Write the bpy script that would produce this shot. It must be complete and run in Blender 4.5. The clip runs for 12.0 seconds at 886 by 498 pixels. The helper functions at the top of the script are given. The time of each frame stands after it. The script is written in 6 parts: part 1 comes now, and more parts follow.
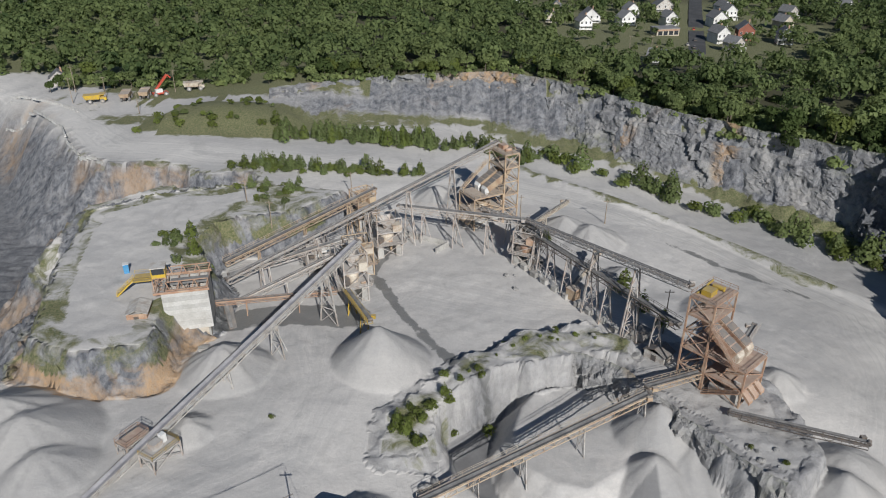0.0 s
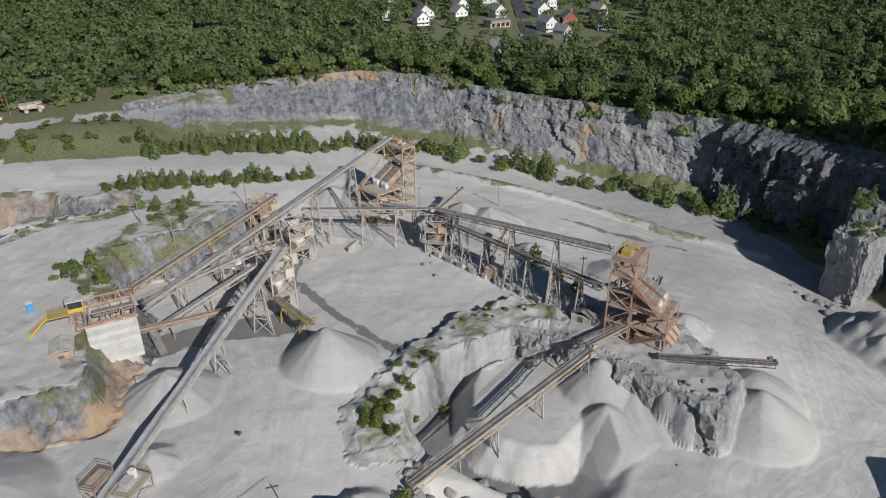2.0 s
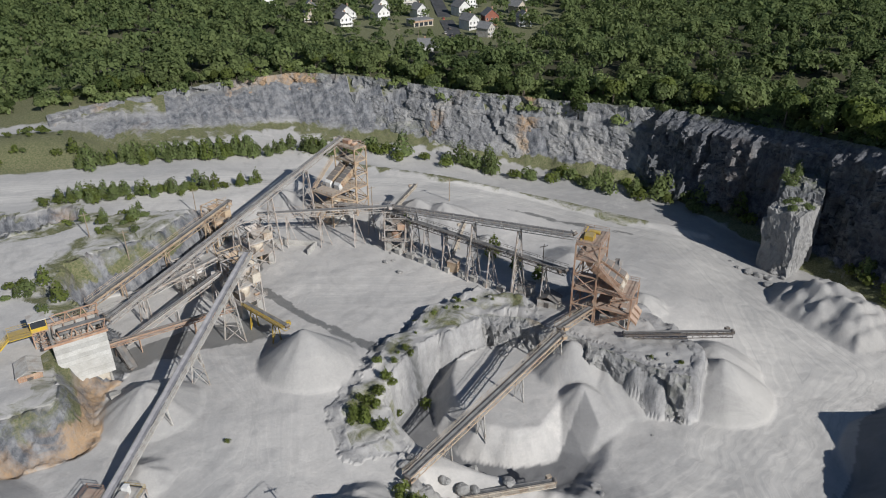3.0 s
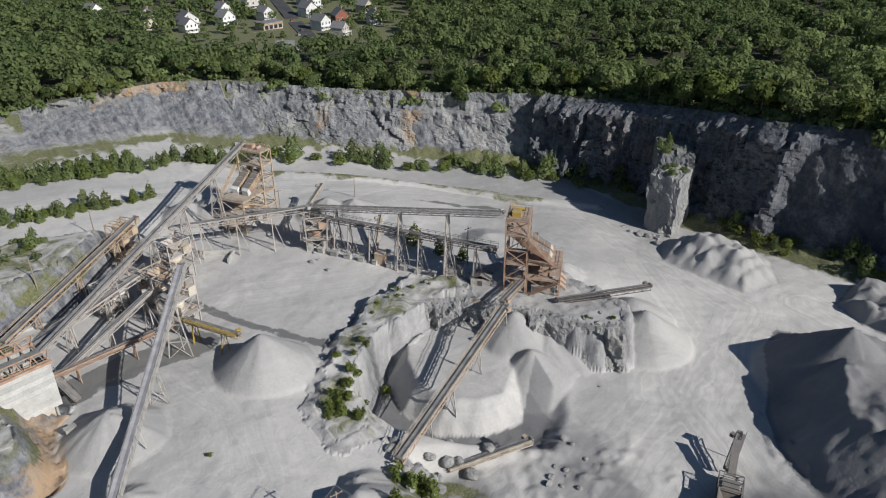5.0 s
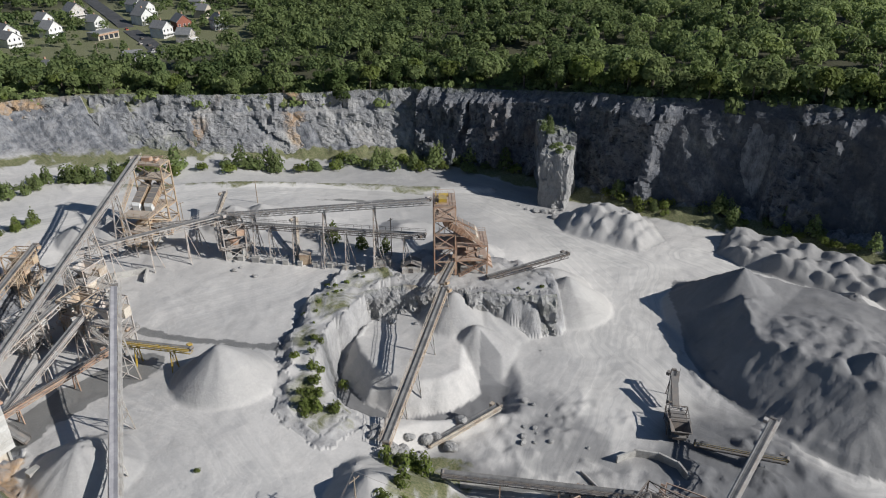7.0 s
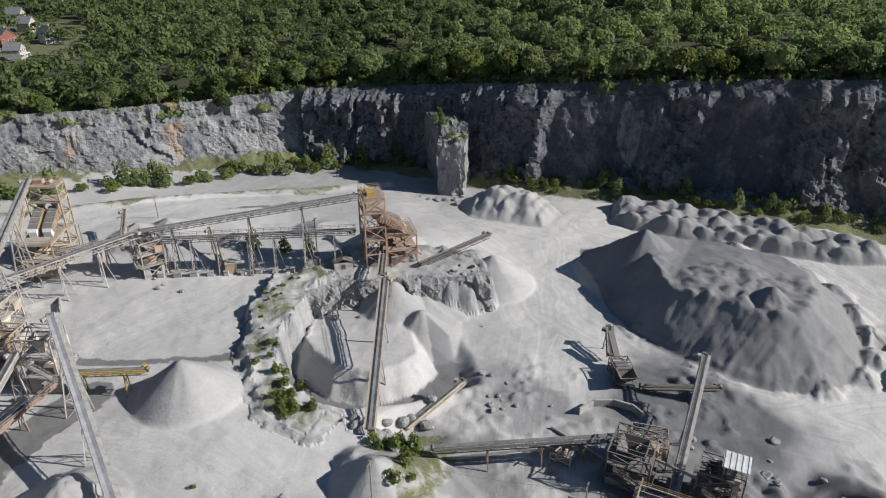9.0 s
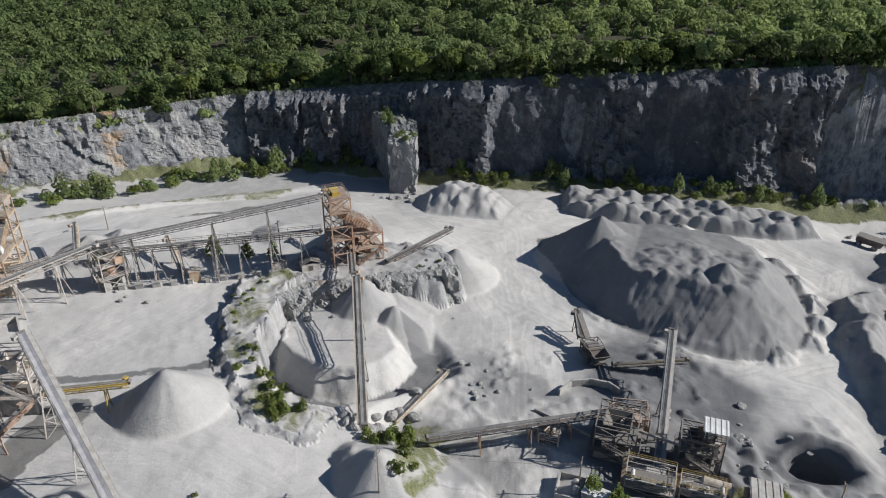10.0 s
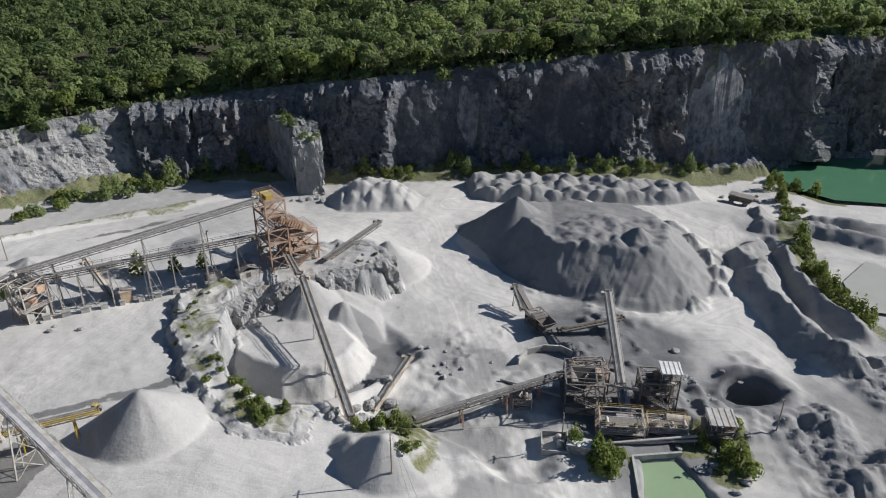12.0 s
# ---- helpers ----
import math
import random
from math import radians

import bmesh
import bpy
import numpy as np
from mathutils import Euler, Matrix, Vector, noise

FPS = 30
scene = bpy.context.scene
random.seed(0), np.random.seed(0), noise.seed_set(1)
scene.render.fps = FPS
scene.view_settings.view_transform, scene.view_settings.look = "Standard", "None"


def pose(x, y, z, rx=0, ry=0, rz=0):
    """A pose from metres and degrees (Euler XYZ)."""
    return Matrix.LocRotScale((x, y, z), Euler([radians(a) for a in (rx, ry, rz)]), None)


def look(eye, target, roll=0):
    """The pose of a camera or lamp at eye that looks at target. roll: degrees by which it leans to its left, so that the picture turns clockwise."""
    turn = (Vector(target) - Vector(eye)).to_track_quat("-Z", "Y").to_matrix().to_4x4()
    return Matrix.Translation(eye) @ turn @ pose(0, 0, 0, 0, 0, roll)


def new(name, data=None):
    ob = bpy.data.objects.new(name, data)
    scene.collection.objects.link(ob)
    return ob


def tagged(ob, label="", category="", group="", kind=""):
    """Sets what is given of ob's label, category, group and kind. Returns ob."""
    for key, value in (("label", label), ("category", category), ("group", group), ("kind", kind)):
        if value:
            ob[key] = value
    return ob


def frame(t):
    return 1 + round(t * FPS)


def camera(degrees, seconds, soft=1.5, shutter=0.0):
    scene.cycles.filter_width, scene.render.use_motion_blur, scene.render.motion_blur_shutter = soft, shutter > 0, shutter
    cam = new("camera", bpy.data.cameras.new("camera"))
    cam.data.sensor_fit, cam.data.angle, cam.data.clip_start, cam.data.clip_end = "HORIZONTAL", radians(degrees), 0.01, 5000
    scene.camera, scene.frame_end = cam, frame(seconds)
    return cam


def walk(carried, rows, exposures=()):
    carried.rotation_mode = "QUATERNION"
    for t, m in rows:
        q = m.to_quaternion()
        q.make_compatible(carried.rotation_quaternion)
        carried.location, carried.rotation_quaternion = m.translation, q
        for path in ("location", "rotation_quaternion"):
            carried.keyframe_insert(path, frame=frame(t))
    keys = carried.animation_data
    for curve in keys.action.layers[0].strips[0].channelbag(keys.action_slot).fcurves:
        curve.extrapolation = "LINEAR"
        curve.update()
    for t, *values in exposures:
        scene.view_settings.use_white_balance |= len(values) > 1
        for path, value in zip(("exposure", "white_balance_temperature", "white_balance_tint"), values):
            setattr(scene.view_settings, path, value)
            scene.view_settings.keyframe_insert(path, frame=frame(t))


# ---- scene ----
cam = camera(63.5, 12.0, soft=1.1)
METRES, EYE, TILT, LEAN, TURN = 140.0, 94.0, -27.5, 0.0, 0.0
ROWS = [
    (0.0, 0.0, 0.0, 0.0, 0.0, 0.0, -0.0),
    (0.5, -0.0381, -0.0061, -0.0027, -3.46, -0.06, 1.9),
    (1.0, -0.0777, -0.011, -0.0044, -6.72, -0.22, 3.62),
    (1.5, -0.1177, -0.014, -0.0056, -9.94, -0.45, 5.32),
    (2.0, -0.1584, -0.0152, -0.0054, -13.2, -0.8, 7.0),
    (2.5, -0.1994, -0.0146, -0.0042, -16.47, -1.24, 8.64),
    (3.0, -0.241, -0.0119, -0.0023, -19.71, -1.76, 10.21),
    (5.0, -0.4005, 0.021, 0.0139, -32.76, -4.69, 15.93),
    (5.5, -0.4399, 0.0337, 0.0213, -36.2, -5.68, 17.26),
    (6.0, -0.4781, 0.0495, 0.0298, -39.69, -6.76, 18.55),
    (6.5, -0.5154, 0.0667, 0.0395, -43.18, -7.91, 19.75),
    (7.0, -0.5515, 0.0862, 0.05, -46.73, -9.13, 20.87),
    (9.0, -0.6808, 0.1849, 0.0998, -61.3, -14.67, 24.59),
    (9.5, -0.7085, 0.2133, 0.115, -64.96, -16.19, 25.3),
    (10.0, -0.7342, 0.2438, 0.1302, -68.67, -17.76, 25.92),
    (10.5, -0.7578, 0.2751, 0.1463, -72.39, -19.38, 26.45),
    (11.0, -0.7795, 0.3078, 0.1625, -76.14, -21.03, 26.88),
    (11.5, -0.799, 0.3411, 0.1798, -79.75, -22.65, 27.21),
    (12.0, -0.8165, 0.3756, 0.1973, -83.34, -24.27, 27.41),
]
walk(cam, [(t, pose(0, 0, EYE, TILT, LEAN, TURN) @ pose(METRES * x, METRES * y, METRES * z, 90 + pitch, roll, yaw)) for t, x, y, z, yaw, pitch, roll in ROWS],
     exposures=[(0.0, -0.15), (5.0, -0.04), (12.0, 0.25)])
# ---------------------------------------------------------------- light
SUN_AZ = math.atan2(4.4, -13.0)          # the sun stands towards +x, -y
SUN_EL = radians(31)
world = bpy.data.worlds.new("world")
scene.world = world
world.use_nodes = True
wn = world.node_tree.nodes
sky = wn.new("ShaderNodeTexSky")
sky.sky_type, sky.sun_disc, sky.sun_elevation, sky.sun_rotation = "NISHITA", False, SUN_EL, SUN_AZ
sky.air_density, sky.dust_density, sky.ozone_density = 1.0, 0.2, 4.0
world.node_tree.links.new(sky.outputs[0], wn["Background"].inputs[0])
wn["Background"].inputs[1].default_value = 0.052
sun = new("sun", bpy.data.lights.new("sun", "SUN"))
sun.data.energy, sun.data.angle, sun.data.color = 5.0, radians(0.55), (1.0, 0.975, 0.945)
sun_from = Vector((math.sin(SUN_AZ) * math.cos(SUN_EL), math.cos(SUN_AZ) * math.cos(SUN_EL), math.sin(SUN_EL)))
sun.matrix_world = look(sun_from * 300, (0, 0, 0))

# ---------------------------------------------------------------- materials


def nodes_of(name):
    m = bpy.data.materials.new(name)
    m.use_nodes = True
    nt = m.node_tree
    return m, nt, nt.nodes, nt.links, nt.nodes["Principled BSDF"]


def tex_noise(nt, scale, detail=6, rough=0.6, coords=None, distortion=0.0):
    n = nt.nodes.new("ShaderNodeTexNoise")
    n.inputs["Scale"].default_value, n.inputs["Detail"].default_value = scale, detail
    n.inputs["Roughness"].default_value, n.inputs["Distortion"].default_value = rough, distortion
    if coords is not None:
        nt.links.new(coords, n.inputs["Vector"])
    return n


def mix_rgb(nt, fac, a, b, mode="MIX"):
    n = nt.nodes.new("ShaderNodeMix")
    n.data_type, n.blend_type = "RGBA", mode
    for sock, val in ((n.inputs[0], fac), (n.inputs[6], a), (n.inputs[7], b)):
        if isinstance(val, (int, float)):
            sock.default_value = val
        elif isinstance(val, tuple):
            sock.default_value = (*val, 1)
        else:
            nt.links.new(val, sock)
    return n.outputs[2]


def ramp(nt, fac, lo, hi, a=0.0, b=1.0):
    n = nt.nodes.new("ShaderNodeMapRange")
    for k, v in ((1, lo), (2, hi), (3, a), (4, b)):
        n.inputs[k].default_value = v
    nt.links.new(fac, n.inputs[0])
    return n.outputs[0]


def math_node(nt, op, a, b):
    n = nt.nodes.new("ShaderNodeMath")
    n.operation = op
    for sock, val in ((n.inputs[0], a), (n.inputs[1], b)):
        if isinstance(val, (int, float)):
            sock.default_value = val
        else:
            nt.links.new(val, sock)
    return n.outputs[0]


def bump(nt, bsdf, height, strength, distance):
    b = nt.nodes.new("ShaderNodeBump")
    b.inputs["Strength"].default_value, b.inputs["Distance"].default_value = strength, distance
    nt.links.new(height, b.inputs["Height"])
    nt.links.new(b.outputs[0], bsdf.inputs["Normal"])


def place_coords(nt, scale=(1, 1, 1)):
    g = nt.nodes.new("ShaderNodeNewGeometry")
    m = nt.nodes.new("ShaderNodeMapping")
    m.inputs["Scale"].default_value = scale
    nt.links.new(g.outputs["Position"], m.inputs[0])
    return m.outputs[0]


def painted(name, base, worn, rough=0.6, scale=1.5, amount=(0.42, 0.62), metal=0.0, dust=0.0):
    """A paint or metal with patches of wear, grime and a little relief."""
    m, nt, nn, ll, bs = nodes_of(name)
    co = place_coords(nt)
    big = tex_noise(nt, scale, 7, 0.65, co)
    fine = tex_noise(nt, scale * 9, 4, 0.6, co)
    info = nn.new("ShaderNodeObjectInfo")
    c = mix_rgb(nt, ramp(nt, big.outputs[0], *amount), base, worn)
    c = mix_rgb(nt, ramp(nt, fine.outputs[0], 0.35, 0.75, 0.0, 0.35), c, tuple(v * 0.5 for v in worn))
    tone = ramp(nt, info.outputs["Random"], 0, 1, 0.85, 1.12)
    c = mix_rgb(nt, 1.0, c, tone, "MULTIPLY")
    if dust:
        geo = nn.new("ShaderNodeNewGeometry")
        sep = nn.new("ShaderNodeSeparateXYZ")
        ll.new(geo.outputs["Normal"], sep.inputs[0])
        c = mix_rgb(nt, ramp(nt, sep.outputs[2], 0.3, 0.9, 0, dust), c, (0.40, 0.39, 0.37))
    ll.new(c, bs.inputs["Base Color"])
    bs.inputs["Roughness"].default_value, bs.inputs["Metallic"].default_value = rough, metal
    bump(nt, bs, fine.outputs[0], 0.3, 0.02)
    return m


def rock_nodes(nt, co):
    """Colour and relief of grey fractured trap rock with ochre seams."""
    big = tex_noise(nt, 0.035, 5, 0.6, co)
    mid = tex_noise(nt, 0.22, 7, 0.7, co, 0.4)
    streak_co = nt.nodes.new("ShaderNodeMapping")
    streak_co.inputs["Scale"].default_value = (1, 1, 0.5)
    nt.links.new(co, streak_co.inputs[0])
    streak = tex_noise(nt, 0.5, 6, 0.65, streak_co.outputs[0])
    c = mix_rgb(nt, ramp(nt, streak.outputs[0], 0.36, 0.64), (0.07, 0.077, 0.092), (0.265, 0.272, 0.285))
    c = mix_rgb(nt, ramp(nt, mid.outputs[0], 0.48, 0.66, 0, 0.6), c, (0.33, 0.325, 0.32))
    c = mix_rgb(nt, ramp(nt, big.outputs[0], 0.60, 0.74, 0, 0.55), c, (0.34, 0.235, 0.15))
    dents = tex_noise(nt, 1.1, 8, 0.75, streak_co.outputs[0], 0.6)
    c = mix_rgb(nt, ramp(nt, dents.outputs[0], 0.52, 0.64, 0, 0.7), c, (0.075, 0.076, 0.08))
    h = math_node(nt, "ADD", math_node(nt, "MULTIPLY", mid.outputs[0], 1.2), math_node(nt, "ADD", streak.outputs[0], math_node(nt, "MULTIPLY", dents.outputs[0], 0.7)))
    return c, h


def make_rock():
    m, nt, nn, ll, bs = nodes_of("fractured_rock")
    co = place_coords(nt)
    c, h = rock_nodes(nt, co)
    grass = nn.new("ShaderNodeAttribute")
    grass.attribute_name = "grass"
    gn = tex_noise(nt, 0.35, 6, 0.7, co)
    g = math_node(nt, "MULTIPLY", grass.outputs["Fac"], ramp(nt, gn.outputs[0], 0.42, 0.6))
    c = mix_rgb(nt, g, c, (0.085, 0.105, 0.03))
    dusty = nn.new("ShaderNodeAttribute")
    dusty.attribute_name = "dusty"
    c = mix_rgb(nt, math_node(nt, "MULTIPLY", dusty.outputs["Fac"], ramp(nt, gn.outputs[0], 0.3, 0.6, 0.5, 1.0)), c, (0.44, 0.43, 0.41))
    ochre = nn.new("ShaderNodeAttribute")
    ochre.attribute_name = "ochre"
    c = mix_rgb(nt, math_node(nt, "MULTIPLY", ochre.outputs["Fac"], ramp(nt, gn.outputs[0], 0.35, 0.6)), c, (0.42, 0.27, 0.14))
    # shade of the cliff put into the rock colour, broken up by noise
    painted_shade = nn.new("ShaderNodeAttribute")
    painted_shade.attribute_name = "painted_shade"
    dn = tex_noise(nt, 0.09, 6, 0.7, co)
    c = mix_rgb(nt, math_node(nt, "MULTIPLY", painted_shade.outputs["Fac"], ramp(nt, dn.outputs[0], 0.3, 0.55)), c, (0.05, 0.057, 0.074))
    ll.new(c, bs.inputs["Base Color"])
    bs.inputs["Roughness"].default_value = 0.9
    bump(nt, bs, h, 0.9, 0.9)
    return m


def make_ground():
    """Pale crushed-stone dust; slopes turn to rock or scree, with grassy and ochre soil where those grow, darker areas,
    wet patches and painted shade.
    """
    m, nt, nn, ll, bs = nodes_of("quarry_ground")
    co = place_coords(nt)

    def att(name):
        a = nn.new("ShaderNodeAttribute")
        a.attribute_name = name
        return a.outputs["Fac"]

    big = tex_noise(nt, 0.018, 6, 0.62, co, 0.6)
    mid = tex_noise(nt, 0.12, 7, 0.66, co, 0.8)
    fine = tex_noise(nt, 1.7, 6, 0.7, co)
    track_co = nn.new("ShaderNodeMapping")
    track_co.inputs["Scale"].default_value = (0.05, 0.5, 1)
    track_co.inputs["Rotation"].default_value = (0, 0, 0.5)
    ll.new(co, track_co.inputs[0])
    track = tex_noise(nt, 0.7, 6, 0.7, track_co.outputs[0], 0.5)
    dust = mix_rgb(nt, ramp(nt, big.outputs[0], 0.38, 0.66), (0.42, 0.412, 0.40), (0.58, 0.56, 0.53))
    dust = mix_rgb(nt, ramp(nt, mid.outputs[0], 0.50, 0.72, 0, 0.35), dust, (0.33, 0.33, 0.328))
    dust = mix_rgb(nt, ramp(nt, track.outputs[0], 0.5, 0.66, 0, 0.2), dust, (0.62, 0.59, 0.56))
    cross_co = nn.new("ShaderNodeMapping")
    cross_co.inputs["Scale"].default_value = (0.7, 0.045, 1)
    cross_co.inputs["Rotation"].default_value = (0, 0, -0.35)
    ll.new(co, cross_co.inputs[0])
    cross = tex_noise(nt, 0.8, 7, 0.75, cross_co.outputs[0], 0.7)
    dust = mix_rgb(nt, ramp(nt, cross.outputs[0], 0.53, 0.68, 0, 0.12), dust, (0.31, 0.312, 0.31))
    grit = tex_noise(nt, 0.55, 8, 0.78, co, 0.3)
    dust = mix_rgb(nt, ramp(nt, grit.outputs[0], 0.54, 0.64, 0.0, 0.15), dust, (0.27, 0.272, 0.27))
    dust = mix_rgb(nt, ramp(nt, grit.outputs[0], 0.36, 0.46, 0.14, 0.0), dust, (0.66, 0.63, 0.60))
    dust = mix_rgb(nt, ramp(nt, fine.outputs[0], 0.35, 0.75, 0.0, 0.2), dust, (0.22, 0.22, 0.22))
    dust = mix_rgb(nt, ramp(nt, att("road"), 0, 1, 0, 0.5), dust, (0.64, 0.62, 0.58))
    stain = tex_noise(nt, 0.05, 8, 0.72, co, 1.2)
    dust = mix_rgb(nt, ramp(nt, stain.outputs[0], 0.54, 0.66, 0, 0.4), dust, (0.30, 0.292, 0.28))
    dust = mix_rgb(nt, ramp(nt, stain.outputs[0], 0.34, 0.44, 0.4, 0), dust, (0.68, 0.65, 0.61))
    # wheel tracks that follow the ways driven through the yard
    lane = nn.new("ShaderNodeCombineXYZ")
    ll.new(math_node(nt, "ADD", att("lane"), math_node(nt, "MULTIPLY", big.outputs[0], 14.0)), lane.inputs[0])
    ll.new(math_node(nt, "MULTIPLY", big.outputs[0], 2.0), lane.inputs[1])
    wheel = tex_noise(nt, 0.9, 5, 0.7, lane.outputs[0])
    near_lane = ramp(nt, att("lane"), 6, 22, 1.0, 0.0)
    dust = mix_rgb(nt, math_node(nt, "MULTIPLY", near_lane, ramp(nt, wheel.outputs[0], 0.50, 0.62, 0, 0.4)), dust, (0.36, 0.357, 0.35))
    dust = mix_rgb(nt, math_node(nt, "MULTIPLY", near_lane, ramp(nt, wheel.outputs[0], 0.36, 0.48, 0.4, 0)), dust, (0.70, 0.675, 0.635))
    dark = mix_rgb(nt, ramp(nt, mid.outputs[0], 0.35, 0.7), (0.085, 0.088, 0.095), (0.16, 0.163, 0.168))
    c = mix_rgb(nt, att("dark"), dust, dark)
    rockc, rockh = rock_nodes(nt, co)
    c = mix_rgb(nt, att("rock"), c, rockc)
    edge = math_node(nt, "ADD", att("wet_shade"), math_node(nt, "MULTIPLY", math_node(nt, "SUBTRACT", mid.outputs[0], 0.5), 1.6))
    wet_shade = ramp(nt, edge, 0.42, 0.52)
    c = mix_rgb(nt, math_node(nt, "MULTIPLY", wet_shade, 0.72), c, (0.10, 0.103, 0.10))
    soil = mix_rgb(nt, ramp(nt, fine.outputs[0], 0.3, 0.7), (0.44, 0.27, 0.13), (0.36, 0.28, 0.2))
    c = mix_rgb(nt, math_node(nt, "MULTIPLY", att("ochre"), ramp(nt, mid.outputs[0], 0.36, 0.56)), c, soil)
    weeds = mix_rgb(nt, ramp(nt, fine.outputs[0], 0.35, 0.65), (0.075, 0.095, 0.035), (0.21, 0.20, 0.11))
    gmask = ramp(nt, math_node(nt, "ADD", att("grass"), math_node(nt, "MULTIPLY", math_node(nt, "SUBTRACT", mid.outputs[0], 0.5), 1.5)), 0.4, 0.62)
    c = mix_rgb(nt, gmask, c, weeds)
    c = mix_rgb(nt, att("woods_floor"), c, mix_rgb(nt, fine.outputs[0], (0.03, 0.034, 0.016), (0.075, 0.07, 0.035)))
    ll.new(c, bs.inputs["Base Color"])
    ll.new(ramp(nt, wet_shade, 0, 1, 0.92, 0.35), bs.inputs["Roughness"])
    h = math_node(nt, "ADD", math_node(nt, "MULTIPLY", fine.outputs[0], 0.3), math_node(nt, "MULTIPLY", track.outputs[0], 0.14))
    h = math_node(nt, "ADD", h, math_node(nt, "ADD", math_node(nt, "MULTIPLY", cross.outputs[0], 0.12), math_node(nt, "MULTIPLY", grit.outputs[0], 0.3)))
    h = math_node(nt, "ADD", h, math_node(nt, "MULTIPLY", math_node(nt, "MULTIPLY", rockh, att("rock")), 1.3))
    bump(nt, bs, h, 0.7, 0.5)
    return m


def make_leaf(name, dark, light):
    m, nt, nn, ll, bs = nodes_of(name)
    geo = nn.new("ShaderNodeNewGeometry")
    info = nn.new("ShaderNodeObjectInfo")
    patch = tex_noise(nt, 0.03, 3, 0.6, place_coords(nt))
    tint = nn.new("ShaderNodeAttribute")
    tint.attribute_name = "tint"
    leafy = math_node(nt, "ADD", math_node(nt, "MULTIPLY", geo.outputs["Random Per Island"], 0.35), math_node(nt, "MULTIPLY", tint.outputs["Fac"], 0.8))
    c = mix_rgb(nt, leafy, dark, light)
    yellow = ramp(nt, tint.outputs["Fac"], 0.82, 1.0, 0, 0.3)
    c = mix_rgb(nt, yellow, c, (0.15, 0.17, 0.04))
    c = mix_rgb(nt, ramp(nt, patch.outputs[0], 0.4, 0.65, 0, 0.6), c, tuple(v * 0.62 for v in light))
    c = mix_rgb(nt, 1.0, c, ramp(nt, info.outputs["Random"], 0, 1, 0.75, 1.25), "MULTIPLY")
    ll.new(c, bs.inputs["Base Color"])
    bs.inputs["Roughness"].default_value = 0.75
    bs.inputs["Specular IOR Level"].default_value = 0.2
    tr = nn.new("ShaderNodeBsdfTranslucent")
    ll.new(c, tr.inputs[0])
    mx = nn.new("ShaderNodeMixShader")
    mx.inputs[0].default_value = 0.52
    ll.new(bs.outputs[0], mx.inputs[1])
    ll.new(tr.outputs[0], mx.inputs[2])
    ll.new(mx.outputs[0], nn["Material Output"].inputs[0])
    return m


def make_water(name, colour, rough):
    m, nt, nn, ll, bs = nodes_of(name)
    n = tex_noise(nt, 0.15, 5, 0.6, place_coords(nt))
    ll.new(mix_rgb(nt, n.outputs[0], colour, tuple(v * 0.8 for v in colour)), bs.inputs["Base Color"])
    bs.inputs["Roughness"].default_value = rough
    w = tex_noise(nt, 2.0, 3, 0.5, place_coords(nt))
    bump(nt, bs, w.outputs[0], 0.15, 0.05)
    return m


ROCK, GROUND = make_rock(), make_ground()
LEAF = make_leaf("leaf_green", (0.06, 0.094, 0.036), (0.31, 0.375, 0.15))
LEAF_DARK = make_leaf("leaf_dark_green", (0.035, 0.062, 0.02), (0.10, 0.14, 0.045))
LEAF_LIGHT = make_leaf("leaf_light_green", (0.085, 0.13, 0.03), (0.24, 0.285, 0.08))
BARK = painted("bark", (0.10, 0.08, 0.06), (0.16, 0.14, 0.11), 0.9, 3)
STEEL = painted("dusty_steel", (0.52, 0.50, 0.475), (0.40, 0.32, 0.26), 0.75, 0.8, dust=0.6)
RUST = painted("rusty_steel", (0.36, 0.205, 0.13), (0.47, 0.34, 0.245), 0.8, 0.7, dust=0.35)
TAN = painted("faded_tan_steel", (0.53, 0.42, 0.29), (0.40, 0.27, 0.18), 0.75, 0.6, dust=0.5)
PALE = painted("pale_galvanised_steel", (0.56, 0.55, 0.52), (0.38, 0.33, 0.28), 0.6, 0.7, dust=0.3)
CREAM = painted("cream_steel", (0.62, 0.57, 0.48), (0.42, 0.33, 0.25), 0.65, 0.6)
YELLOW = painted("yellow_paint", (0.60, 0.40, 0.03), (0.42, 0.30, 0.10), 0.5, 1.0, dust=0.25)
RED = painted("red_paint", (0.55, 0.06, 0.03), (0.40, 0.10, 0.06), 0.5, 1.0)
BELT = painted("rubber_belt", (0.12, 0.119, 0.118), (0.27, 0.265, 0.255), 0.85, 0.5, (0.35, 0.7))
PALEBELT = painted("dusty_pale_belt", (0.30, 0.295, 0.31), (0.42, 0.41, 0.42), 0.8, 0.4)
DARK = painted("dark_grimy_steel", (0.085, 0.08, 0.078), (0.17, 0.13, 0.10), 0.7, 0.8, dust=0.3)
CONCRETE = painted("weathered_concrete", (0.46, 0.45, 0.42), (0.30, 0.29, 0.27), 0.9, 0.4)
LIMED = painted("limewashed_concrete", (0.55, 0.545, 0.52), (0.45, 0.44, 0.41), 0.85, 0.4)
WHITE = painted("white_paint", (0.76, 0.76, 0.74), (0.62, 0.61, 0.58), 0.6, 0.4)
GREYROOF = painted("grey_shingle", (0.16, 0.165, 0.17), (0.24, 0.24, 0.24), 0.85, 1.0)
WOOD = painted("old_timber", (0.33, 0.27, 0.20), (0.22, 0.18, 0.14), 0.85, 1.2)
BLUE = painted("blue_plastic", (0.05, 0.25, 0.50), (0.10, 0.30, 0.5), 0.5, 1)
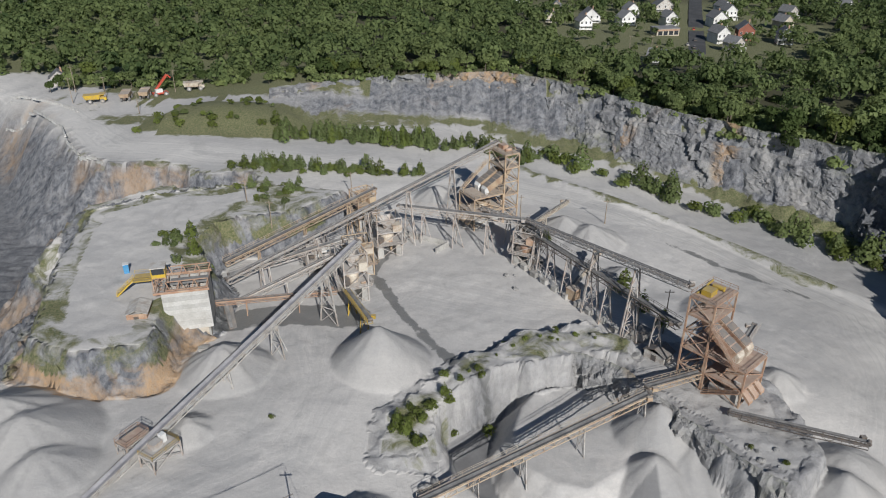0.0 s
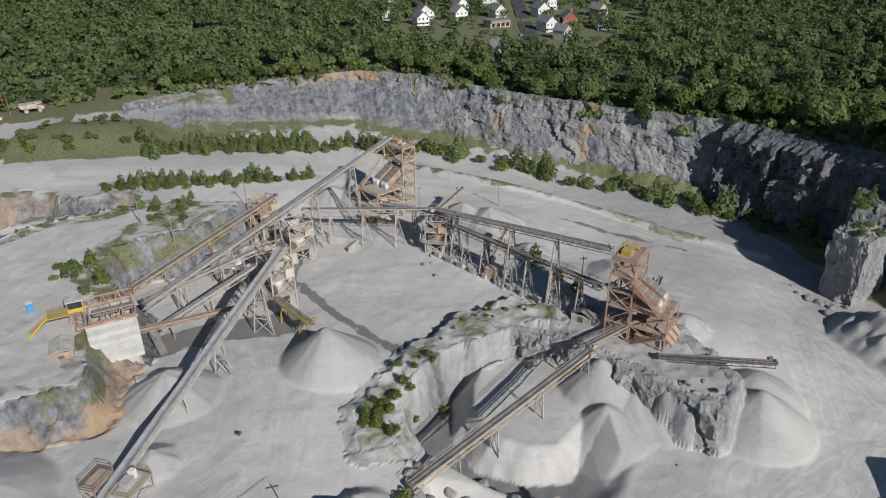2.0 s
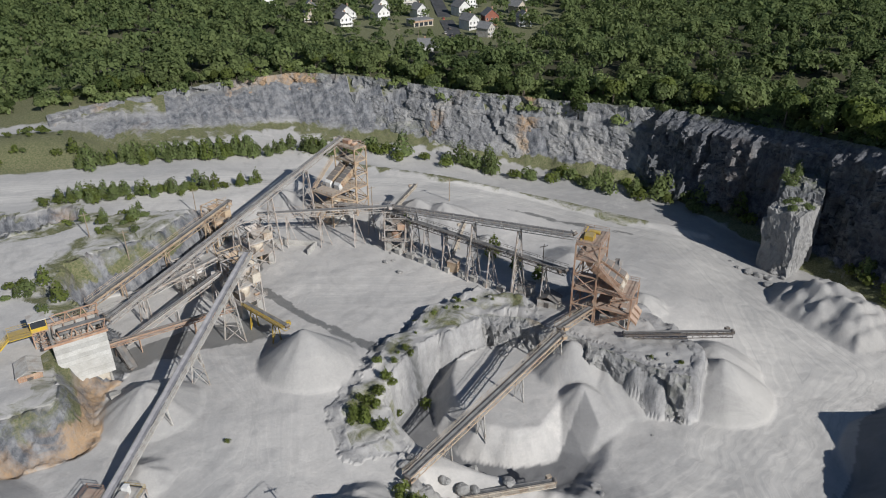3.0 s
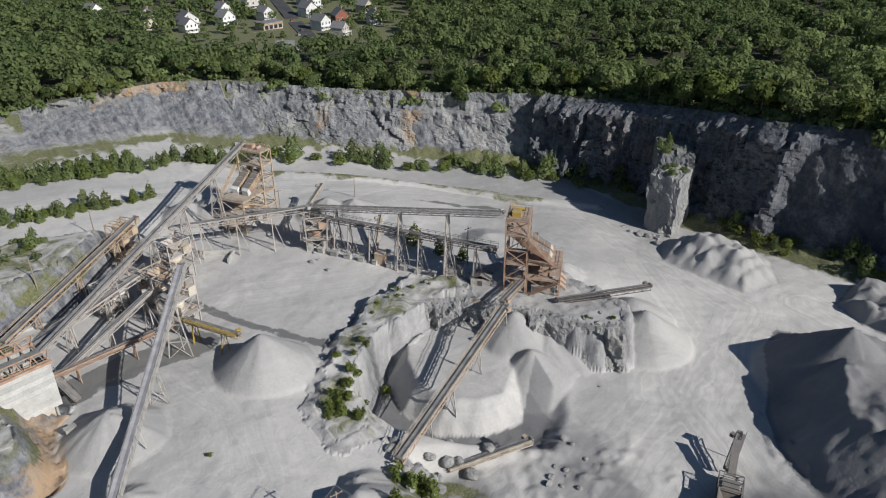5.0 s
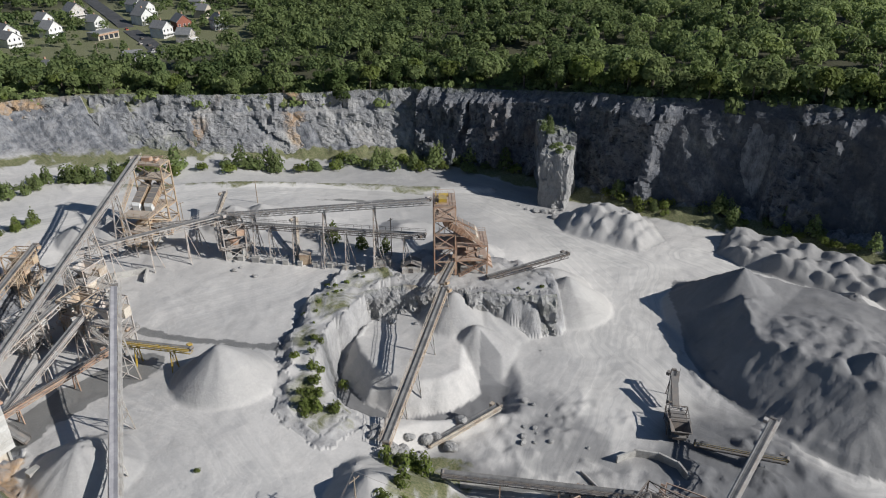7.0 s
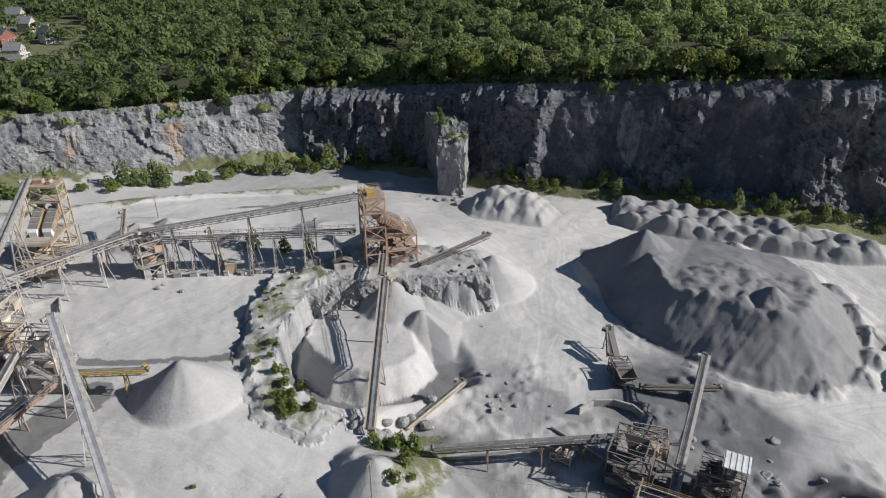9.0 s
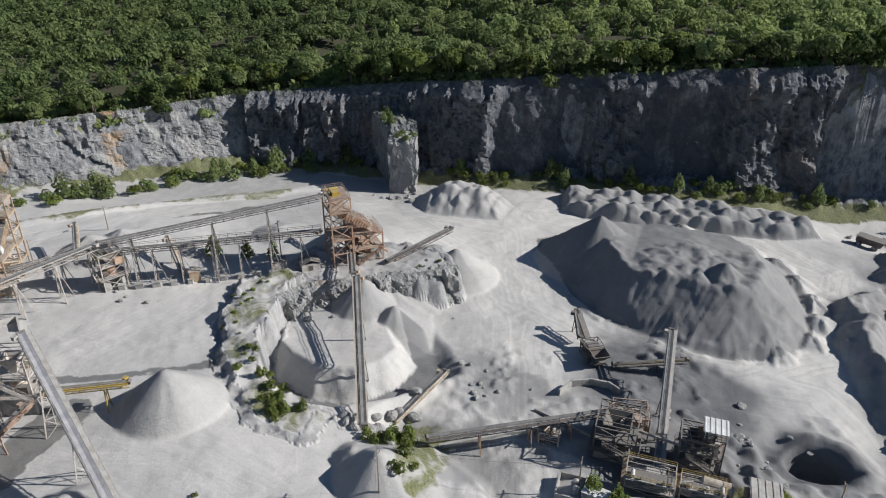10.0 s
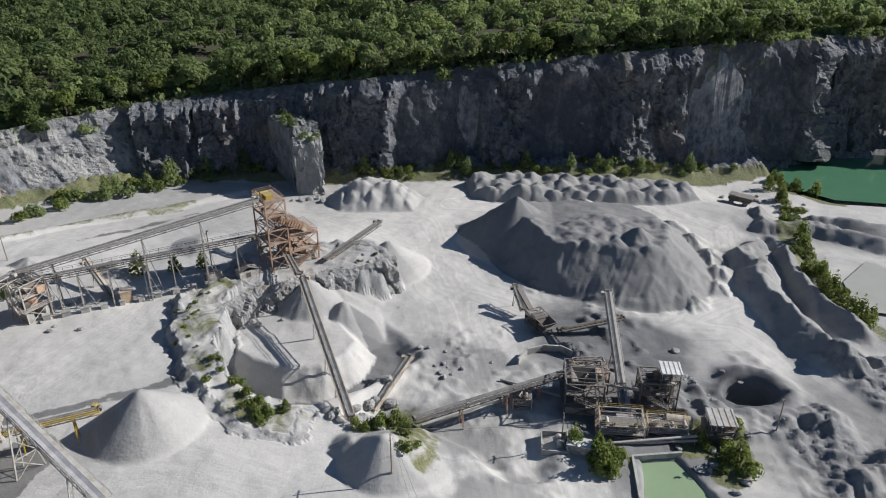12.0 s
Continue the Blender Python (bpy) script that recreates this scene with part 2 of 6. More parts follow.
ASPHALT = painted("asphalt", (0.06, 0.062, 0.066), (0.10, 0.10, 0.10), 0.85, 0.2)
GLASSY = painted("dark_window_glass", (0.03, 0.035, 0.045), (0.05, 0.055, 0.06), 0.12, 0.5)
POND = make_water("milky_green_water", (0.30, 0.40, 0.24), 0.12)
LAKE = make_water("turquoise_water", (0.085, 0.21, 0.125), 0.12)

# ---------------------------------------------------------------- mesh tools


class Build:
    """Collects boxes, beams, rods and panels into one mesh."""

    def __init__(self):
        self.v, self.f = [], []

    def add(self, verts, faces):
        o = len(self.v)
        self.v += [tuple(p) for p in verts]
        self.f += [tuple(i + o for i in q) for q in faces]

    def hexa(self, c):
        self.add(c, [(0, 3, 2, 1), (4, 5, 6, 7), (0, 1, 5, 4), (1, 2, 6, 5), (2, 3, 7, 6), (3, 0, 4, 7)])

    def box(self, lo, hi, m=None):
        (a, b, c), (d, e, f) = lo, hi
        p = [Vector(q) for q in ((a, b, c), (d, b, c), (d, e, c), (a, e, c), (a, b, f), (d, b, f), (d, e, f), (a, e, f))]
        self.hexa([m @ q for q in p] if m is not None else p)

    def beam(self, p, q, w=0.2, h=None):
        p, q, h = Vector(p), Vector(q), h or w
        d = (q - p)
        if d.length < 1e-4:
            return
        d.normalize()
        s = d.cross(Vector((0, 0, 1)))
        s = s.normalized() if s.length > 1e-3 else Vector((1, 0, 0))
        u = s.cross(d)
        s, u = s * w / 2, u * h / 2
        self.hexa([p - s - u, q - s - u, q + s - u, p + s - u, p - s + u, q - s + u, q + s + u, p + s + u])

    def rod(self, p, q, r, r2=None, n=8):
        p, q, r2 = Vector(p), Vector(q), r if r2 is None else r2
        d = (q - p).normalized()
        s = d.orthogonal().normalized()
        u = d.cross(s)
        ring = [s * math.cos(2 * math.pi * i / n) + u * math.sin(2 * math.pi * i / n) for i in range(n)]
        vs = [p + k * r for k in ring] + [q + k * r2 for k in ring]
        self.add(vs, [(i, (i + 1) % n, n + (i + 1) % n, n + i) for i in range(n)] + [tuple(range(n))[::-1], tuple(range(n, 2 * n))])

    def mesh(self, name, smooth=False):
        me = bpy.data.meshes.new(name)
        me.from_pydata(self.v, [], self.f)
        me.update()
        if smooth:
            me.polygons.foreach_set("use_smooth", [True] * len(me.polygons))
        return me


def part(name, b, material, parent=None, label="", smooth=False):
    me = b.mesh(name, smooth) if isinstance(b, Build) else b
    if not me.materials:
        me.materials.append(material)
    ob = new(name, me)
    if parent is not None:
        ob.parent = parent
    return tagged(ob, label) if label else ob


def thing(name, m, label, category, group="", kind=""):
    e = new(name)
    e.matrix_world = m
    return tagged(e, label, category, group, kind)


def grid_mesh(name, V, nu, nv, smooth=True, close=False):
    """A mesh from an array of nu x nv places."""
    idx = np.arange(nu * nv).reshape(nu, nv)
    q = np.stack([idx[:-1, :-1], idx[1:, :-1], idx[1:, 1:], idx[:-1, 1:]], -1).reshape(-1, 4)
    return quad_mesh(name, V.reshape(-1, 3), q, smooth)


def quad_mesh(name, V, Q, smooth=False):
    me = bpy.data.meshes.new(name)
    me.vertices.add(len(V))
    me.vertices.foreach_set("co", np.ascontiguousarray(V, dtype=np.float32).ravel())
    k = Q.shape[1]
    me.loops.add(Q.size)
    me.loops.foreach_set("vertex_index", np.ascontiguousarray(Q, dtype=np.int32).ravel())
    me.polygons.add(len(Q))
    me.polygons.foreach_set("loop_start", np.arange(0, Q.size, k, dtype=np.int32))
    me.polygons.foreach_set("use_smooth", np.full(len(Q), smooth))
    me.update(calc_edges=True)
    me.validate()
    return me


def put_attribute(me, name, values):
    a = me.attributes.new(name, "FLOAT", "POINT")
    a.data.foreach_set("value", np.ascontiguousarray(values, dtype=np.float32).ravel())


# smooth lattice noise on arrays
LATTICE = np.random.RandomState(5).rand(64, 64, 64)


def vnoise(x, y, z=0.0):
    x, y, z = np.broadcast_arrays(np.asarray(x, float), np.asarray(y, float), np.asarray(z, float))
    xi, yi, zi = np.floor(x).astype(int), np.floor(y).astype(int), np.floor(z).astype(int)
    fx, fy, fz = x - xi, y - yi, z - zi
    fx, fy, fz = fx * fx * (3 - 2 * fx), fy * fy * (3 - 2 * fy), fz * fz * (3 - 2 * fz)
    out = 0
    for a in (0, 1):
        for b in (0, 1):
            for c in (0, 1):
                w = (fx if a else 1 - fx) * (fy if b else 1 - fy) * (fz if c else 1 - fz)
                out = out + w * LATTICE[(xi + a) % 64, (yi + b) % 64, (zi + c) % 64]
    return out * 2 - 1


def fbm(x, y, z=0.0, octaves=4):
    s, a, k = 0, 1.0, 1.0
    for i in range(octaves):
        s = s + a * vnoise(x * k + 17.3 * i, y * k + 5.1 * i, np.asarray(z) * k + 9.7 * i)
        a, k = a * 0.5, k * 2.03
    return s


def cells(x, y, z):
    """Blocky cell values, for broken rock: a random level for each jittered cell."""
    xi, yi, zi = np.floor(x).astype(int), np.floor(y).astype(int), np.floor(z).astype(int)
    best, val = np.full(np.shape(x), 9.0), np.zeros(np.shape(x))
    for a in (-1, 0, 1):
        for b in (-1, 0, 1):
            for c in (-1, 0, 1):
                i, j, k = (xi + a) % 64, (yi + b) % 64, (zi + c) % 64
                px, py, pz = xi + a + LATTICE[i, j, k], yi + b + LATTICE[j, k, i], zi + c + LATTICE[k, i, j]
                d = (px - x) ** 2 + (py - y) ** 2 + (pz - z) ** 2
                near = d < best
                best, val = np.where(near, d, best), np.where(near, LATTICE[(i + 7) % 64, j, (k + 3) % 64], val)
    return val


def facets(x, y, z):
    """Angular facets for broken rock: each jittered cell is a tilted plane."""
    xi, yi, zi = np.floor(x).astype(int), np.floor(y).astype(int), np.floor(z).astype(int)
    best, val = np.full(np.shape(x), 9.0), np.zeros(np.shape(x))
    for a in (-1, 0, 1):
        for b in (-1, 0, 1):
            for c in (-1, 0, 1):
                i, j, k = (xi + a) % 64, (yi + b) % 64, (zi + c) % 64
                dx, dy, dz = x - xi - a - LATTICE[i, j, k], y - yi - b - LATTICE[j, k, i], z - zi - c - LATTICE[k, i, j]
                d = dx * dx + dy * dy + dz * dz
                plane = LATTICE[(i + 7) % 64, j, (k + 3) % 64] - 0.5 + (LATTICE[i, (j + 9) % 64, k] - 0.5) * (dx + dy) * 1.6 + (LATTICE[k, i, (j + 5) % 64] - 0.5) * dz * 1.6
                near = d < best
                best, val = np.where(near, d, best), np.where(near, plane, val)
    return val


def inside(poly, x, y):
    """Distance to the polygon's edge in metres, positive inside."""
    d, odd = np.full(np.shape(x), 1e9), np.zeros(np.shape(x), bool)
    for (ax, ay), (bx, by) in zip(poly, poly[1:] + poly[:1]):
        ex, ey = bx - ax, by - ay
        t = np.clip(((x - ax) * ex + (y - ay) * ey) / (ex * ex + ey * ey), 0, 1)
        d = np.minimum(d, np.hypot(x - ax - t * ex, y - ay - t * ey))
        if ay != by:
            odd ^= ((ay > y) != (by > y)) & (x < ex * (y - ay) / (by - ay) + ax)
    return np.where(odd, d, -d)


def along(line, x, y):
    """Distance to a polyline."""
    d = np.full(np.shape(x), 1e9)
    for (ax, ay), (bx, by) in zip(line, line[1:]):
        ex, ey = bx - ax, by - ay
        t = np.clip(((x - ax) * ex + (y - ay) * ey) / (ex * ex + ey * ey), 0, 1)
        d = np.minimum(d, np.hypot(x - ax - t * ex, y - ay - t * ey))
    return d


def step(v, lo, hi):
    t = np.clip((v - lo) / (hi - lo), 0, 1)
    return t * t * (3 - 2 * t)


def levels(points, x, y, reach):
    s, w = 0, 0
    for px, py, pz in points:
        d2 = (x - px) ** 2 + (y - py) ** 2
        k = np.exp(-d2 / (2 * reach * reach)) + 1e-5 / (1 + d2 / reach ** 2) ** 2
        s, w = s + k * pz, w + k
    return s / w

# ---------------------------------------------------------------- the lie of the land
RIM_LEVELS = [(-56, 309, 13), (-20, 312, 17), (25, 313, 21), (57, 286, 18.5), (84, 258, 16), (108, 236, 15), (130, 214, 17), (152, 188, 19),
              (156, 120, 24), (163, 90, 28.5), (169, 60, 31.5), (176, 10, 35), (183, -20, 37), (206, -80, 36), (214, -150, 35), (150, 440, 1), (60, 420, 4), (-50, 480, 7),
              (260, 420, 3), (300, 250, 22), (350, 60, 36), (-120, 300, 7), (-200, 340, 8), (-160, 420, 6), (-250, 500, 8), (420, -100, 45), (150, 600, 2), (10, 360, 13)]
FLOOR_LEVELS = [(-120, 240, 8), (-70, 232, 7), (-30, 238, 4.5), (8, 240, 2), (45, 240, -3), (90, 206, -6.5), (116, 172, -9.5), (122, 130, -10), (132, 70, -10),
                (95, -10, -10), (70, 78, -10), (45, 62, -9.7), (8, 45, -9), (-12, 30, -9), (35, 0, -11), (60, -35, -11), (-8, 182, -1), (-20, 150, -1), (15, 150, -1),
                (45, 152, -1), (-40, 142, 0), (-35, 118, 2), (-25, 96, 1.6), (-60, 105, 2), (-20, 82, 0.5), (0, 84, -6), (4, 72, -9), (52, 192, -0.5), (85, 160, -5), (60, 140, -2), (-45, 80, 2), (150, -60, -13.5)]
RIM = [(-130, 300), (-95, 304), (-56, 309), (-20, 312), (25, 313), (42, 300), (57, 286), (84, 258), (108, 236), (130, 215), (141, 206), (149, 184), (153, 162), (154, 138),
       (155, 117), (160, 95), (166, 72), (170, 40), (175, 10), (181, -14), (187, -40), (195, -62), (204, -66), (207, -100), (214, -170), (240, -400), (-500, -400), (-500, 350), (-190, 350)]
BENCH = [(-100, 184), (-96, 162), (-90, 143), (-84, 122), (-74, 117), (-61, 120), (-61, 134), (-56, 140), (-58, 152), (-66, 165), (-62, 178), (-40, 186), (-30, 200), (-55, 205), (-82, 200)]
WEST_PIT = [(-300, 345), (-192, 318), (-152, 272), (-132, 240), (-118, 229), (-90, 228), (-62, 221), (-58, 213), (-92, 205), (-105, 194), (-104, 165), (-97, 140), (-92, 114), (-108, 90), (-130, 40), (-500, 0), (-500, 345)]
TRENCH = [(-2, 112), (2, 100), (12, 90), (26, 80), (36, 86), (46, 98), (48, 112), (44, 124), (34, 132), (22, 130), (10, 122)]
PAD = [(12.5, 120), (8.7, 109), (11, 98), (19, 92.3), (28, 90.5), (36, 97), (46, 106), (48, 120), (38, 131), (26, 130), (16, 125)]
LOW_YARD = [(0, 92), (10, 88), (26, 78), (40, 70), (30, 48), (-12, 50), (-14, 58), (-6, 66), (0, 78), (-2, 86)]
KNOB = [(46, 134), (58, 132), (66, 122), (70, 108), (68, 98), (62, 93), (56, 97), (52, 106), (46, 114), (41, 124)]
RIDGE = [(42, 134), (34, 142), (20, 137.5), (8.3, 131), (1, 125), (-5, 119), (-12, 110), (-12, 99), (-3, 99), (0, 110), (6, 120), (10.5, 123.5), (22, 126.5), (34, 129), (41, 128)]
MOUND = [(-118, 266), (-104, 259), (-58, 260), (-50, 276), (-62, 294), (-96, 298), (-112, 288)]
DARK_PILE = [(63.5, 51.5), (72, 60), (82, 66), (92, 74), (104, 78), (114, 66), (121, 42), (118, 16), (104, 2), (86, -1), (71, 0), (60, 8), (56, 18), (55.5, 29), (59, 42)]
EAST_ROW = [(128, 76), (124, 66), (125, 40), (128, 4), (134, -10), (144, -8), (148, 20), (149, 60), (144, 78)]
NORTH_EAST_HEAP = [(119, 129), (110, 119), (113, 93), (126, 90), (137, 100), (136, 122)]
EAST_BANKS = [([(97, -19), (90, -12), (80, -14)], 4.5), ([(80, -15), (70, -12), (57, -14.5), (43, -19), (36, -22)], 5.5), ([(126, -27), (112, -25), (113, -40), (103, -60)], 3.5), ([(120, -43), (116, -65)], 3.0),
              ([(94, -26), (84, -24), (66, -26), (50, -32)], 4.0), ([(12, -30), (2, -18), (-8, -6)], 3.0)]
LAKE_EDGE = [(178, -46), (160, -48), (148, -62), (146, -82), (150, -130), (160, -220), (215, -220), (204, -130), (200, -80), (193, -60)]
POND_EDGE = [(-3, 31), (-2, 24), (-12, 19), (-20, 20), (-16, 32)]


TOWN = [(60, 470), (95, 400), (200, 400), (262, 470), (262, 640), (60, 640)]


def cone(z, x, y, px, py, top, slope=0.72, blunt=1.5, rough=0.25):
    d = np.hypot(x - px, y - py)
    a = np.arctan2(y - py, x - px)
    d = np.sqrt(d * d + blunt * blunt) - blunt + rough * vnoise(np.cos(a) * 5 + px, np.sin(a) * 5 + py, d * 0.05)
    return np.maximum(z, top - slope * d)


def dumps(x, y, size, slope=0.75, seed=0):
    """Truckloads tipped side by side: the upper hull of many small jittered cones, with sharp creases."""
    u, v = x / size, y / size
    ui, vi = np.floor(u).astype(int), np.floor(v).astype(int)
    h = np.zeros(np.shape(u))
    for a in (-1, 0, 1):
        for b in (-1, 0, 1):
            i, j = (ui + a) % 64, (vi + b) % 64
            px, py = ui + a + 0.15 + 0.7 * LATTICE[i, j, 3 + seed], vi + b + 0.15 + 0.7 * LATTICE[j, i, 9 + seed]
            h = np.maximum(h, (0.55 + 0.45 * LATTICE[i, j, 21 + seed]) - np.hypot(u - px, v - py))
    return h * size * slope


def rills(x, y, px, py, seed=0.0):
    """Fine grooves that run straight down a heap from its top."""
    a = np.arctan2(y - py, x - px)
    d = np.hypot(x - px, y - py)
    return vnoise(np.cos(a) * 9 + seed, np.sin(a) * 9, d / 22) + 0.6 * vnoise(np.cos(a) * 22 + seed, np.sin(a) * 22, d / 14)


def surface(x, y):
    """Height of the ground and the share of each kind of surface."""
    x, y = np.asarray(x, float), np.asarray(y, float)
    n1, n2, n3 = fbm(x / 45, y / 45), fbm(x / 11, y / 11, 3.0), fbm(x / 2.6, y / 2.6, 7.0, 3)
    rim = levels(RIM_LEVELS, x, y, 40) + 1.2 * n1
    floor = levels(FLOOR_LEVELS, x, y, 17) + 0.35 * n1 + 0.22 * n2
    s = inside(RIM, x, y) + 2.5 * n2
    width = 15 + 17 * (1 - step(x, 20, 80)) + 9 * step(x, 110, 160)
    f = np.clip(s / width, 0, 1)
    knee, drop = 0.45 - 0.2 * step(x, 110, 150), 0.78 + 0.08 * step(x, 110, 150)
    fall = np.where(f < knee, drop * f / knee, drop + (1 - drop) * (f - knee) / (1 - knee))
    wall = (s > 0) & (s < width)
    z = rim + (floor - rim) * np.where(s > 0, fall, 0)
    high = np.clip((rim - floor - 3) / 6, 0, 1)
    rock = np.where(wall, step(0.8 - f, 0, 0.25) * high, 0.0)
    grass = np.where(s < 0, 1.0, 0.0) + np.where(wall, step(f, 0.45, 0.65) * (1 - step(f, 0.9, 1.05)) * 0.75, 0) + 0.3 * step(n1, 0.2, 0.6) * (s < 6)
    dark, ochre, wet_shade = np.zeros_like(z), np.zeros_like(z), np.zeros_like(z)
    # the deep pit on the west side and its walls
    d = inside(WEST_PIT, x, y) + 3 * n2
    fl = np.clip(d / 22, 0, 1)
    z = np.where(d > 0, z + (-17 + n1 - z) * (0.7 * np.clip(fl / 0.6, 0, 1) + 0.3 * step(fl, 0.6, 1)), z)
    rock = np.where(d > 0, 1.0 - 0.5 * step(d, 16, 22), rock)
    grass = np.where((d > -3) & (d < 2), 0.45, grass)
    ochre = np.where((d > 0) & (d < 20), 0.6 * step(n2 + n1, 0.1, 0.7), ochre)
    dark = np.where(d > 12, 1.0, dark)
    # the raised bench with the hopper house
    d = inside(BENCH, x, y) + 1.2 * n2
    top = 10.0 + 0.3 * n2
    k = step(d, -5.5, 0.5)
    z = np.where(d > -5.5, z + (np.maximum(top, z) - z) * k, z)
    lip = (d > -6.5) & (d < 1.5)
    rock = np.where(lip & (k < 0.985), 1.0, rock)
    grass = np.where((d > -3) & (d < 5), np.maximum(grass, 0.5), grass)
    ochre = np.where((d > -7) & (d < -1) & (y < 135) & (z < 6), 0.9, ochre)
    # mound beside the north road
    z = z + 1.3 * (1 - step(along([(14, 255), (45, 233), (62, 217), (88, 193), (108, 172), (122, 158)], x, y) + 0.6 * n2, 1.0, 3.4))
    d = inside(MOUND, x, y)
    z = z + 4.5 * step(d, -1, 12) * (1 + 0.25 * n2)
    grass = np.where(d > -1, np.maximum(grass, 0.85), grass)
    # trench round the stone pad, and the pad itself
    d = inside(TRENCH, x, y) + 0.6 * n2
    z = z + (np.minimum(z, -11 + 0.2 * n2) - z) * step(d, -2, 3)
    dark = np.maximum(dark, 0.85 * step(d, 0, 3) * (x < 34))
    d = inside(LOW_YARD, x, y) + 0.8 * n2
    z = z + (np.minimum(z, -9.3 + 0.3 * n2) - z) * step(d, -2, 3)
    d = inside(PAD, x, y) + 0.5 * n2
    padz = -11.3 + np.minimum(6.8 - 0.05 * np.maximum(x - 12, 0) + 0.1 * n2, np.maximum(d + 0.25 * n3, 0) * 1.35)
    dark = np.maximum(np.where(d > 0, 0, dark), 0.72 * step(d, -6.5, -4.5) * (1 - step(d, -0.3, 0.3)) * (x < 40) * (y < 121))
    z = np.where(d > 0, np.maximum(z, padz + 0.15 * n2), z)
    # rock ridge and knob left standing between the yards
    d = inside(RIDGE, x, y) + 0.9 * n2 + 0.7 * n3
    top = 1.1 + 0.5 * n2 + 0.3 * n3 - 2.0 * (1 - step(y, 100, 116))
    k = step(d, -1.6, 0.5)
    z = np.where(d > -1.6, z + (np.maximum(top, z) - z) * k, z)
    rock = np.where((d > -2.4) & (d < 0.6), 0.45, rock)
    rock = np.where(d >= 0.6, 0.08, rock)
    grass = np.where(d > 0.5, np.maximum(grass, 0.36 + 0.16 * step(d, 1, 3)), grass)
    d = inside(KNOB, x, y) + 1.6 * n2 + 0.7 * n3
    k = step(d, -4.0, -1.0)
    z = np.where(d > -4.0, z + (np.maximum(z, -0.6 + 0.5 * n2) - z) * k, z)
    rock = np.where((d > -3.8) & (d < 2.0), 0.55, np.where(d >= 2.0, 0.2, rock))
    # stockpiles
    before = z
    z = cone(z, x, y, -14, 127.2, 9.2, 0.84, 0.5)
    z = cone(z, x, y, 43, 111, 1.6, 0.84, 0.5)
    z = cone(z, x, y, 39.7, 101.2, -2.6, 0.74, 0.6)
    z = cone(z, x, y, 51, 107, -2.6, 0.6, 2.0, 0.9)
    z = cone(z, x, y, 47, 104, -4.6, 0.6, 2.0, 0.9)
    z = cone(z, x, y, 72.4, 95.2, -1.2, 0.76, 0.7)
    z = cone(z, x, y, 77, 103, -3.6, 0.62, 2.0)
    z = cone(z, x, y, -17.6, 80.2, 5.8, 0.8, 0.6)
    for px, py, pt, sl in ((-46, 122, 8.0, 0.6), (-48, 104, 4.0, 0.5), (-82, 104, 9.0, 0.5), (-76, 100, 8.0, 0.42), (-70, 93, 6.0, 0.42),
                           (64, 131, 2.6, 0.6), (72, 124, 0, 0.55), (43, 188, 4.0, 0.45), (36, 193, 4.5, 0.5), (6, 212, 6.0, 0.5), (-2, 214, 5.5, 0.5), (66, 150, 0.2, 0.3),
                           (-14, 87, 1.0, 0.6), (141, 137, -6, 0.5), (48, 167, 1.5, 0.5)):
        z = cone(z, x, y, px, py, pt, sl * 1.15, 0.9, 0.5)
    tips, big_tips = dumps(x, y, 4.4, 0.8), dumps(x, y, 6.0, 0.7, 5)
    d = inside(EAST_ROW, x, y) + 0.5 * n2
    z = np.where(d > 0, np.maximum(z, -10.4 + np.minimum(3.3 + 0.5 * n2, 0.85 * d) + np.minimum(1, d / 3) * (0.75 * big_tips + 0.4 * n3)), z)
    dark = np.maximum(dark, 0.6 * (d > 0))
    d = inside(NORTH_EAST_HEAP, x, y) + 0.6 * n2
    z = np.where(d > 0, np.maximum(z, -10.2 + np.minimum(6.2, 0.62 * d) + np.minimum(1, d / 5) * (0.5 * tips + 0.5 * vnoise(x / 9, y / 1.6, 2) + 0.2 * n3)), z)
    dark = np.maximum(dark, 0.3 * (d > 0))
    # the great dark heap: a tipped flat top with a sharp peak at its northern end and a spur to the south-west
    d = inside(DARK_PILE, x, y) + 0.5 * n2
    groove = 0.30 * vnoise((x * 0.45 + y * 0.9) / 2.1 + n2, (y * 0.45 - x * 0.9) / 16, 4) + 0.9 * n2 + 0.25 * vnoise((x * 0.45 + y * 0.9) / 0.8, (y * 0.45 - x * 0.9) / 9, 8)
    face = np.maximum(d + groove * step(d, 0, 3), 0) * 0.84
    flat = 12.0 - 3.5 * step(x, 84, 112) - 1.8 * (1 - np.abs(step(y, 30, 62) * 2 - 1)) + 0.4 * n2
    a = np.minimum(flat, face)
    crest = step(a, 10.0, 11.6) * (1 - step(x, 90, 102))
    z = np.where(d > 0, np.maximum(z, -10.4 + a + crest * (0.32 * tips + 0.4 * n3 - 0.2)), z)
    z = cone(z, x, y, 96.3, 57.5, 4.8, 0.80, 0.3, 0.5)
    spur = 5.6 - 0.84 * np.hypot(x - 76, y - 22.5) + 0.35 * rills(x, y, 76, 22.5)
    z = np.maximum(z, np.where(d > -1, spur, -99))
    toe = inside(DARK_PILE, x, y)
    z = z + np.where((toe > -2.2) & (toe < 2.0) & (x < 72), 0.22 * dumps(x, y, 3.2, 0.9, 2) * (n2 > 0), 0)
    dark = np.where(d > -0.5, 0.74, dark)
    for px, py, pt in ((120, 34, -5.5), (117, 24, -5.8), (113, 15, -6), (106, 7, -6.2), (98, 2, -6.6), (89, -2, -7.2), (79, -3, -7.6), (70, 0, -8), (62, 9, -7.6)):
        z = cone(z, x, y, px, py, pt, 0.62, 1.0, 0.9)
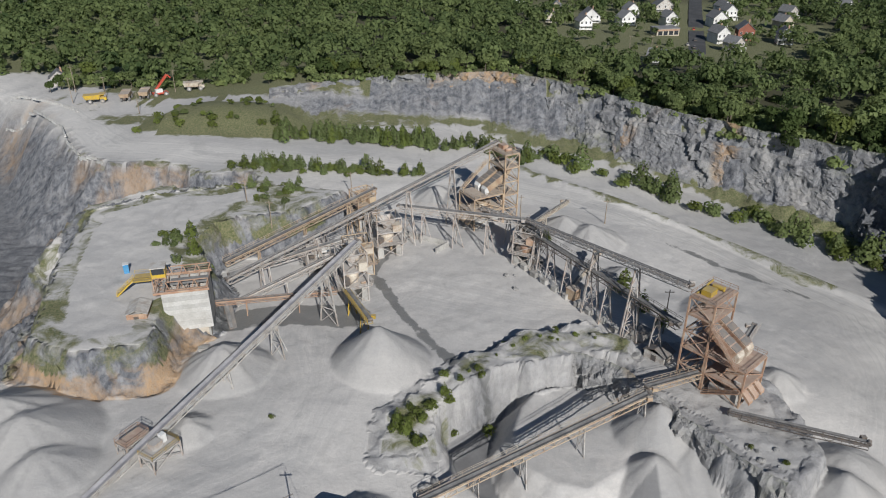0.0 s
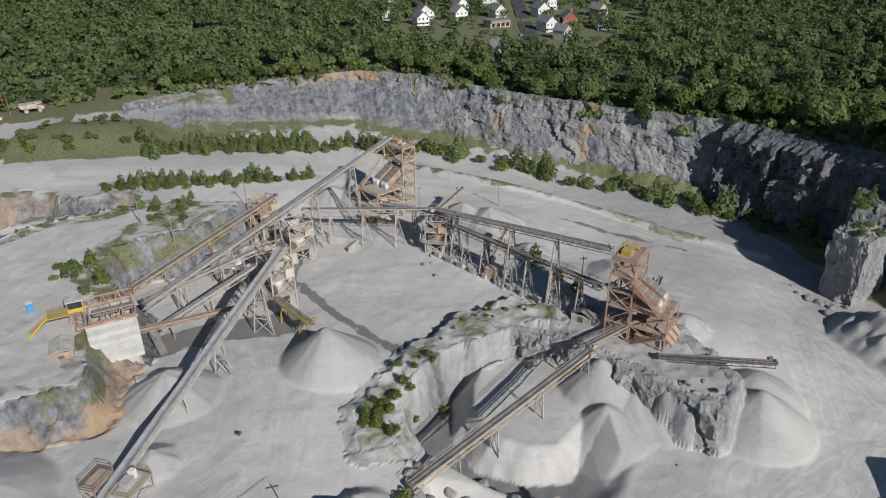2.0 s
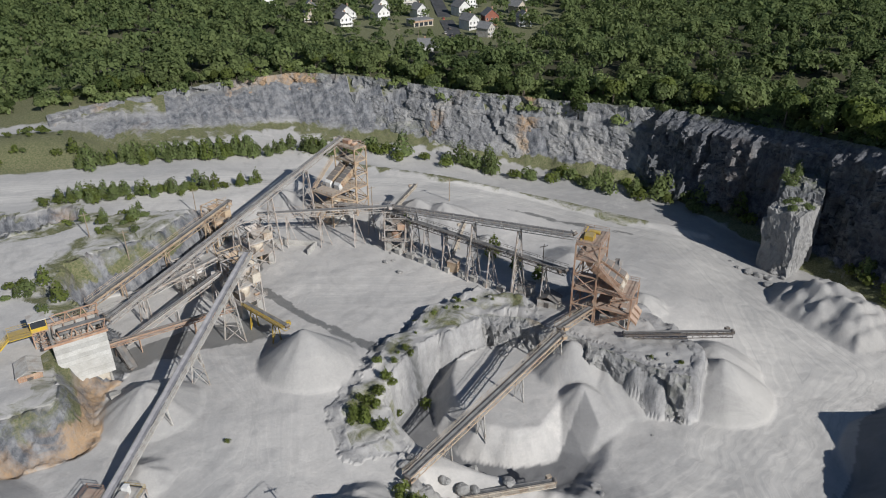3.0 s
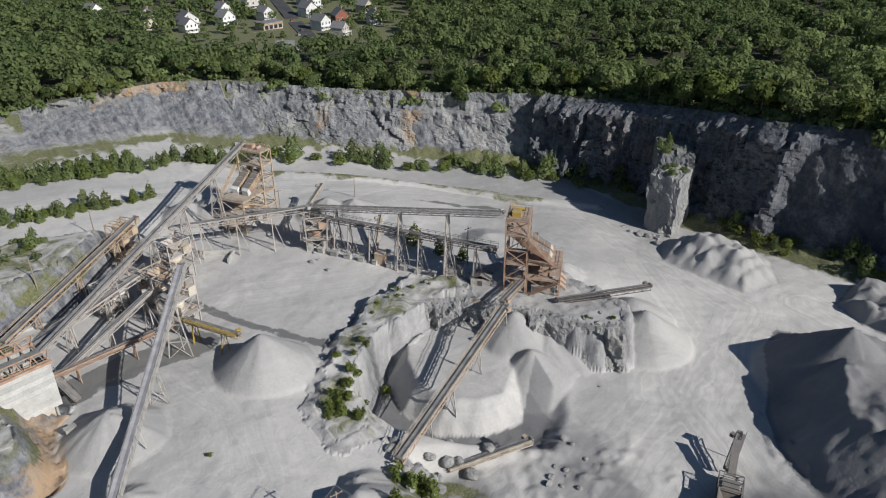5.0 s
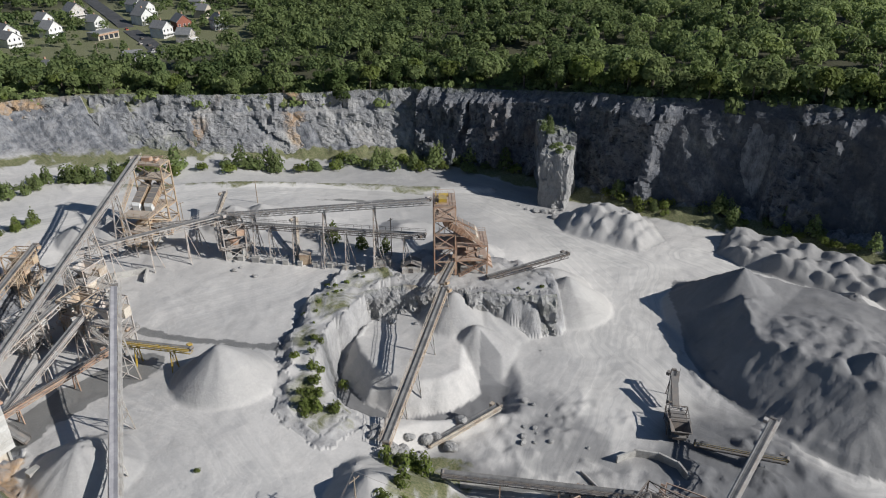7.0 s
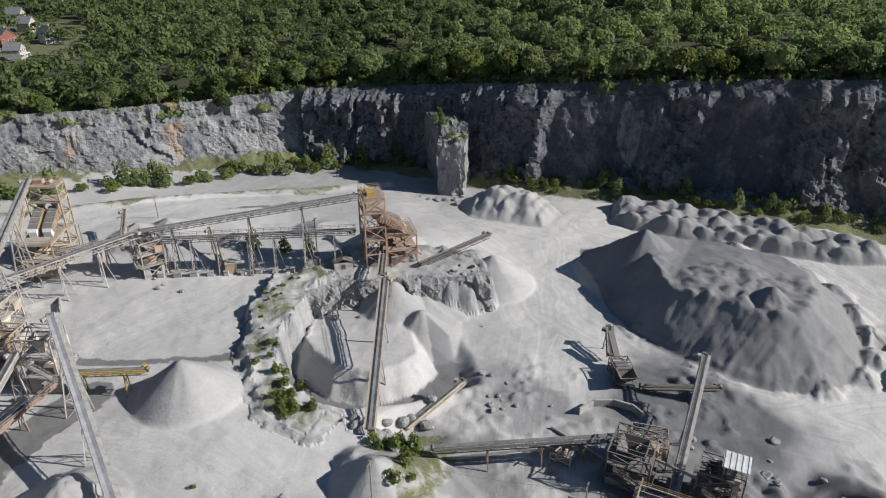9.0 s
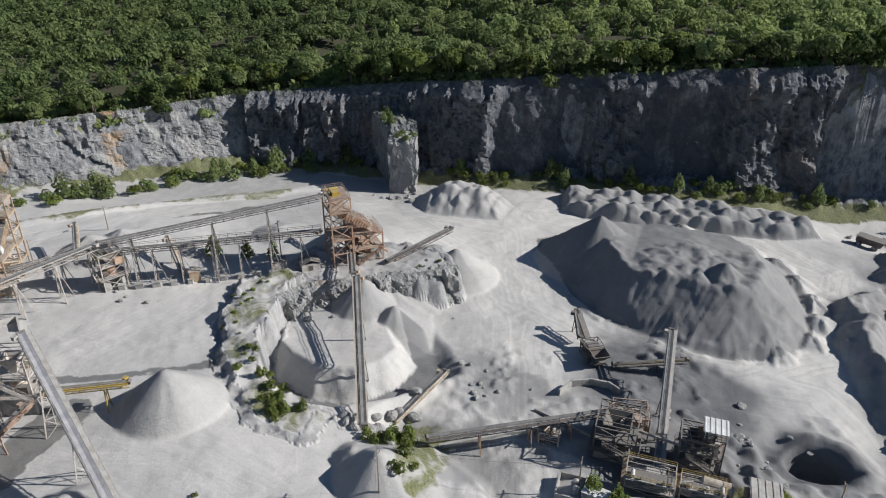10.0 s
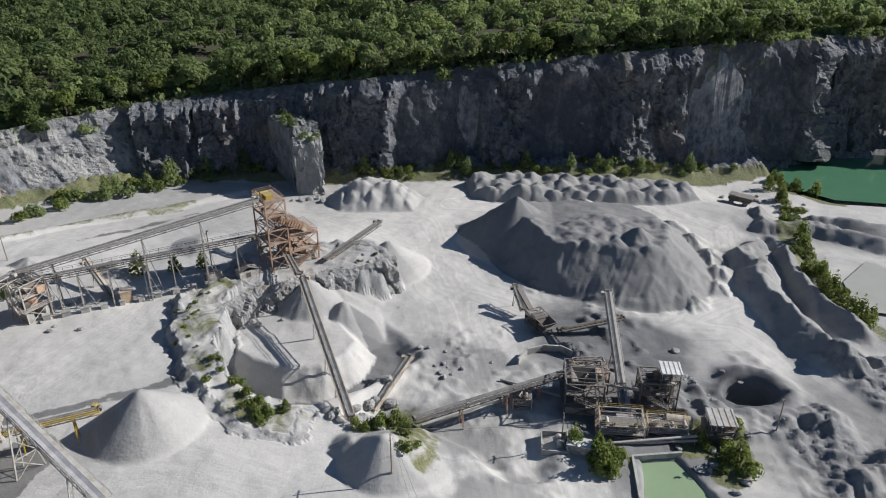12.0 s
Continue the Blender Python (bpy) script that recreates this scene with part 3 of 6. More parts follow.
    heap = np.clip((z - before) / 0.6, 0, 1)
    dark = np.maximum(dark, 0.28 * heap)
    rock, grass, wet_shade = rock * (1 - heap), grass * (1 - heap), wet_shade
    # south-east banks, spoil and the hole
    for line, h in EAST_BANKS:
        d = along(line, x, y) + 1.2 * n2
        z = np.maximum(z, -11.2 + h - 0.8 * np.maximum(d - 0.4, 0) + 0.4 * n3 + 0.15 * tips)
        dark = np.maximum(dark, 0.62 * (1 - step(d + 2 * n2, 4, 11)))
    z = z - 1.6 * (1 - step(along([(104, -24), (80, -22), (58, -22), (36, -28)], x, y) + n2, 0.6, 2.6))
    wild = step(-y, -8, 8) * (x < 40) * step(along([(98, -12), (62, -9), (40, -8), (12, -22), (-10, -40)], x, y), 4, 9)
    wild = wild * step(np.hypot(x - 23, y - 3), 10, 15) * (s > 30)
    z = z + wild * (0.8 * np.abs(fbm(x / 11, y / 6, 11.0, 3)) + 0.25 * tips + 0.6 * n3)
    dark = np.maximum(dark, wild * 0.62 * step(n2 + n1, -0.45, 0.15))
    rock = np.maximum(rock, 0.55 * wild * step(n2 - 0.5 * n1, -0.2, 0.3))
    spoil = (1 - step(along([(21, 20), (14, 17), (10, 10), (11, 0), (15, -12)], x, y) + 1.5 * n2, 2.5, 6))
    z = z + spoil * (1.2 + 0.6 * tips + 0.5 * n3)
    dark = np.maximum(dark, 0.5 * spoil)
    hole = np.hypot((x - 23) * 1.0, (y - 3) * 0.85)
    z = z + 1.6 * np.exp(-((hole - 7.5) / 2.5) ** 2) * (0.7 + n2) - 6.5 * (1 - step(hole, 3.2, 5.4))
    dark = np.maximum(dark, 0.95 * (1 - step(hole, 6, 15)))
    d = np.hypot(x - 40, y - 33)
    z = z + 1.5 * (1 - step(d, 8, 18)) * np.maximum(n2 + 0.5 * n3, -0.2)
    dark = np.maximum(dark, 0.95 * (1 - step(d + 5 * n2, 13, 25)))
    dark = np.maximum(dark, 0.8 * (1 - step(np.hypot(x - 10, y - 28) + 4 * n2, 14, 24)))
    dark = np.maximum(dark, 0.7 * (1 - step(np.hypot(x - 5, y + 20) + 6 * n2, 20, 34)))
    d = np.hypot(x - 25, y - 72) + 6 * n2
    dark = np.maximum(dark, 0.5 * (1 - step(d, 8, 15)))
    z = z + (1 - step(d, 9, 16)) * 0.55 * np.maximum(n2 + 0.7 * n3, 0)
    worn = (1 - step(inside([(-40, 60), (-20, 70), (0, 80), (30, 84), (40, 66), (20, 44), (4, 52), (-30, 40)], x, y) * -1, 0, 10)) + (1 - step(np.hypot(x - 6, y - 36), 20, 34))
    dark = np.maximum(dark, np.clip(worn, 0, 1) * 0.62 * step(fbm(x / 7, y / 7, 13.0, 4), -0.45, 0.35))
    z = z + 0.22 * np.clip(worn, 0, 1) * np.maximum(n3 + n2, 0)
    # loose tracks and wet patches; the western patch is a shadow painted into the ground
    wet_shade_line = np.minimum(along([(-15, 184), (-19, 168), (-10, 148), (-3, 136), (3, 127), (10, 120)], x, y) - 1.8, along([(-52, 142), (-36, 146), (-22, 146)], x, y) - 5.5)
    wet_shade = np.maximum(wet_shade, 0.75 * (1 - step(wet_shade_line, -2.0, 1.5)))
    wet_shade = np.maximum(wet_shade, 0.55 * (1 - step(along([(66, 190), (80, 178), (98, 166)], x, y), 0.5, 3.0)))
    road = (1 - step(along([(-230, 345), (-160, 290), (-120, 246), (-70, 238), (-10, 232), (40, 222), (80, 195), (112, 160), (104, 90), (60, 70), (15, 62), (-15, 52)], x, y), 5, 11))
    road = np.maximum(road, 1 - step(along([(104, 90), (122, 80), (124, 10), (108, -8), (72, -5), (50, -1), (26, -11), (10, -23)], x, y), 4, 10))
    road = np.maximum(road, 1 - step(along([(72, -5), (52, 18), (48, 50), (62, 78), (88, 90), (104, 120)], x, y), 5, 11))
    lane = np.minimum(along([(-230, 345), (-160, 290), (-120, 246), (-70, 238), (-10, 232), (40, 222), (80, 195), (112, 160), (104, 90), (62, 74), (39, 69), (18.5, 64.6), (0.4, 57.7), (-40, 48)], x, y),
                      along([(104, 120), (88, 90), (62, 78), (48, 50), (52, 18), (66, -2), (108, -8), (124, 10), (122, 80)], x, y))
    lane = np.minimum(lane, along([(62, 74), (48, 50), (49, 0), (26, -12), (12, -22), (-20, -50)], x, y) + 3)
    lane = np.minimum(lane, along([(-60, 80), (-30, 100), (-26, 118), (-30, 140), (-8, 160), (20, 150), (40, 148), (56, 140)], x, y) + 7)
    lane = lane + 30 * heap
    grass, rock = grass * (1 - road * (s > 0)), rock * (1 - road)
    dark = np.maximum(dark, 0.3 * step(x, 55, 95) * step(y, 95, 130) * (s > 0))
    # vegetated fringes inside the quarry
    for line, w, g in (([(-72, 231), (-40, 232), (-4, 232)], 4, 0.5), ([(14, 255), (45, 233), (62, 217), (88, 193), (108, 172)], 4.0, 0.5), ([(-60, 212), (-45, 196), (-62, 182)], 7, 0.55),
                       ([(-6, 101), (-4, 112)], 4, 0.42), ([(-4, 86), (6, 78), (-18, 74)], 5, 0.6), ([(2, 22), (8, 12), (-6, 14)], 5, 0.7), ([(122, -34), (92, -31), (66, -31), (50, -38)], 5, 0.65), ([(172, -46), (160, -46), (146, -60)], 5, 0.7)):
        grass = np.maximum(grass, g * (1 - step(along(line, x, y) + 2 * n2, w * 0.5, w)))
    # water beds
    d = inside(LAKE_EDGE, x, y)
    z = np.where(d > -6, z + (-16.0 - z) * step(d, -5, 2) * (s > 6), z)
    d = inside(POND_EDGE, x, y)
    z = z - 2.0 * step(d, -1.0, 1.0)
    # dozer ruts and clods
    z = z + 0.07 * n3 + 0.3 * rock * n3 + rock * (1.0 * facets(x / 3.2, y / 3.2, z / 3.0) + 0.6 * facets(x / 1.5 + 5, y / 1.5, z / 1.4))
    ruts = vnoise((x * 0.8 + y * 0.6) / 1.1, (y * 0.8 - x * 0.6) / 14, 3)
    z = z + 0.10 * ruts * road
    town = inside(TOWN, x, y)
    # ground beyond the rim turns darker, save in the town and clearings
    woods_floor = (town < 0) * np.clip((-s - 5) / 6, 0, 1) * (1 - (1 - step(np.hypot(x + 45, y - 478), 8, 14))) * (x > -60)
    for (cx, cy), cr in (((192, 64), 8), ((204, 64), 11), ((176, 150), 4), ((-12, 470), 7)):
        woods_floor = woods_floor * step(np.hypot(x - cx, y - cy), cr, cr + 2)
    return z, dict(woods_floor=woods_floor, rock=rock, grass=np.clip(grass, 0, 1), dark=dark, ochre=ochre, wet_shade=wet_shade, road=road, lane=lane)


def ground_z(x, y):
    return float(surface(np.array([x]), np.array([y]))[0][0])


def axis(lo, hi, fine, far_lo, far_hi):
    core = np.arange(lo, hi + 0.01, fine)
    out, k = [hi], fine
    while out[-1] < far_hi:
        k *= 1.12
        out.append(out[-1] + k)
    left, k = [lo], fine
    while left[-1] > far_lo:
        k *= 1.12
        left.append(left[-1] - k)
    return np.concatenate([left[:0:-1], core, out[1:]])


gx, gy = axis(-115, 150, 0.56, -4000, 4200), axis(-45, 215, 0.56, -3500, 4600)
GX, GY = np.meshgrid(gx, gy, indexing="ij")
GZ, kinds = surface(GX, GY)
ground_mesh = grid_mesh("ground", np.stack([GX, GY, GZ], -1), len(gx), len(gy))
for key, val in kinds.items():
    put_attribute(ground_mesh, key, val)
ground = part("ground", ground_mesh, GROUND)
tagged(ground, "pale grey crushed stone quarry floor with heaps and wooded edges", "ground", kind="structure")


def sheet(name, poly, z, material, label):
    b = Build()
    b.add([(px, py, z) for px, py in poly], [tuple(range(len(poly)))])
    return tagged(part(name, b, material), label, "water", kind="structure")


sheet("water", LAKE_EDGE, -13.6, LAKE, "still turquoise green water at the foot of the cliff")
sheet("water", POND_EDGE, -9.7, POND, "milky pale green settling pond beside the wash plant")


# ---------------------------------------------------------------- cliffs
def cliff(name, line, width, label, rows=64, spacing=1.0, ledge=0.0, top=None, low=None, rough=1.0, bays=3.4, lean=(0.10, 0.48), dusty=0.0, chip=1.0, forward=0.0, smooth_bays=0.0, ochre=0.8, painted_shade=0.0):
    """A broken rock face that follows the quarry's edge, hanging on the slope of the ground."""
    pts, nrm = [], []
    for (ax, ay), (bx, by) in zip(line, line[1:]):
        L = math.hypot(bx - ax, by - ay)
        n = max(2, int(L / spacing))
        for i in range(n):
            t = i / n
            pts.append((ax + (bx - ax) * t, ay + (by - ay) * t))
            nrm.append(((by - ay) / L, -(bx - ax) / L))
    P, N = np.array(pts), np.array(nrm)
    for _ in range(8):
        N[1:-1] = (N[:-2] + N[1:-1] + N[2:]) / 3
        P[1:-1] = (P[:-2] + P[1:-1] + P[2:]) / 3
    N /= np.linalg.norm(N, axis=1)[:, None]
    q = P + N * (width + 4)
    top = levels(RIM_LEVELS, P[:, 0], P[:, 1], 40) if top is None else np.full(len(P), float(top))
    low = levels(FLOOR_LEVELS, q[:, 0], q[:, 1], 17) - 1.0 if low is None else np.full(len(P), float(low))
    t = np.linspace(0, 1, rows)[None, :]
    s = width * (lean[0] * t + lean[1] * t ** 3) - 0.5
    Z = top[:, None] + 0.8 - (top - low)[:, None] * (t * 0.93)
    X, Y = P[:, 0][:, None] + N[:, 0][:, None] * s, P[:, 1][:, None] + N[:, 1][:, None] * s
    # buttresses, slabs, then blocks
    l = np.arange(len(P))[:, None] * spacing
    out = bays * fbm(l / 34, Z / 80, 1.0, 3) + 1.5 * np.abs(fbm(l / 9 + 0.08 * Z, Z / 24, 4.0, 3)) + 1.0 + forward
    chute = step(fbm(l / 26 + 0.5, Z / 120, 8.0, 2), 0.0, 0.35) * smooth_bays
    out = out - 4.5 * chute + chip * (1 - 0.85 * chute) * (2.6 * facets(X / 6.5, Y / 6.5, Z / 15.0) + 1.4 * facets(X / 2.6 + 9, Y / 2.6, Z / 6.5) + 0.6 * facets(X / 1.2 + 3, Y / 1.2, Z / 2.6)) + 0.25 * fbm(X / 1.6, Y / 1.6, Z / 1.6, 2)
    if ledge:
        out = out + ledge * step(t, 0.30, 0.36) - ledge * 0.4
    out = rough * out * np.minimum(1, t * 6 + 0.25)
    X, Y = X + N[:, 0][:, None] * out, Y + N[:, 1][:, None] * out
    Z = Z + 0.5 * (cells(X / 2.8, Y / 2.8, Z / 2.0) - 0.5)
    me = grid_mesh(name, np.stack([X, Y, Z], -1), len(P), rows, smooth=False)
    g = (0.55 - 0.35 * smooth_bays) * step(fbm(X / 16, Y / 16, Z / 10, 3), 0.12, 0.5) + 0.7 * step(t, 0.9, 1.0) + 0.8 * (1 - step(t, 0.0, 0.06))
    put_attribute(me, "grass", np.broadcast_to(g, X.shape))
    put_attribute(me, "ochre", ochre * step(fbm(X / 14, Y / 14, Z / 40, 2), 0.35, 0.7))
    put_attribute(me, "dusty", np.clip(dusty + 0.35 * step(fbm(X / 12, Y / 12, Z / 6, 2), 0.1, 0.6), 0, 1) * np.ones(X.shape))
    # shade painted on the face, with more in the recessed bays
    put_attribute(me, "painted_shade", painted_shade + 0.35 * smooth_bays * chute * np.ones(X.shape))
    ob = part(name, me, ROCK)
    return tagged(ob, label, "cliff", kind="structure")


# this face's dust share also paints it lighter, as the sunlit side
cliff("cliff_north", [(-75, 306), (-56, 309), (-20, 312), (25, 313), (42, 300), (57, 286), (84, 258), (108, 236), (130, 215), (141, 206)], 15,
      "grey blasted rock face with a weedy ledge", ledge=2.5, bays=3.0, chip=0.5, dusty=0.22)
# east face: shade goes into the colour and pale dust is held back
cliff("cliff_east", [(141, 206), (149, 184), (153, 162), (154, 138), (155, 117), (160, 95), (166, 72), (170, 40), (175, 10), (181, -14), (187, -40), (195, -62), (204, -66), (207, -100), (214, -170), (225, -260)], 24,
      "high dark shaded rock face with ferns and ledges", rows=90, spacing=0.9, bays=4.6, lean=(0.04, 0.2), chip=1.2, forward=5.5, smooth_bays=1.0, ochre=0.2, dusty=-0.25, painted_shade=0.5)


cliff("rock_ledge", [(24, 131), (32, 129), (38, 125), (43, 115.5), (49.5, 105), (54, 96), (60, 90.5)], 3.0,
      "broken pale rock ledge below the rusty tower", rows=26, spacing=0.55, top=0.2, low=-11.0, rough=0.55, dusty=0.55)


def rock_mass(name, centre, size, turn, label, seed=0, category="rock", n=26, rough=1.0):
    """A free-standing block of broken rock, squarish, with cracked faces."""
    b = bmesh.new()
    bmesh.ops.create_cube(b, size=2)
    bmesh.ops.subdivide_edges(b, edges=b.edges[:], cuts=n, use_grid_fill=True)
    P = np.array([v.co[:] for v in b.verts])
    r = np.linalg.norm(P, axis=1)[:, None]
    P = P * (0.93 + 0.07 * np.maximum(np.abs(P).max(1)[:, None], 0) / r * 1.2)
    W = P * np.array(size) / 2
    d = W / (np.linalg.norm(W, axis=1)[:, None] + 1e-6)
    k = rough * (0.9 * facets(W[:, 0] / 3 + seed, W[:, 1] / 3, W[:, 2] / 7) + 0.5 * facets(W[:, 0] / 1.4 + seed, W[:, 1] / 1.4, W[:, 2] / 2.5) + 0.6 * fbm(W[:, 0] / 4 + seed, W[:, 1] / 4, W[:, 2] / 9, 3))
    W = W + d * k[:, None]
    for v, p in zip(b.verts, W):
        v.co = p
    me = bpy.data.meshes.new(name)
    b.to_mesh(me)
    b.free()
    put_attribute(me, "grass", np.clip((W[:, 2] - size[2] * 0.46) / 1.5, 0, 1))
    put_attribute(me, "ochre", np.zeros(len(W)))
    put_attribute(me, "dusty", np.full(len(W), 0.6 if seed == 0 else 0.1))
    ob = part(name, me, ROCK)
    ob.matrix_world = Matrix.Translation(centre) @ Matrix.Rotation(radians(turn), 4, "Z")
    return tagged(ob, label, category)


rock_mass("rock_pillar", (130.5, 135.2, -0.3), (11.8, 10, 20.5), 18, "square pale rock pillar left standing before the cliff")
rock_mass("rock_pillar", (144, 145, 1.0), (26, 12, 25), 40, "dark rock spur running from the pillar to the cliff", 5)

# ---------------------------------------------------------------- trees and woods
def leaf_cloud(rng, count, lobes, size, flat=0.75):
    """Leaf clumps (bent quads) over a set of lobes: (centre, radii)."""
    w = np.array([r[0] * r[1] for _, r in lobes])
    pick = rng.choice(len(lobes), count, p=w / w.sum())
    C, Rr = np.array([c for c, _ in lobes])[pick], np.array([r for _, r in lobes])[pick]
    d = rng.normal(size=(count, 3))
    d[:, 2] = np.abs(d[:, 2]) * 0.95 - 0.28
    d /= np.linalg.norm(d, axis=1)[:, None]
    P = C + d * Rr * rng.uniform(0.85, 1.05, (count, 1))
    n = d + rng.normal(scale=0.24, size=(count, 3)) + np.array([0, 0, 0.12])
    n /= np.linalg.norm(n, axis=1)[:, None]
    a = np.cross(n, rng.normal(size=(count, 3)))
    a /= np.linalg.norm(a, axis=1)[:, None]
    b = np.cross(n, a)
    s = size * rng.uniform(0.55, 1.25, (count, 1))
    V = np.stack([P - a * s, P - b * s * flat + n * s * 0.2, P + a * s, P + b * s * flat + n * s * 0.2], 1)
    return V.reshape(-1, 3)


def crown_lobes(rng, h, r, kind):
    lobes = []
    if kind == "cone":
        for i in range(9):
            t = i / 8
            rr = r * (1 - t) ** 0.8 + 0.25
            lobes.append(((rng.normal(0, 0.12 * r), rng.normal(0, 0.12 * r), h * (0.15 + 0.8 * t)), (rr, rr, h * 0.09)))
    elif kind == "bush":
        for i in range(5):
            lobes.append(((rng.uniform(-0.5, 0.5) * r, rng.uniform(-0.5, 0.5) * r, h * rng.uniform(0.25, 0.6)), (r * 0.6, r * 0.6, h * 0.4)))
    else:
        lobes.append(((0, 0, h * 0.56), (r * 0.82, r * 0.82, h * 0.36)))
        for i in range(7):
            a, q = rng.uniform(0, 6.28), r * rng.uniform(0.3, 0.68)
            z = h * rng.uniform(0.5, 0.8)
            k = r * rng.uniform(0.3, 0.45)
            lobes.append(((q * math.cos(a), q * math.sin(a), z), (k, k, k * rng.uniform(0.75, 1.1))))
    return lobes


def quads(n):
    return np.arange(4 * n).reshape(n, 4)


def trunk_build(rng, h, r):
    b = Build()
    lean = Vector((rng.uniform(-0.06, 0.06) * h, rng.uniform(-0.06, 0.06) * h, 0))
    mid, top = lean * 0.5 + Vector((0, 0, h * 0.42)), lean + Vector((0, 0, h * 0.8))
    w = 0.018 * h + 0.03
    b.rod((0, 0, -0.6), mid, w * 1.5, w, 6)
    b.rod(mid, top, w, w * 0.35, 6)
    for i in range(4):
        a = i * 1.57 + rng.uniform(-0.5, 0.5)
        p = mid.lerp(top, rng.uniform(0, 0.6))
        b.rod(p, p + Vector((math.cos(a) * r * 0.6, math.sin(a) * r * 0.6, h * 0.14)), w * 0.5, w * 0.15, 5)
    return b


TREE_KINDS = {}


def tree_kind(key, h, r, shape, count, size, material, seed):
    rng = np.random.RandomState(seed)
    crown = quad_mesh("crown", leaf_cloud(rng, count, crown_lobes(rng, h, r, shape), size), quads(count))
    put_attribute(crown, "tint", np.full(4 * count, rng.uniform(0.2, 0.7)))
    crown.materials.append(material)
    trunk = trunk_build(rng, h, r).mesh("trunk")
    trunk.materials.append(BARK)
    TREE_KINDS[key] = (trunk, crown)


for i in range(4):
    tree_kind("broad%d" % i, 11, 4.6, "broad", 480, 0.72, (LEAF, LEAF, LEAF_DARK, LEAF_LIGHT)[i], 20 + i)
for i in range(3):
    tree_kind("young%d" % i, 6, 1.7, "cone", 260, 0.38, (LEAF, LEAF_LIGHT, LEAF)[i], 40 + i)
for i in range(3):
    tree_kind("bush%d" % i, 2.6, 1.9, "bush", 200, 0.34, (LEAF, LEAF_LIGHT, LEAF_LIGHT)[i], 60 + i)


def plant(key, x, y, scale, turn, name, label, category, group, z=None):
    trunk, crown = TREE_KINDS[key]
    z = ground_z(x, y) if z is None else z
    e = thing(name, Matrix.Translation((x, y, z)) @ Matrix.Rotation(turn, 4, "Z") @ Matrix.Scale(scale, 4), label, category, group)
    part("trunk" if "tree" in name else "stem", trunk, BARK, e)
    part("crown", crown, LEAF, e)
    return e


# woods beyond the edge: one mesh of very many crowns
CLEAR = [((-45, 484), 20), ((-12, 470), 9), ((150, 410), 18), ((192, 64), 9), ((204, 64), 12), ((176, 150), 4), ((-150, 318), 16), ((-125, 305), 12), ((-105, 314), 9), ((-172, 372), 9), ((118, 424), 9), ((75, 402), 7), ((-136, 374), 10), ((-116, 372), 10)]
STREET = [(128, 405), (150, 428), (163, 470), (190, 560), (215, 640), (240, 720)]
rng = np.random.RandomState(3)
sp = 8.6
ix, iy = np.meshgrid(np.arange(-330, 640, sp), np.arange(-330, 760, sp), indexing="ij")
fx = (ix + rng.uniform(-0.85, 0.85, ix.shape) * sp).ravel()
fy = (iy + rng.uniform(-0.85, 0.85, ix.shape) * sp).ravel()
s = inside(RIM, fx, fy)
keep = s < -1.0
keep &= ~((fx < -62) & (fy < 325) & (s > -40))
keep &= np.hypot(fx - 20, fy - 100) < 600
keep &= (fx > 150) | (fy > 240)
keep &= fy > -190
keep &= along(STREET, fx, fy) > 12
thin = inside(TOWN, fx, fy)
keep &= (thin < 0) | (rng.rand(len(fx)) < 0.4)
for (cx, cy), cr in CLEAR:
    keep &= np.hypot(fx - cx, fy - cy) > cr
fx, fy, s = fx[keep], fy[keep], s[keep]
fz = surface(fx, fy)[0]
templates = []
for k in range(7):
    r2 = np.random.RandomState(100 + k)
    h, r = ((12, 6.2), (10, 5.6), (13, 5.8), (11, 6.6), (9, 4.6), (14, 6.6), (12, 3.6))[k]
    lobes = crown_lobes(r2, h, r, "cone" if k == 6 else "broad")
    templates.append((leaf_cloud(r2, 190, lobes, 0.92), leaf_cloud(r2, 95, lobes, 1.25)))
dist = np.hypot(fx - 60, fy - 120)
edge_trees = (s > -13) & (dist < 330)
order = np.argsort(-s + 1000 * ~edge_trees)
single = order[:110][edge_trees[order[:110]]]
mask = np.ones(len(fx), bool)
mask[single] = False
for i in single:
    k = rng.randint(0, 4)
    plant("broad%d" % k, fx[i], fy[i], rng.uniform(0.45, 0.95), rng.uniform(0, 6.28), "tree", "leafy green deciduous tree on the rim above the cliff", "tree", "trees along the rim", fz[i] - 0.3)
clouds, tints = [], []
for x, y, z, near in zip(fx[mask], fy[mask], fz[mask], dist[mask] < 265):
    T = templates[min(rng.randint(0, 8), 6)][0 if near else 1]
    k, a = rng.choice((0.55, 0.7, 0.8, 0.95, 1.1)) * rng.uniform(0.9, 1.1) * (0.42 if 70 < x < 200 and 325 < y < 425 else 0.62 if 70 < x < 200 and 425 <= y < 500 else 1.0), rng.uniform(0, 6.28)
    # leaf tint also holds light: crowns further south are coloured brighter
    tints.append(np.full(len(T), rng.uniform(-0.1, 0.22) if y > 190 else rng.uniform(0.1, 0.7) if y > 100 else rng.uniform(0.3, 1.1)))
    c, sn = math.cos(a) * k, math.sin(a) * k
    clouds.append(np.stack([T[:, 0] * c - T[:, 1] * sn + x, T[:, 0] * sn + T[:, 1] * c + y, T[:, 2] * k * rng.uniform(0.75, 1.15) + z - 0.5 + rng.uniform(-1.5, 1.0)], 1))
V = np.concatenate(clouds).astype(np.float32)
woods_mesh = quad_mesh("woods", V, np.arange(len(V)).reshape(-1, 4))
put_attribute(woods_mesh, "tint", np.concatenate(tints))
woods = part("woods", woods_mesh, LEAF)
tagged(woods, "dense green summer woods stretching away behind the quarry", "woods", kind="stuff")


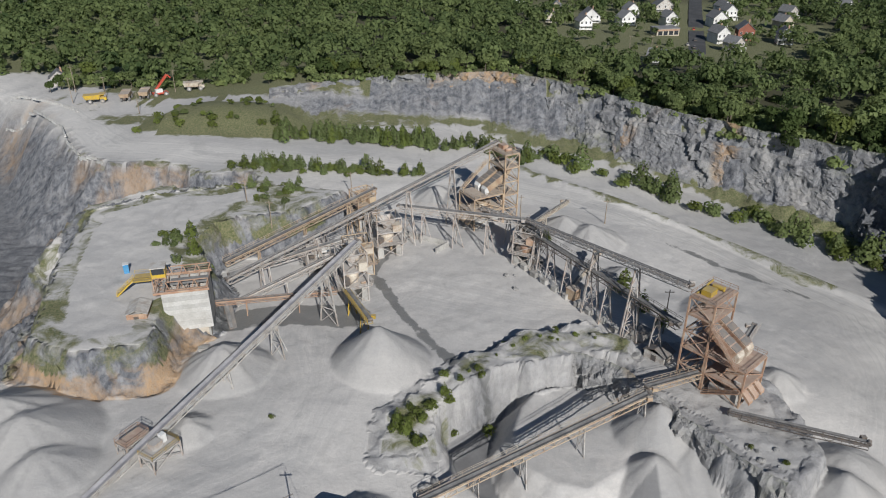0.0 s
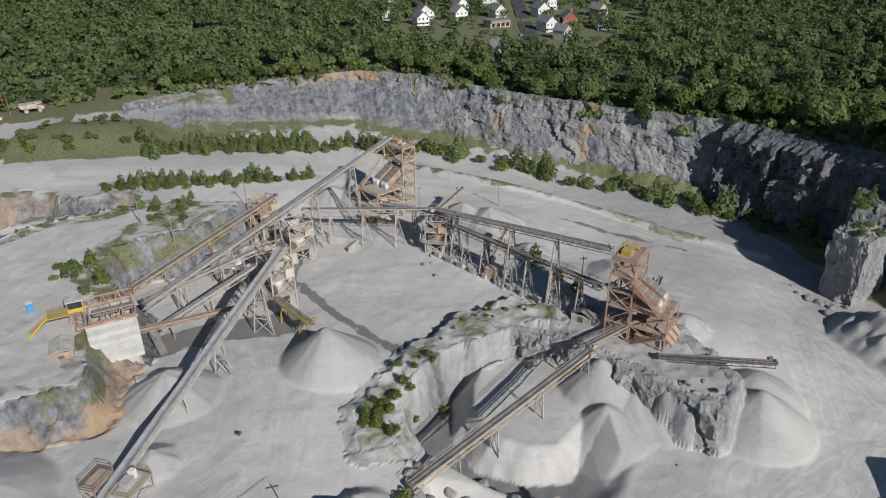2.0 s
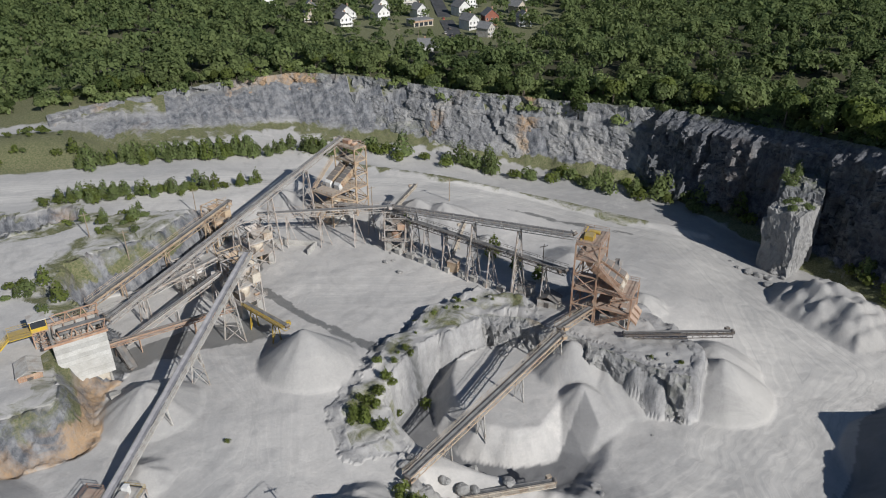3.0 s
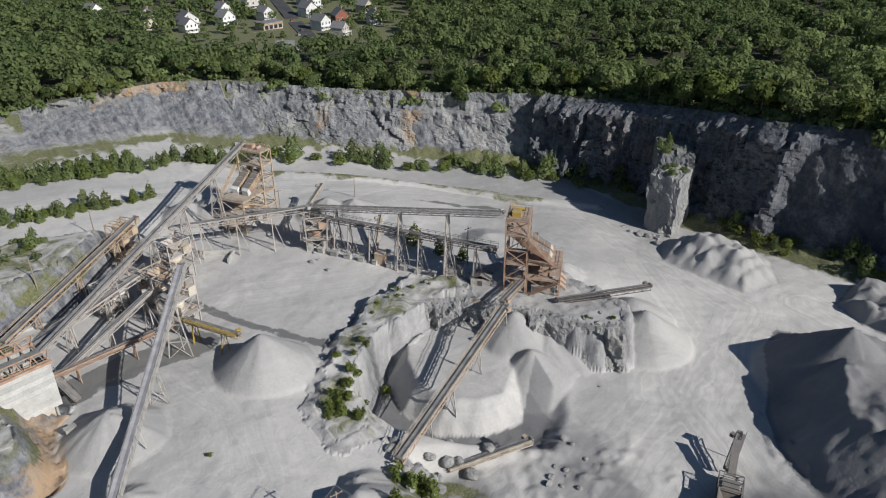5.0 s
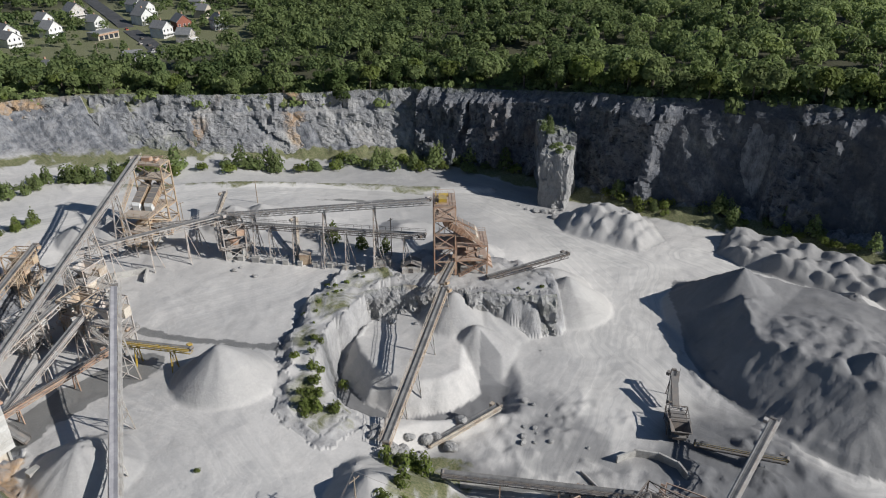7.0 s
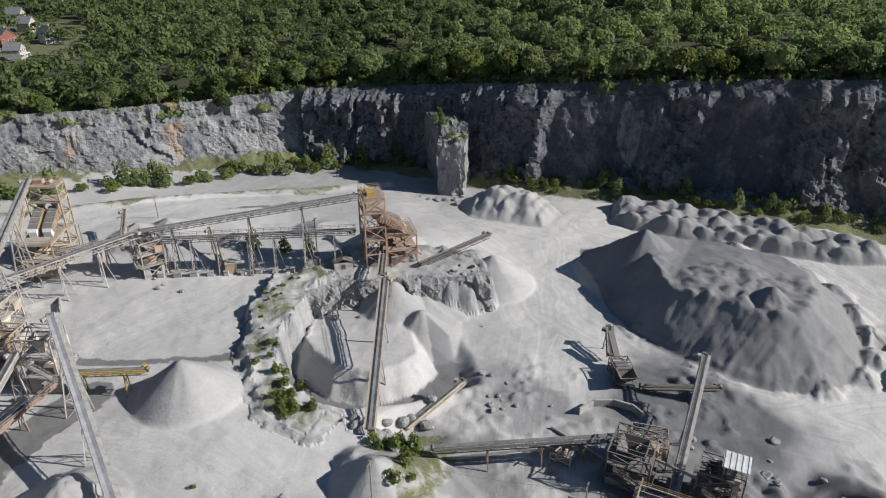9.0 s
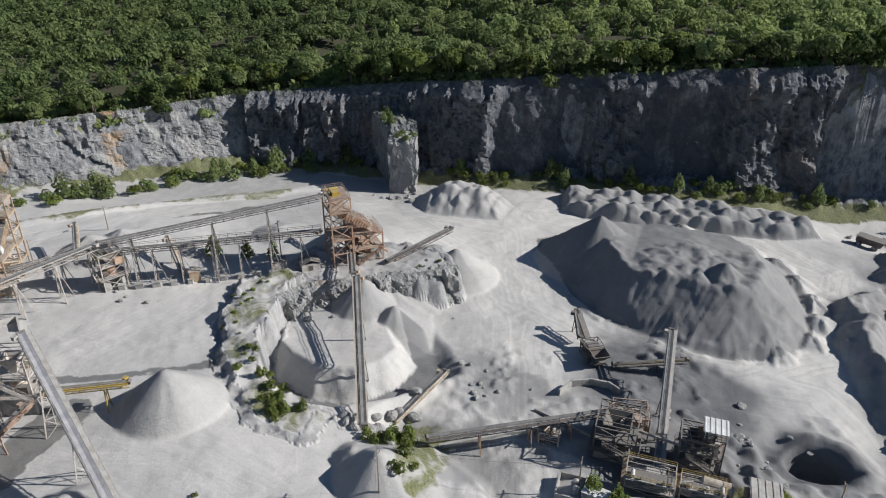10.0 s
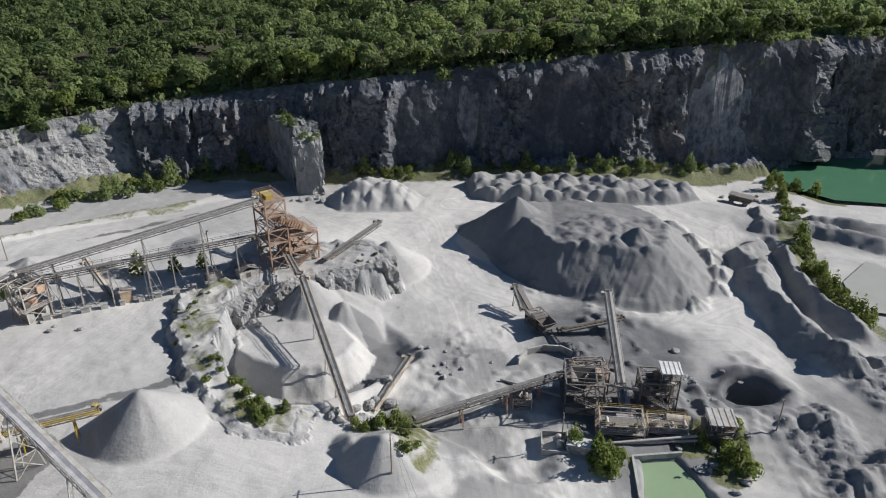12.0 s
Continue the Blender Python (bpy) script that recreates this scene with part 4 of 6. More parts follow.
def scatter(lines, count, spread, keys, scale, name, label, category, group, seed):
    r3 = np.random.RandomState(seed)
    for _ in range(count):
        (ax, ay), (bx, by) = lines[r3.randint(len(lines))]
        t = r3.rand()
        x, y = ax + (bx - ax) * t + r3.normal(0, spread), ay + (by - ay) * t + r3.normal(0, spread)
        plant(keys[r3.randint(len(keys))], x, y, r3.uniform(*scale), r3.uniform(0, 6.28), name, label, category, group)


r4 = np.random.RandomState(12)
for (ax, ay), (bx, by) in zip(RIM[2:20], RIM[3:21]):
    L = math.hypot(bx - ax, by - ay)
    for i in range(int(L / 2.6)):
        t, o = r4.rand(), r4.uniform(0.0, 15.0)
        x, y = ax + (bx - ax) * t - (by - ay) / L * o, ay + (by - ay) * t + (bx - ax) / L * o
        if x < 70 and r4.rand() < 0.45 or min(math.hypot(x - c[0], y - c[1]) - r for c, r in CLEAR) < 0:
            continue
        plant(("broad0", "broad1", "broad3", "broad2", "bush0")[r4.randint(5)], x, y, r4.uniform(0.7, 1.25) if x > 100 else r4.uniform(0.5, 0.95) if x > 40 else r4.uniform(0.25, 0.45), r4.uniform(0, 6.28), "tree",
              "small leafy tree at the lip of the cliff", "tree", "trees along the rim")
YOUNG, BUSH = ["young0", "young1", "young2"], ["bush0", "bush1", "bush2"]
scatter([((-64, 262), (-30, 262)), ((-30, 261), (5, 260)), ((5, 260), (34, 254)), ((-50, 264), (0, 264))], 150, 2.6, YOUNG + BUSH[:1], (0.7, 1.25), "young_tree", "young dark green tree in the belt below the rock face", "tree", "trees below the north face", 1)
scatter([((36, 264), (66, 238)), ((66, 238), (98, 214)), ((98, 214), (132, 188)), ((132, 188), (142, 160))], 70, 2.6, YOUNG[:1] + BUSH, (0.7, 1.9), "bush", "green bush growing on scree below the rock face", "bush", "bushes below the face", 2)
scatter([((-72, 227), (-38, 229)), ((-38, 229), (-4, 229))], 60, 1.4, YOUNG + BUSH[:2], (0.6, 1.1), "bush", "young green bush between the two haul roads", "bush", "bushes between the roads", 3)
scatter([((140, 122), (149, 90)), ((149, 90), (153, 60)), ((153, 60), (157, 20)), ((157, 20), (168, -30))], 60, 2.0, BUSH + YOUNG[:1], (0.7, 1.5), "bush", "green bush at the foot of the shaded cliff", "bush", "bushes below the east cliff", 4)
scatter([((-112, 268), (-70, 270)), ((-100, 285), (-66, 285))], 34, 5.0, BUSH, (0.5, 1.2), "bush", "low bush on the grassy mound", "bush", "bushes on the mound", 5)
scatter([((-7, 104), (0, 114)), ((-10, 102), (-4, 110)), ((0, 114), (8, 124))], 26, 2.4, ["young1", "bush1", "bush2"], (0.35, 0.8), "bush", "green bush growing on the rock ridge", "bush", "bushes on the ridge", 6)
scatter([((3, 122), (22, 136)), ((22, 136), (38, 132))], 12, 2.0, BUSH[1:], (0.15, 0.45), "bush", "small weed tuft on the rock ridge", "bush", "bushes on the ridge", 7)
scatter([((-60, 190), (-45, 196)), ((-72, 168), (-62, 160)), ((-62, 205), (-45, 205))], 30, 3.5, BUSH + YOUNG[:1], (0.5, 1.0), "bush", "scrubby green bush on the bank behind the plant", "bush", "bushes on the bank", 8)
scatter([((-6, 88), (-2, 80)), ((-16, 76), (-6, 80))], 12, 1.8, BUSH + YOUNG[1:2], (0.5, 0.9), "bush", "bright green bush beside the conveyor foot", "bush", "bushes by the conveyor", 9)
scatter([((-2, 40), (-8, 38)), ((8, 14), (-4, 14)), ((84, -31), (62, -31)), ((90, -31), (52, -37)), ((122, -34), (92, -31)), ((168, -45), (150, -56)), ((168, -45), (122, -38))], 78, 1.8, BUSH[1:] + YOUNG[1:2], (0.7, 1.5), "bush", "yellow green bush at the edge of the settling ponds", "bush", "bushes by the ponds", 10)

scatter([((-175, 322), (-120, 328)), ((-120, 328), (-66, 322)), ((-70, 322), (-30, 322)), ((-30, 322), (20, 322))], 45, 4.0, ["broad0", "broad1", "broad2", "broad3"], (0.4, 0.8), "tree", "leafy tree behind the truck yard", "tree", "trees behind the yard", 13)

# low growth that fills the edge of the woods
rng = np.random.RandomState(31)
under, und_tint = [], []
small = [leaf_cloud(np.random.RandomState(200 + k), 60, crown_lobes(np.random.RandomState(210 + k), 3.0, 2.6, "bush"), 0.75) for k in range(4)]
ux, uy = rng.uniform(-190, 260, 16000), rng.uniform(-130, 345, 16000)
us = inside(RIM, ux, uy)
ok = (us < 0.5) & (us > -26) & ~((ux < -60) & (uy < 322)) & ((ux > 60) | (rng.rand(16000) < 0.5))
for (cx, cy), cr in CLEAR[3:6]:
    ok &= np.hypot(ux - cx, uy - cy) > cr
ux, uy = ux[ok][:2600], uy[ok][:2600]
uz = surface(ux, uy)[0]
for x, y, z in zip(ux, uy, uz):
    T, a, k = small[rng.randint(4)], rng.uniform(0, 6.28), rng.uniform(0.6, 1.35)
    c, sn = math.cos(a) * k, math.sin(a) * k
    und_tint.append(rng.rand())
    under.append(np.stack([T[:, 0] * c - T[:, 1] * sn + x, T[:, 0] * sn + T[:, 1] * c + y, T[:, 2] * k + z - 0.2], 1))
V = np.concatenate(under).astype(np.float32)
um = quad_mesh("undergrowth", V, np.arange(len(V)).reshape(-1, 4))
put_attribute(um, "tint", np.repeat(und_tint, 240))
tagged(part("undergrowth", um, LEAF), "green undergrowth filling the edge of the woods", "undergrowth", kind="stuff")

for px, py in ((127.5, 133), (130, 136.5), (132.5, 132), (133, 136.5)):
    plant("bush0", px, py, 0.9, px, "bush", "green bush growing on top of the rock pillar", "bush", "bushes on the pillar", 9.6)
for px, py in ((134, 141), (138, 143), (142, 146), (146, 149), (136, 145)):
    plant("young0", px, py, 0.8, px, "bush", "green bush growing on top of the rock spur", "bush", "bushes on the pillar", 12.8)

for px, py, ps in ((46.5, 159.5, 1.25), (49.5, 150.5, 1.0), (52.5, 144, 0.9), (30, 186, 0.8), (-62, 158, 1.0), (-66, 168, 0.9), (-3, 80.5, 0.9), (-33, 107.5, 0.35), (62, 97, 0.4), (57, 101, 0.4)):
    plant("young1" if ps > 0.5 else "bush1", px, py, ps, px, "young_tree" if ps > 0.5 else "bush", "slender young green tree growing between the machines" if ps > 0.5 else "small green bush on pale stone", "tree" if ps > 0.5 else "bush", "young trees in the yard")

# ---------------------------------------------------------------- conveyors
def rail_line(b, p, q, side, height=1.0, every=2.2, w=0.06):
    """A handrail from p to q with posts."""
    p, q = Vector(p), Vector(q)
    n = max(1, int((q - p).length / every))
    up = Vector((0, 0, height))
    for k in (1.0, 0.55):
        b.beam(p + up * k, q + up * k, w)
    for i in range(n + 1):
        c = p.lerp(q, i / n)
        b.beam(c, c + up, w)


def trestle(top, spread, z, across, w, splay, steel, parent):
    """Two splayed legs with cross bracing from the truss down to the ground, each member a part."""
    top = Vector(top)
    h = top.z - z
    feet, heads = [], []

    def member(name, a, c, size):
        m = Build()
        m.beam(a, c, size)
        part(name, m, steel, parent)

    for s in (-1, 1):
        hd = top + across * s * spread / 2
        ft = hd + across * s * h * splay
        ft.z = z - 0.4
        member("trestle_leg", hd, ft, w)
        feet.append(ft)
        heads.append(hd)
    n = max(1, int(h / 4.0))
    for i in range(n):
        a, c = i / n, (i + 1) / n
        member("brace", heads[0].lerp(feet[0], a), heads[1].lerp(feet[1], c), w * 0.55)
        member("brace", heads[1].lerp(feet[1], a), heads[0].lerp(feet[0], c), w * 0.55)
        member("tie", heads[0].lerp(feet[0], c), heads[1].lerp(feet[1], c), w * 0.6)


def conveyor(p0, p1, label, steel=STEEL, belt=BELT, width=1.5, depth=1.1, legs=(), walk_side=1, rail=None, splay=0.12, leg_steel=None, cover=None):
    """A belt conveyor from its foot p0 to its head p1. legs: fractions of its length; the trestles reach the ground."""
    p0, p1, width = Vector(p0), Vector(p1), width * 0.82
    e = thing("conveyor", Matrix.Translation(p0), label, "conveyor", "belt conveyors")
    d = p1 - p0
    L = d.length
    f = d.normalized()
    flat = Vector((f.x, f.y, 0)).normalized()
    side = Vector((flat.y, -flat.x, 0))
    up = side.cross(f)
    O = Vector((0, 0, 0))
    hw = width / 2
    b = Build()
    prof = [side * -hw * 0.8 + up * 0.26, up * 0.10, side * hw * 0.8 + up * 0.26, side * hw * 0.8 + up * 0.20, up * 0.04, side * -hw * 0.8 + up * 0.20]
    b.add(prof + [p + d for p in prof], [(i, (i + 1) % 6, 6 + (i + 1) % 6, 6 + i) for i in range(6)] + [(5, 4, 1, 0), (4, 3, 2, 1), (6, 7, 10, 11), (7, 8, 9, 10)])
    part("belt", b, belt, e)
    bays = max(2, int(L / (depth * 1.7)))
    for s in (-1, 1):
        b = Build()
        o = side * s * hw
        b.beam(o, d + o, 0.18, 0.24)
        b.beam(o - up * depth, d + o - up * depth, 0.15)
        for i in range(bays):
            a, c = d * (i / bays), d * ((i + 1) / bays)
            b.beam(o + a, o + a - up * depth, 0.09)
            if i % 2:
                b.beam(o + a, o + c - up * depth, 0.08)
            else:
                b.beam(o + a - up * depth, o + c, 0.08)
        part("truss", b, steel, e)
    b = Build()
    for i in range(bays + 1):
        a = d * (i / bays)
        b.beam(a - side * hw - up * depth, a + side * hw - up * depth, 0.08)
    for s in (-1, 1):
        b.beam(side * s * (hw - 0.05) - up * depth, d + side * s * (hw - 0.05) - up * depth, 0.08)
    part("cross_bracing", b, steel, e)
    b = Build()
    for i in range(int(L / 1.3)):
        a = d * ((i + 0.5) / int(L / 1.3)) + up * 0.02
        b.rod(a - side * hw * 0.75, a + side * hw * 0.75, 0.07, n=5)
    part("idlers", b, DARK, e)
    o = side * walk_side * (hw + 0.4)
    b = Build()
    b.beam(o - up * 0.1, d + o - up * 0.1, 0.55, 0.06)
    part("walkway", b, steel, e)
    b = Build()
    oo = o + side * walk_side * 0.27
    rail_line(b, oo, d + oo, 1)
    part("handrail", b, rail or steel, e)
    b = Build()
    b.rod(d - side * hw * 0.95, d + side * hw * 0.95, 0.42, n=12)
    part("head_pulley", b, DARK, e)
    b = Build()
    b.rod(-side * hw * 0.95, side * hw * 0.95, 0.36, n=12)
    part("tail_pulley", b, DARK, e)
    b = Build()
    hd = d + side * (-walk_side) * (hw + 0.5)
    b.box((-0.5, -0.4, -0.4), (0.5, 0.4, 0.4), Matrix.Translation(hd - f * 1.0))
    part("drive_motor", b, steel, e)
    for t in legs:
        top = d * t - up * depth
        w = p0 + top
        zl = ground_z(w.x, w.y) - p0.z
        if top.z - zl > 0.8:
            trestle(top, width, zl, side, 0.16 + 0.006 * (top.z - zl), splay, leg_steel or steel, e)
            if top.z - zl > 7:
                foot, stay = top + f * 3.0, Build()
                stay.beam(top, (foot.x, foot.y, zl - 0.4), 0.16)
                part("leg_brace", stay, leg_steel or steel, e)
    if cover:
        for i in range(cover):
            t = 0.9 - i * 0.07
            b = Build()
            a, c = d * t, d * (t + 0.06)
            b.hexa([a - side * hw + up * 0.3, c - side * hw + up * 0.3, c + side * hw + up * 0.3, a + side * hw + up * 0.3,
                    a - side * hw * 0.5 + up * 0.9, c - side * hw * 0.5 + up * 0.9, c + side * hw * 0.5 + up * 0.9, a + side * hw * 0.5 + up * 0.9])
            part("belt_cover", b, steel, e)
    return e


conveyor((-61, 84, 1.6), (-20.6, 153.5, 16.5), "long grey stacking conveyor on pale lattice trestles", PALE, PALEBELT, 2.0, 1.3, (0.22, 0.44, 0.62, 0.84), 1, splay=0.14)
conveyor((-53, 152, 6.6), (16.4, 207.5, 22.8), "long dusty inclined conveyor rising to the screening tower", STEEL, BELT, 1.8, 1.4, (0.1, 0.28, 0.46, 0.62, 0.8), 1)
conveyor((-58, 167, 3.2), (-20, 195, 12.6), "brown dusty inclined conveyor rising to a hopper house", TAN, BELT, 1.7, 1.3, (0.2, 0.5, 0.8), -1)
conveyor((-50, 147, 3.2), (-27.5, 157, 10.6), "short rusty inclined conveyor beside the hopper house", STEEL, BELT, 1.5, 1.2, (0.5, 0.9), 1)
conveyor((-54, 157, 5.0), (-24, 172, 8.5), "dusty conveyor between the crushers", STEEL, BELT, 1.5, 1.1, (0.3, 0.6), -1)
conveyor((-56, 144, 4.8), (-26, 150, 4.6), "level rusty conveyor above ground coloured dark for shade", RUST, BELT, 1.3, 0.9, (0.3, 0.7), 1)
conveyor((-49, 139, 0.8), (-52, 146, 4.5), "dark feeder conveyor below the hopper house", DARK, BELT, 1.2, 0.8, (0.8,), 1)
conveyor((-13, 190.5, 9.2), (23, 176, 11.4), "level grey conveyor passing below the screening tower", STEEL, BELT, 1.8, 1.5, (0.2, 0.45, 0.7, 0.92), -1)
conveyor((22.5, 177, 11.2), (50, 124.5, 21.0), "long grey conveyor climbing to the rusty tower", STEEL, BELT, 1.7, 1.3, (0.15, 0.5, 0.74), 1)
conveyor((21.5, 176.5, 9.2), (49.5, 126, 10.6), "low dark conveyor running towards the rusty tower", DARK, BELT, 1.6, 1.2, (0.12, 0.24, 0.36, 0.5, 0.62, 0.76, 0.9), -1, leg_steel=STEEL)
conveyor((12, 196, 6), (25.5, 176, 9.5), "short conveyor below the screens", STEEL, BELT, 1.4, 1.0, (0.5,), 1)
conveyor((24, 186, 4.6), (37.5, 199, 6.8), "short pale stacking conveyor over a small heap", CREAM, BELT, 1.2, 0.9, (0.45,), 1)
conveyor((33, 160, -0.6), (42.5, 171.5, 4.6), "small pale stacking conveyor", CREAM, BELT, 1.1, 0.8, (0.6,), 1)
conveyor((55.5, 120.5, 3.0), (40.2, 112.4, 4.9), "short dusty conveyor leaving the rusty tower", TAN, BELT, 1.5, 1.1, (), 1)
conveyor((-4.0, 89.5, -1.8), (40.6, 111.6, 4.0), "long tan conveyor with yellow rails over the stone pad", TAN, BELT, 1.7, 1.3, (0.22, 0.42, 0.68, 0.97), -1, rail=CREAM, leg_steel=PALE, splay=0.1)
conveyor((56.5, 110.4, 0.6), (77.0, 98.5, 3.2), "dark stacking conveyor reaching over a smooth heap", DARK, BELT, 1.5, 1.2, (), 1, leg_steel=STEEL)
conveyor((60, 121, 5.2), (68, 131, 7.2), "short grey conveyor over a stone heap", STEEL, BELT, 1.4, 1.0, (0.7,), 1)
conveyor((-23, 149, 5.4), (-16.2, 134.2, 6.4), "yellow stacking conveyor over a cone of sand", YELLOW, BELT, 1.4, 1.0, (0.15, 0.7), 1)
conveyor((-2.0, 77, -3.2), (20.5, 40.5, -3.6), "long level dark conveyor to the wash plant", DARK, BELT, 1.5, 1.1, (0.25, 0.5, 0.7, 0.95), 1, leg_steel=RUST)
conveyor((5.5, 33.5, -6.6), (47.5, 34, 0.2), "long upright grey stacking conveyor at the wash plant", STEEL, BELT, 1.5, 1.1, (0.12, 0.3, 0.5), 1, leg_steel=RUST)
conveyor((42, 46, -8.8), (45.5, 29.5, -6.0), "dark mobile conveyor with a yellow head", DARK, BELT, 1.3, 0.9, (0.6,), 1, rail=YELLOW)
conveyor((6, 87.5, -8.5), (22, 81.5, -5.2), "pale parked mobile conveyor", CREAM, BELT, 1.4, 1.1, (0.35, 0.65), 1)


# ---------------------------------------------------------------- steel towers
def frame_parts(e, x0, x1, y0, y1, zs, steel, post=0.34, braces=True, base=-1.2):
    for x in (x0, x1):
        for y in (y0, y1):
            b = Build()
            b.beam((x, y, base), (x, y, zs[-1]), post)
            part("post", b, steel, e)
    lo = 0.0
    for k, z in enumerate(zs):
        b = Build()
        for p, q in (((x0, y0), (x1, y0)), ((x1, y0), (x1, y1)), ((x1, y1), (x0, y1)), ((x0, y1), (x0, y0))):
            b.beam((*p, z), (*q, z), post * 0.8)
        for i in range(1, 4):
            x = x0 + (x1 - x0) * i / 4
            b.beam((x, y0, z), (x, y1, z), post * 0.5)
        part("level_frame", b, steel, e)
        if braces:
            for p, q in (((x0, y0), (x1, y0)), ((x1, y0), (x1, y1)), ((x1, y1), (x0, y1)), ((x0, y1), (x0, y0))):
                b = Build()
                if (k + (p[0] == x0)) % 2:
                    p, q = q, p
                b.beam((*p, lo), (*q, z), post * 0.5)
                if k % 2 == 0:
                    b.beam((*q, lo), (*p, z), post * 0.5)
                part("brace", b, steel, e)
        lo = z


def deck_part(e, x0, x1, y0, y1, z, steel, rails=True):
    b = Build()
    b.box((x0, y0, z), (x1, y1, z + 0.08))
    part("deck", b, steel, e)
    if rails:
        b = Build()
        for p, q in (((x0, y0), (x1, y0)), ((x1, y0), (x1, y1)), ((x1, y1), (x0, y1)), ((x0, y1), (x0, y0))):
            rail_line(b, (*p, z), (*q, z), 1, 1.1, 1.8, 0.07)
        part("handrail", b, steel, e)


def hopper_part(e, x, y, z, w, h, material, name="hopper"):
    b = Build()
    r, k = w / 2, w * 0.16
    b.add([(x - r, y - r, z + h), (x + r, y - r, z + h), (x + r, y + r, z + h), (x - r, y + r, z + h), (x - k, y - k, z), (x + k, y - k, z), (x + k, y + k, z), (x - k, y + k, z),
           (x - r * .9, y - r * .9, z + h), (x + r * .9, y - r * .9, z + h), (x + r * .9, y + r * .9, z + h), (x - r * .9, y + r * .9, z + h)],
          [(0, 1, 5, 4), (1, 2, 6, 5), (2, 3, 7, 6), (3, 0, 4, 7), (8, 4, 5, 9), (9, 5, 6, 10), (10, 6, 7, 11), (11, 7, 4, 8), (0, 8, 9, 1), (1, 9, 10, 2), (2, 10, 11, 3), (3, 11, 8, 0)])
    part(name, b, material, e)


def screen_part(e, p, q, y, w, h, body, face):
    """An inclined vibrating screen: ribbed housing with a plain end plate."""
    p, q = Vector(p), Vector(q)
    d = (q - p).normalized()
    up = Vector((-d.z, 0, d.x)) if d.x > 0 else Vector((d.z, 0, -d.x))
    s = Vector((0, w / 2, 0))
    o = Vector((0, y, 0))
    b = Build()
    b.hexa([o + p - s, o + q - s, o + q + s, o + p + s, o + p - s + up * h, o + q - s + up * h, o + q + s + up * h, o + p + s + up * h])
    L = (q - p).length
    for i in range(9):
        a = p + d * L * (i + 0.5) / 9
        b.beam(o + a - s * 1.08, o + a - s * 1.08 + up * h * 1.03, 0.16)
        b.beam(o + a + s * 1.08, o + a + s * 1.08 + up * h * 1.03, 0.16)
    sc = part("screen", b, body, e)
    b = Build()
    t = q + d * 0.05
    b.hexa([o + t - s, o + t + d * 1.6 - s * 0.85 - up * 0.5, o + t + d * 1.6 + s * 0.85 - up * 0.5, o + t + s,
            o + t - s + up * h, o + t + d * 0.9 - s * 0.85 + up * h * 0.8, o + t + d * 0.9 + s * 0.85 + up * h * 0.8, o + t + s + up * h])
    part("end_plate", b, face, sc, "pale dusty end plate")
    b = Build()
    for i in range(4):
        a, c = p + d * L * (i / 4 + 0.02), p + d * L * ((i + 1) / 4 - 0.02)
        b.hexa([o + a - s * 0.9 + up * (h + 0.01), o + c - s * 0.9 + up * (h + 0.01), o + c + s * 0.9 + up * (h + 0.01), o + a + s * 0.9 + up * (h + 0.01),
                o + a - s * 0.9 + up * (h + 0.12), o + c - s * 0.9 + up * (h + 0.12), o + c + s * 0.9 + up * (h + 0.12), o + a + s * 0.9 + up * (h + 0.12)])
    part("top_cover", b, DARK if body is not PALE else WHITE, sc, "grey cover panels")


def stair_part(e, p, q, w, material):
    p, q = Vector(p), Vector(q)
    d = q - p
    side = Vector((d.y, -d.x, 0)).normalized() * w / 2
    b = Build()
    for s in (-1, 1):
        b.beam(p + side * s, q + side * s, 0.1, 0.25)
        rail_line(b, p + side * s, q + side * s, 1, 1.0, 1.5)
    n = int(abs(d.z) / 0.22)
    for i in range(n):
        c = p + d * ((i + 0.5) / n)
        b.beam(c - side, c + side, 0.25, 0.05)
    part("stairs", b, material, e)


def clutter(e, w, d, z, count, seed):
    """Motors, cabinets, pipes and drums standing about on a deck."""
    r = random.Random(seed)
    mats = (STEEL, RUST, CREAM, DARK, PALE, TAN)
    for i in range(count):
        x, y, s = r.uniform(0.4, w - 0.8), r.uniform(0.4, d - 0.8), r.uniform(0.35, 0.9)
        b = Build()
        k = r.randrange(3)
        if k == 0:
            b.box((x - s * 0.6, y - s * 0.4, z), (x + s * 0.6, y + s * 0.4, z + s * 1.3))
            b.box((x - s * 0.3, y - s * 0.2, z + s * 1.3), (x + s * 0.3, y + s * 0.2, z + s * 1.6))
            part("cabinet", b, mats[r.randrange(6)], e)
        elif k == 1:
            b.rod((x - s, y, z + s * 0.6), (x + s, y, z + s * 0.6), s * 0.45, n=10)
            b.box((x - s * 0.7, y - s * 0.4, z), (x + s * 0.7, y + s * 0.4, z + s * 0.3))
            part("motor", b, mats[r.randrange(6)], e)
        else:
            b.rod((x, y, z), (x, y, z + 2.2 * s), 0.14, n=8)
            b.rod((x, y, z + 2.2 * s), (x + r.uniform(-2, 2), y + r.uniform(-2, 2), z + 2.2 * s), 0.14, n=8)
            part("pipe", b, mats[r.randrange(6)], e)


